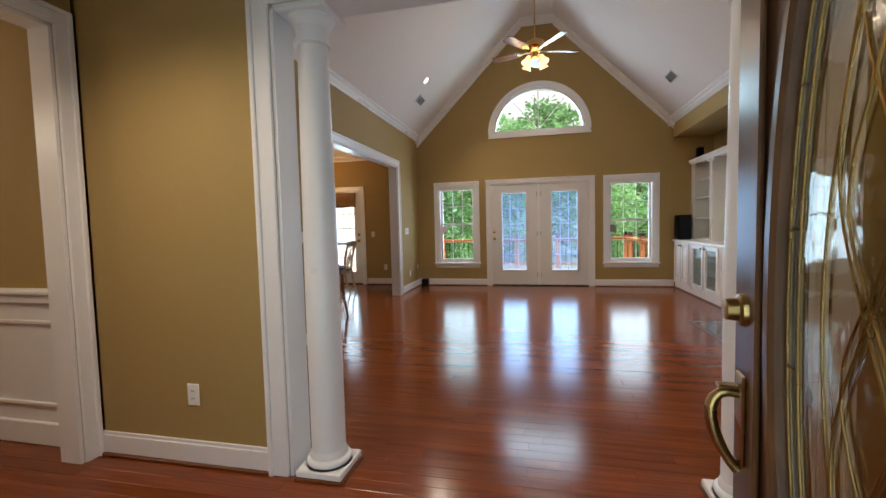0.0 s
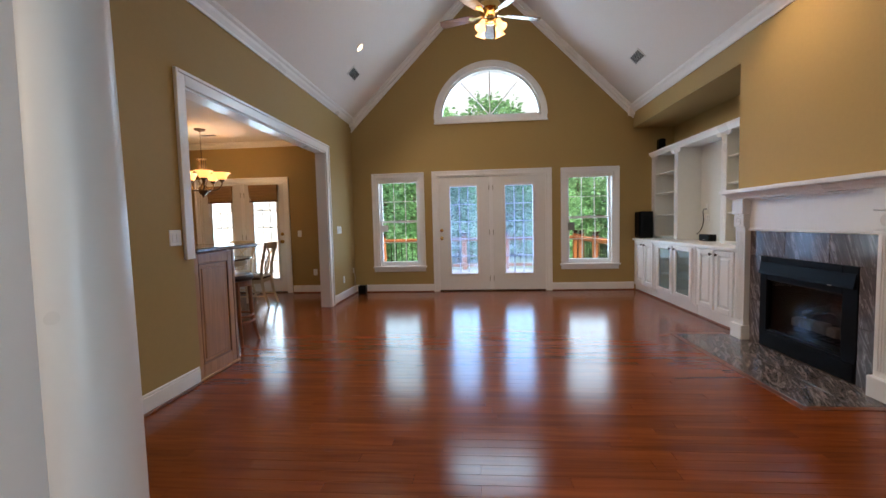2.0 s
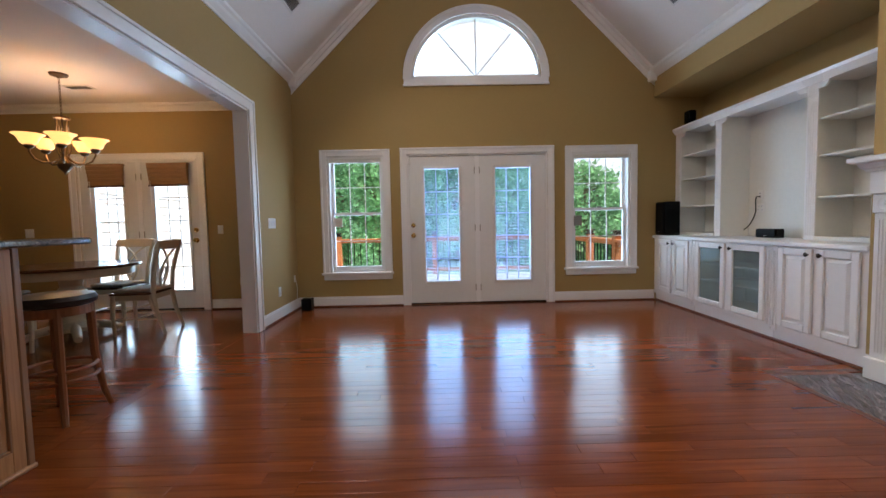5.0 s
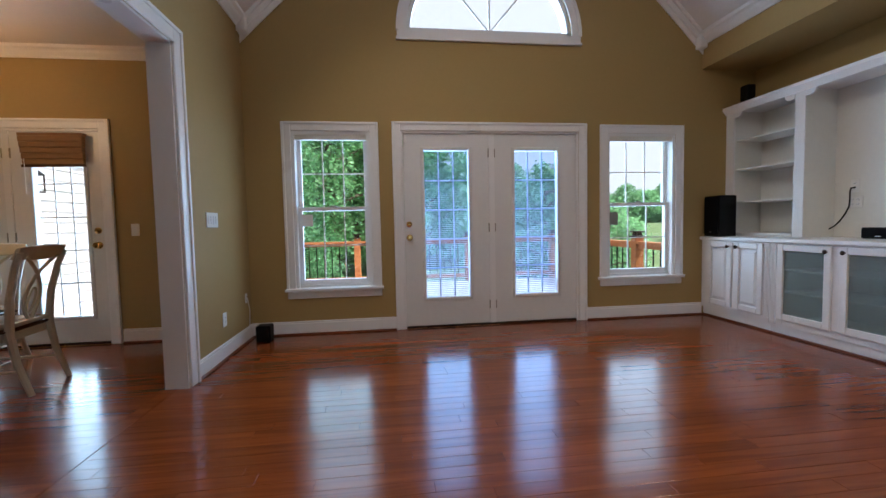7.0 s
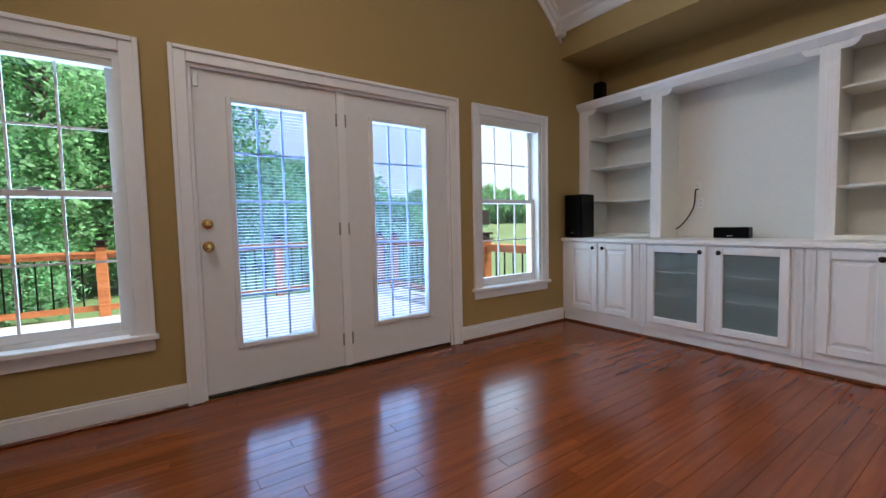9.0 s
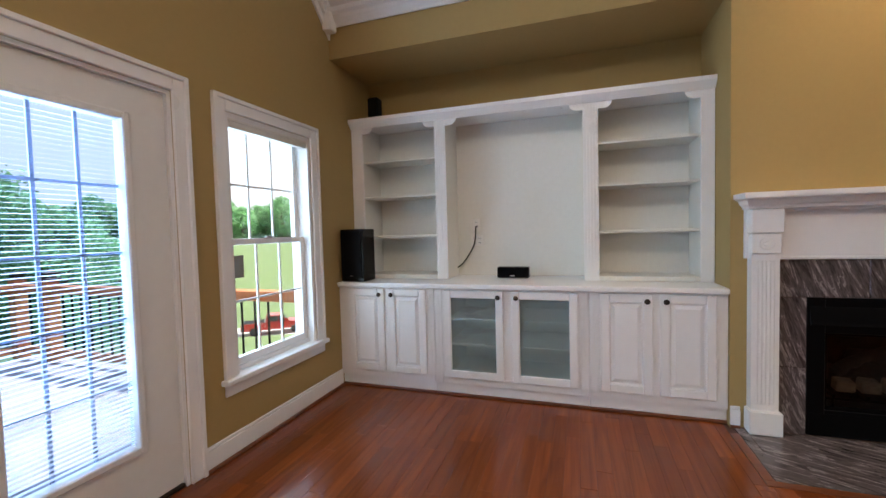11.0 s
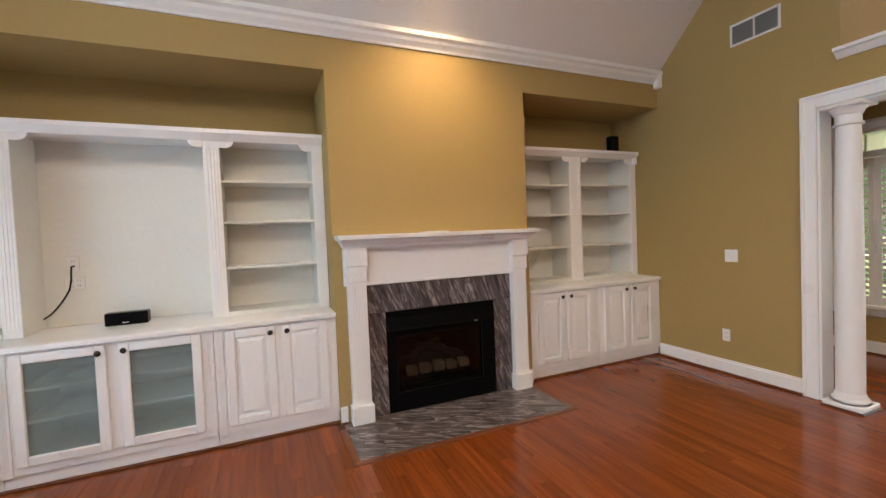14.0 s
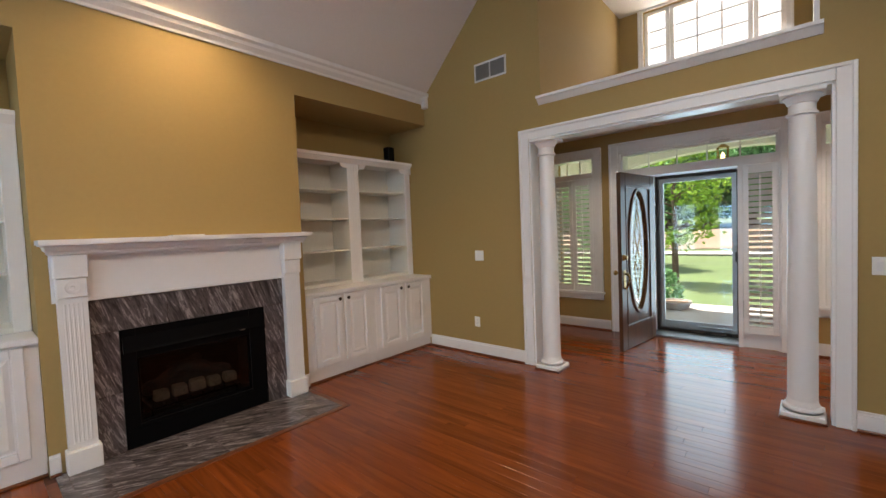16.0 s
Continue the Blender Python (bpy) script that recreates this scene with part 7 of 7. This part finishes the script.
cen = [(2.5 + rr.uniform(-0.5, 0.5), -9.4 + rr.uniform(-0.4, 0.4), ground_z(2.3, -9.4) + rr.uniform(0.05, 0.25)) for i in range(40)]
o = new("foliage", leaf_cloud("foliage", cen, [0.12] * 40, 40, 0.04, LEAF, 8))
o.parent = gb
o.matrix_parent_inverse = gb.matrix_basis.inverted()
pl = thing("planter", (0.52, -2.1, -0.04), "low round grey planter bowl on the porch", "planter")
part("bowl", lathe(bmesh.new(), [(0.16, 0), (0.20, 0.02), (0.25, 0.11), (0.26, 0.13), (0.235, 0.13), (0.22, 0.10), (0, 0.10)], 32, (0.52, -2.1, -0.039)), TERRA, pl, smooth=True)
part("soil", lathe(bmesh.new(), [(0, 0.102), (0.22, 0.102), (0.2, 0.115), (0, 0.12)], 20, (0.52, -2.1, -0.039)), DIRT, pl)


# red pickup on the driveway
def pickup():
    t = thing("pickup_truck", (0, 0, 0), "red pickup truck parked on the concrete driveway", "truck")
    w = 0.95
    low = [(-2.75, 0.45), (2.70, 0.45), (2.78, 0.60), (2.75, 0.98), (1.45, 1.08), (1.15, 1.12), (-2.75, 1.12)]
    part("body", soft(prism(bmesh.new(), [(x, -w, z) for x, z in low], (0, 2 * w, 0)), 0.06, 2), RED, t, smooth=True)
    cab = [(-0.75, 1.12), (1.25, 1.10), (0.55, 1.68), (-0.55, 1.72), (-0.70, 1.66)]
    part("cab", soft(prism(bmesh.new(), [(x, -w + 0.09, z) for x, z in cab], (0, 2 * w - 0.18, 0)), 0.05, 2), RED, t, smooth=True)
    for y in (-w + 0.085, w - 0.085 - 0.01):
        part("side_window", prism(bmesh.new(), [(x, y, z) for x, z in ((-0.55, 1.18), (0.28, 1.18), (0.28, 1.60), (-0.48, 1.62))], (0, 0.01, 0)), DARKG, t)
        part("side_window", prism(bmesh.new(), [(x, y, z) for x, z in ((0.34, 1.18), (1.02, 1.16), (0.52, 1.58), (0.34, 1.60))], (0, 0.01, 0)), DARKG, t)
    part("windscreen", prism(bmesh.new(), [(1.20, -0.75, 1.17), (1.20, 0.75, 1.17), (0.62, 0.70, 1.64), (0.62, -0.70, 1.64)], (0.02, 0, 0.02)), DARKG, t)
    # flat black sheet on the solid body, for the shade inside the bed
    part("bed_opening", B((-2.65, -0.85, -0.82, 0.82, 1.115, 1.125)), BLACK, t)
    for x, nm in ((2.72, "front_bumper"), (-2.86, "rear_bumper")):
        part(nm, soft(B((x, x + 0.14, -0.93, 0.93, 0.45, 0.63)), 0.03), CHROME, t)
    for y in (-0.75, 0.55):
        part("headlight", soft(B((2.74, 2.79, y, y + 0.2, 0.72, 0.88)), 0.02), GLASSL, t)
        part("tail_light", soft(B((-2.78, -2.74, y, y + 0.2, 0.75, 1.0)), 0.02), RED, t)
    for x in (1.75, -1.70):
        for s in (-1, 1):
            m = Matrix.Translation((x, s * 0.84, 0.38)) @ Matrix.Rotation(radians(90), 4, "X")
            wh = part("wheel", lathe(bmesh.new(), [(0.22, -0.12), (0.37, -0.12), (0.385, -0.08), (0.385, 0.08), (0.37, 0.12), (0.22, 0.12)], 28, m=m), TYRE, t, smooth=True)
            part("rim", lathe(bmesh.new(), [(0.0, -0.10), (0.08, -0.11), (0.20, -0.09), (0.22, -0.121), (0.22, 0.121), (0.20, 0.09), (0.08, 0.11), (0.0, 0.10)], 20, m=m), CHROME, wh, smooth=True)
    return t


tk = pickup()
tk.matrix_basis = pose(30.3, 33.3, ground_z(30.3, 33.3) + 0.14, 0, 0, -49)

# bright hazy sky low round the horizon
hazy = glow_mat("hazy_sky", (0.90, 0.96, 1.0), 0.58)
hazy.node_tree.nodes["Principled BSDF"].inputs["Base Color"].default_value = (0, 0, 0, 1)
hazy.node_tree.nodes["Principled BSDF"].inputs["Specular IOR Level"].default_value = 0
bm = lathe(bmesh.new(), [(400, -30), (400, 330)], 64, cap=False)
tagged(new("backdrop", mesh_of("backdrop", bm, hazy)), "pale bright hazy sky round the horizon", "sky", kind="structure")

# ---- floor of planks ----
solid("floor_slab", B((KX - 1.5, 3.3, YD - 0.2, 8.62, -0.155, -0.006)), FLOORB, "dark joints below the floor planks", "floor")
floor = thing("floor", (0, 5, 0), "glossy reddish cherry plank floor", "floor", kind="structure")
PW = 0.0826
LENS = (0.55, 0.75, 0.95, 1.2, 1.5)


def plank_geo(x0, x1, y0, y1, tilt=0.0, lift=0.0):
    g, c = 0.0004, 0.0009
    v = []
    for dz, e in ((-0.012, g), (-c * 0.7, g), (0.0, g + c)):
        for x, y in ((x0 + e, y0 + e), (x1 - e, y0 + e), (x1 - e, y1 - e), (x0 + e, y1 - e)):
            v.append((x, y, dz + lift + tilt * (y - (y0 + y1) / 2)))
    f = [(8, 9, 10, 11)]
    for k in (0, 4):
        for i in range(4):
            f.append((k + i, k + (i + 1) % 4, k + 4 + (i + 1) % 4, k + 4 + i))
    return v, f


shared = {}
for ln_ in LENS:
    for var in range(3):
        v, f = plank_geo(0, ln_, 0, PW, (-0.0004, 0.0001, 0.0003)[var], (0, -0.0002, 0.0002)[var])
        me = bpy.data.meshes.new("plank")
        me.from_pydata(v, [], f)
        me.materials.append(FLOORW)
        shared[ln_, var] = me
rng = random.Random(77)
rest_v, rest_f = [], []
count = 0


def row(x_start, x_end, y, near):
    global count
    x = x_start - rng.uniform(0.0, 0.5)
    while x < x_end - 0.02:
        L_ = rng.choice(LENS)
        a, b = max(x, x_start), min(x + L_, x_end)
        whole = a == x and b == x + L_
        in_hearth = b > HX0 - 0.0505 and a < 2.44 and y + PW > HY0 - 0.04 and y < HY1 + 0.04
        if in_hearth:
            b = min(b, HX0 - 0.0505)
            whole = False
        if near and whole and 3.0 < y < 7.9 and a > -2.3 and b < 2.5 and count < 300:
            o = new("plank", shared[L_, rng.randrange(3)])
            o.parent = floor
            o.matrix_parent_inverse = floor.matrix_basis.inverted()
            o.matrix_basis = Matrix.Translation((a, y, 0))
            count += 1
        elif b - a > 0.01:
            v, f = plank_geo(a, b, y, y + PW, rng.uniform(-0.0004, 0.0004), rng.uniform(-0.0002, 0.0002))
            k = len(rest_v)
            rest_v.extend(v)
            rest_f.extend([tuple(i + k for i in q) for q in f])
        x += L_


def clip_row(y):
    """Pieces beside the hearth's border, cut along it."""
    lo, hi = HY0 - 0.0505, HY1 + 0.0505
    for a, b in ((y, min(y + PW, lo)), (max(y, hi), y + PW)):
        if 0.004 < b - a < PW and (b <= lo + 1e-6 or a >= hi - 1e-6) and y + PW > HY0 - 0.04 and y < HY1 + 0.04:
            v, f = plank_geo(HX0 - 0.0505, XR + 0.03, a, b)
            k = len(rest_v)
            rest_v.extend(v)
            rest_f.extend([tuple(i + k for i in q) for q in f])


y = -0.06
while y < 8.44:
    if y < 1.78:
        row(-6.19, 1.89, y, False)
    else:
        row(-2.55, 3.05, y, True)
        clip_row(y)
        if y > 2.2:
            row(KX - 1.3, -2.635, y, False)
    y += PW
v, f = plank_geo(-2.634, -2.551, 1.8, 8.43, 0, 0.002)
k = len(rest_v)
rest_v.extend(v)
rest_f.extend([tuple(i + k for i in q) for q in f])
me = bpy.data.meshes.new("floor_planks")
me.from_pydata(rest_v, [], rest_f)
me.materials.append(FLOORW)
o = new("floor_planks", me)
o.parent = floor
o.matrix_parent_inverse = floor.matrix_basis.inverted()
tagged(o, kind="stuff")
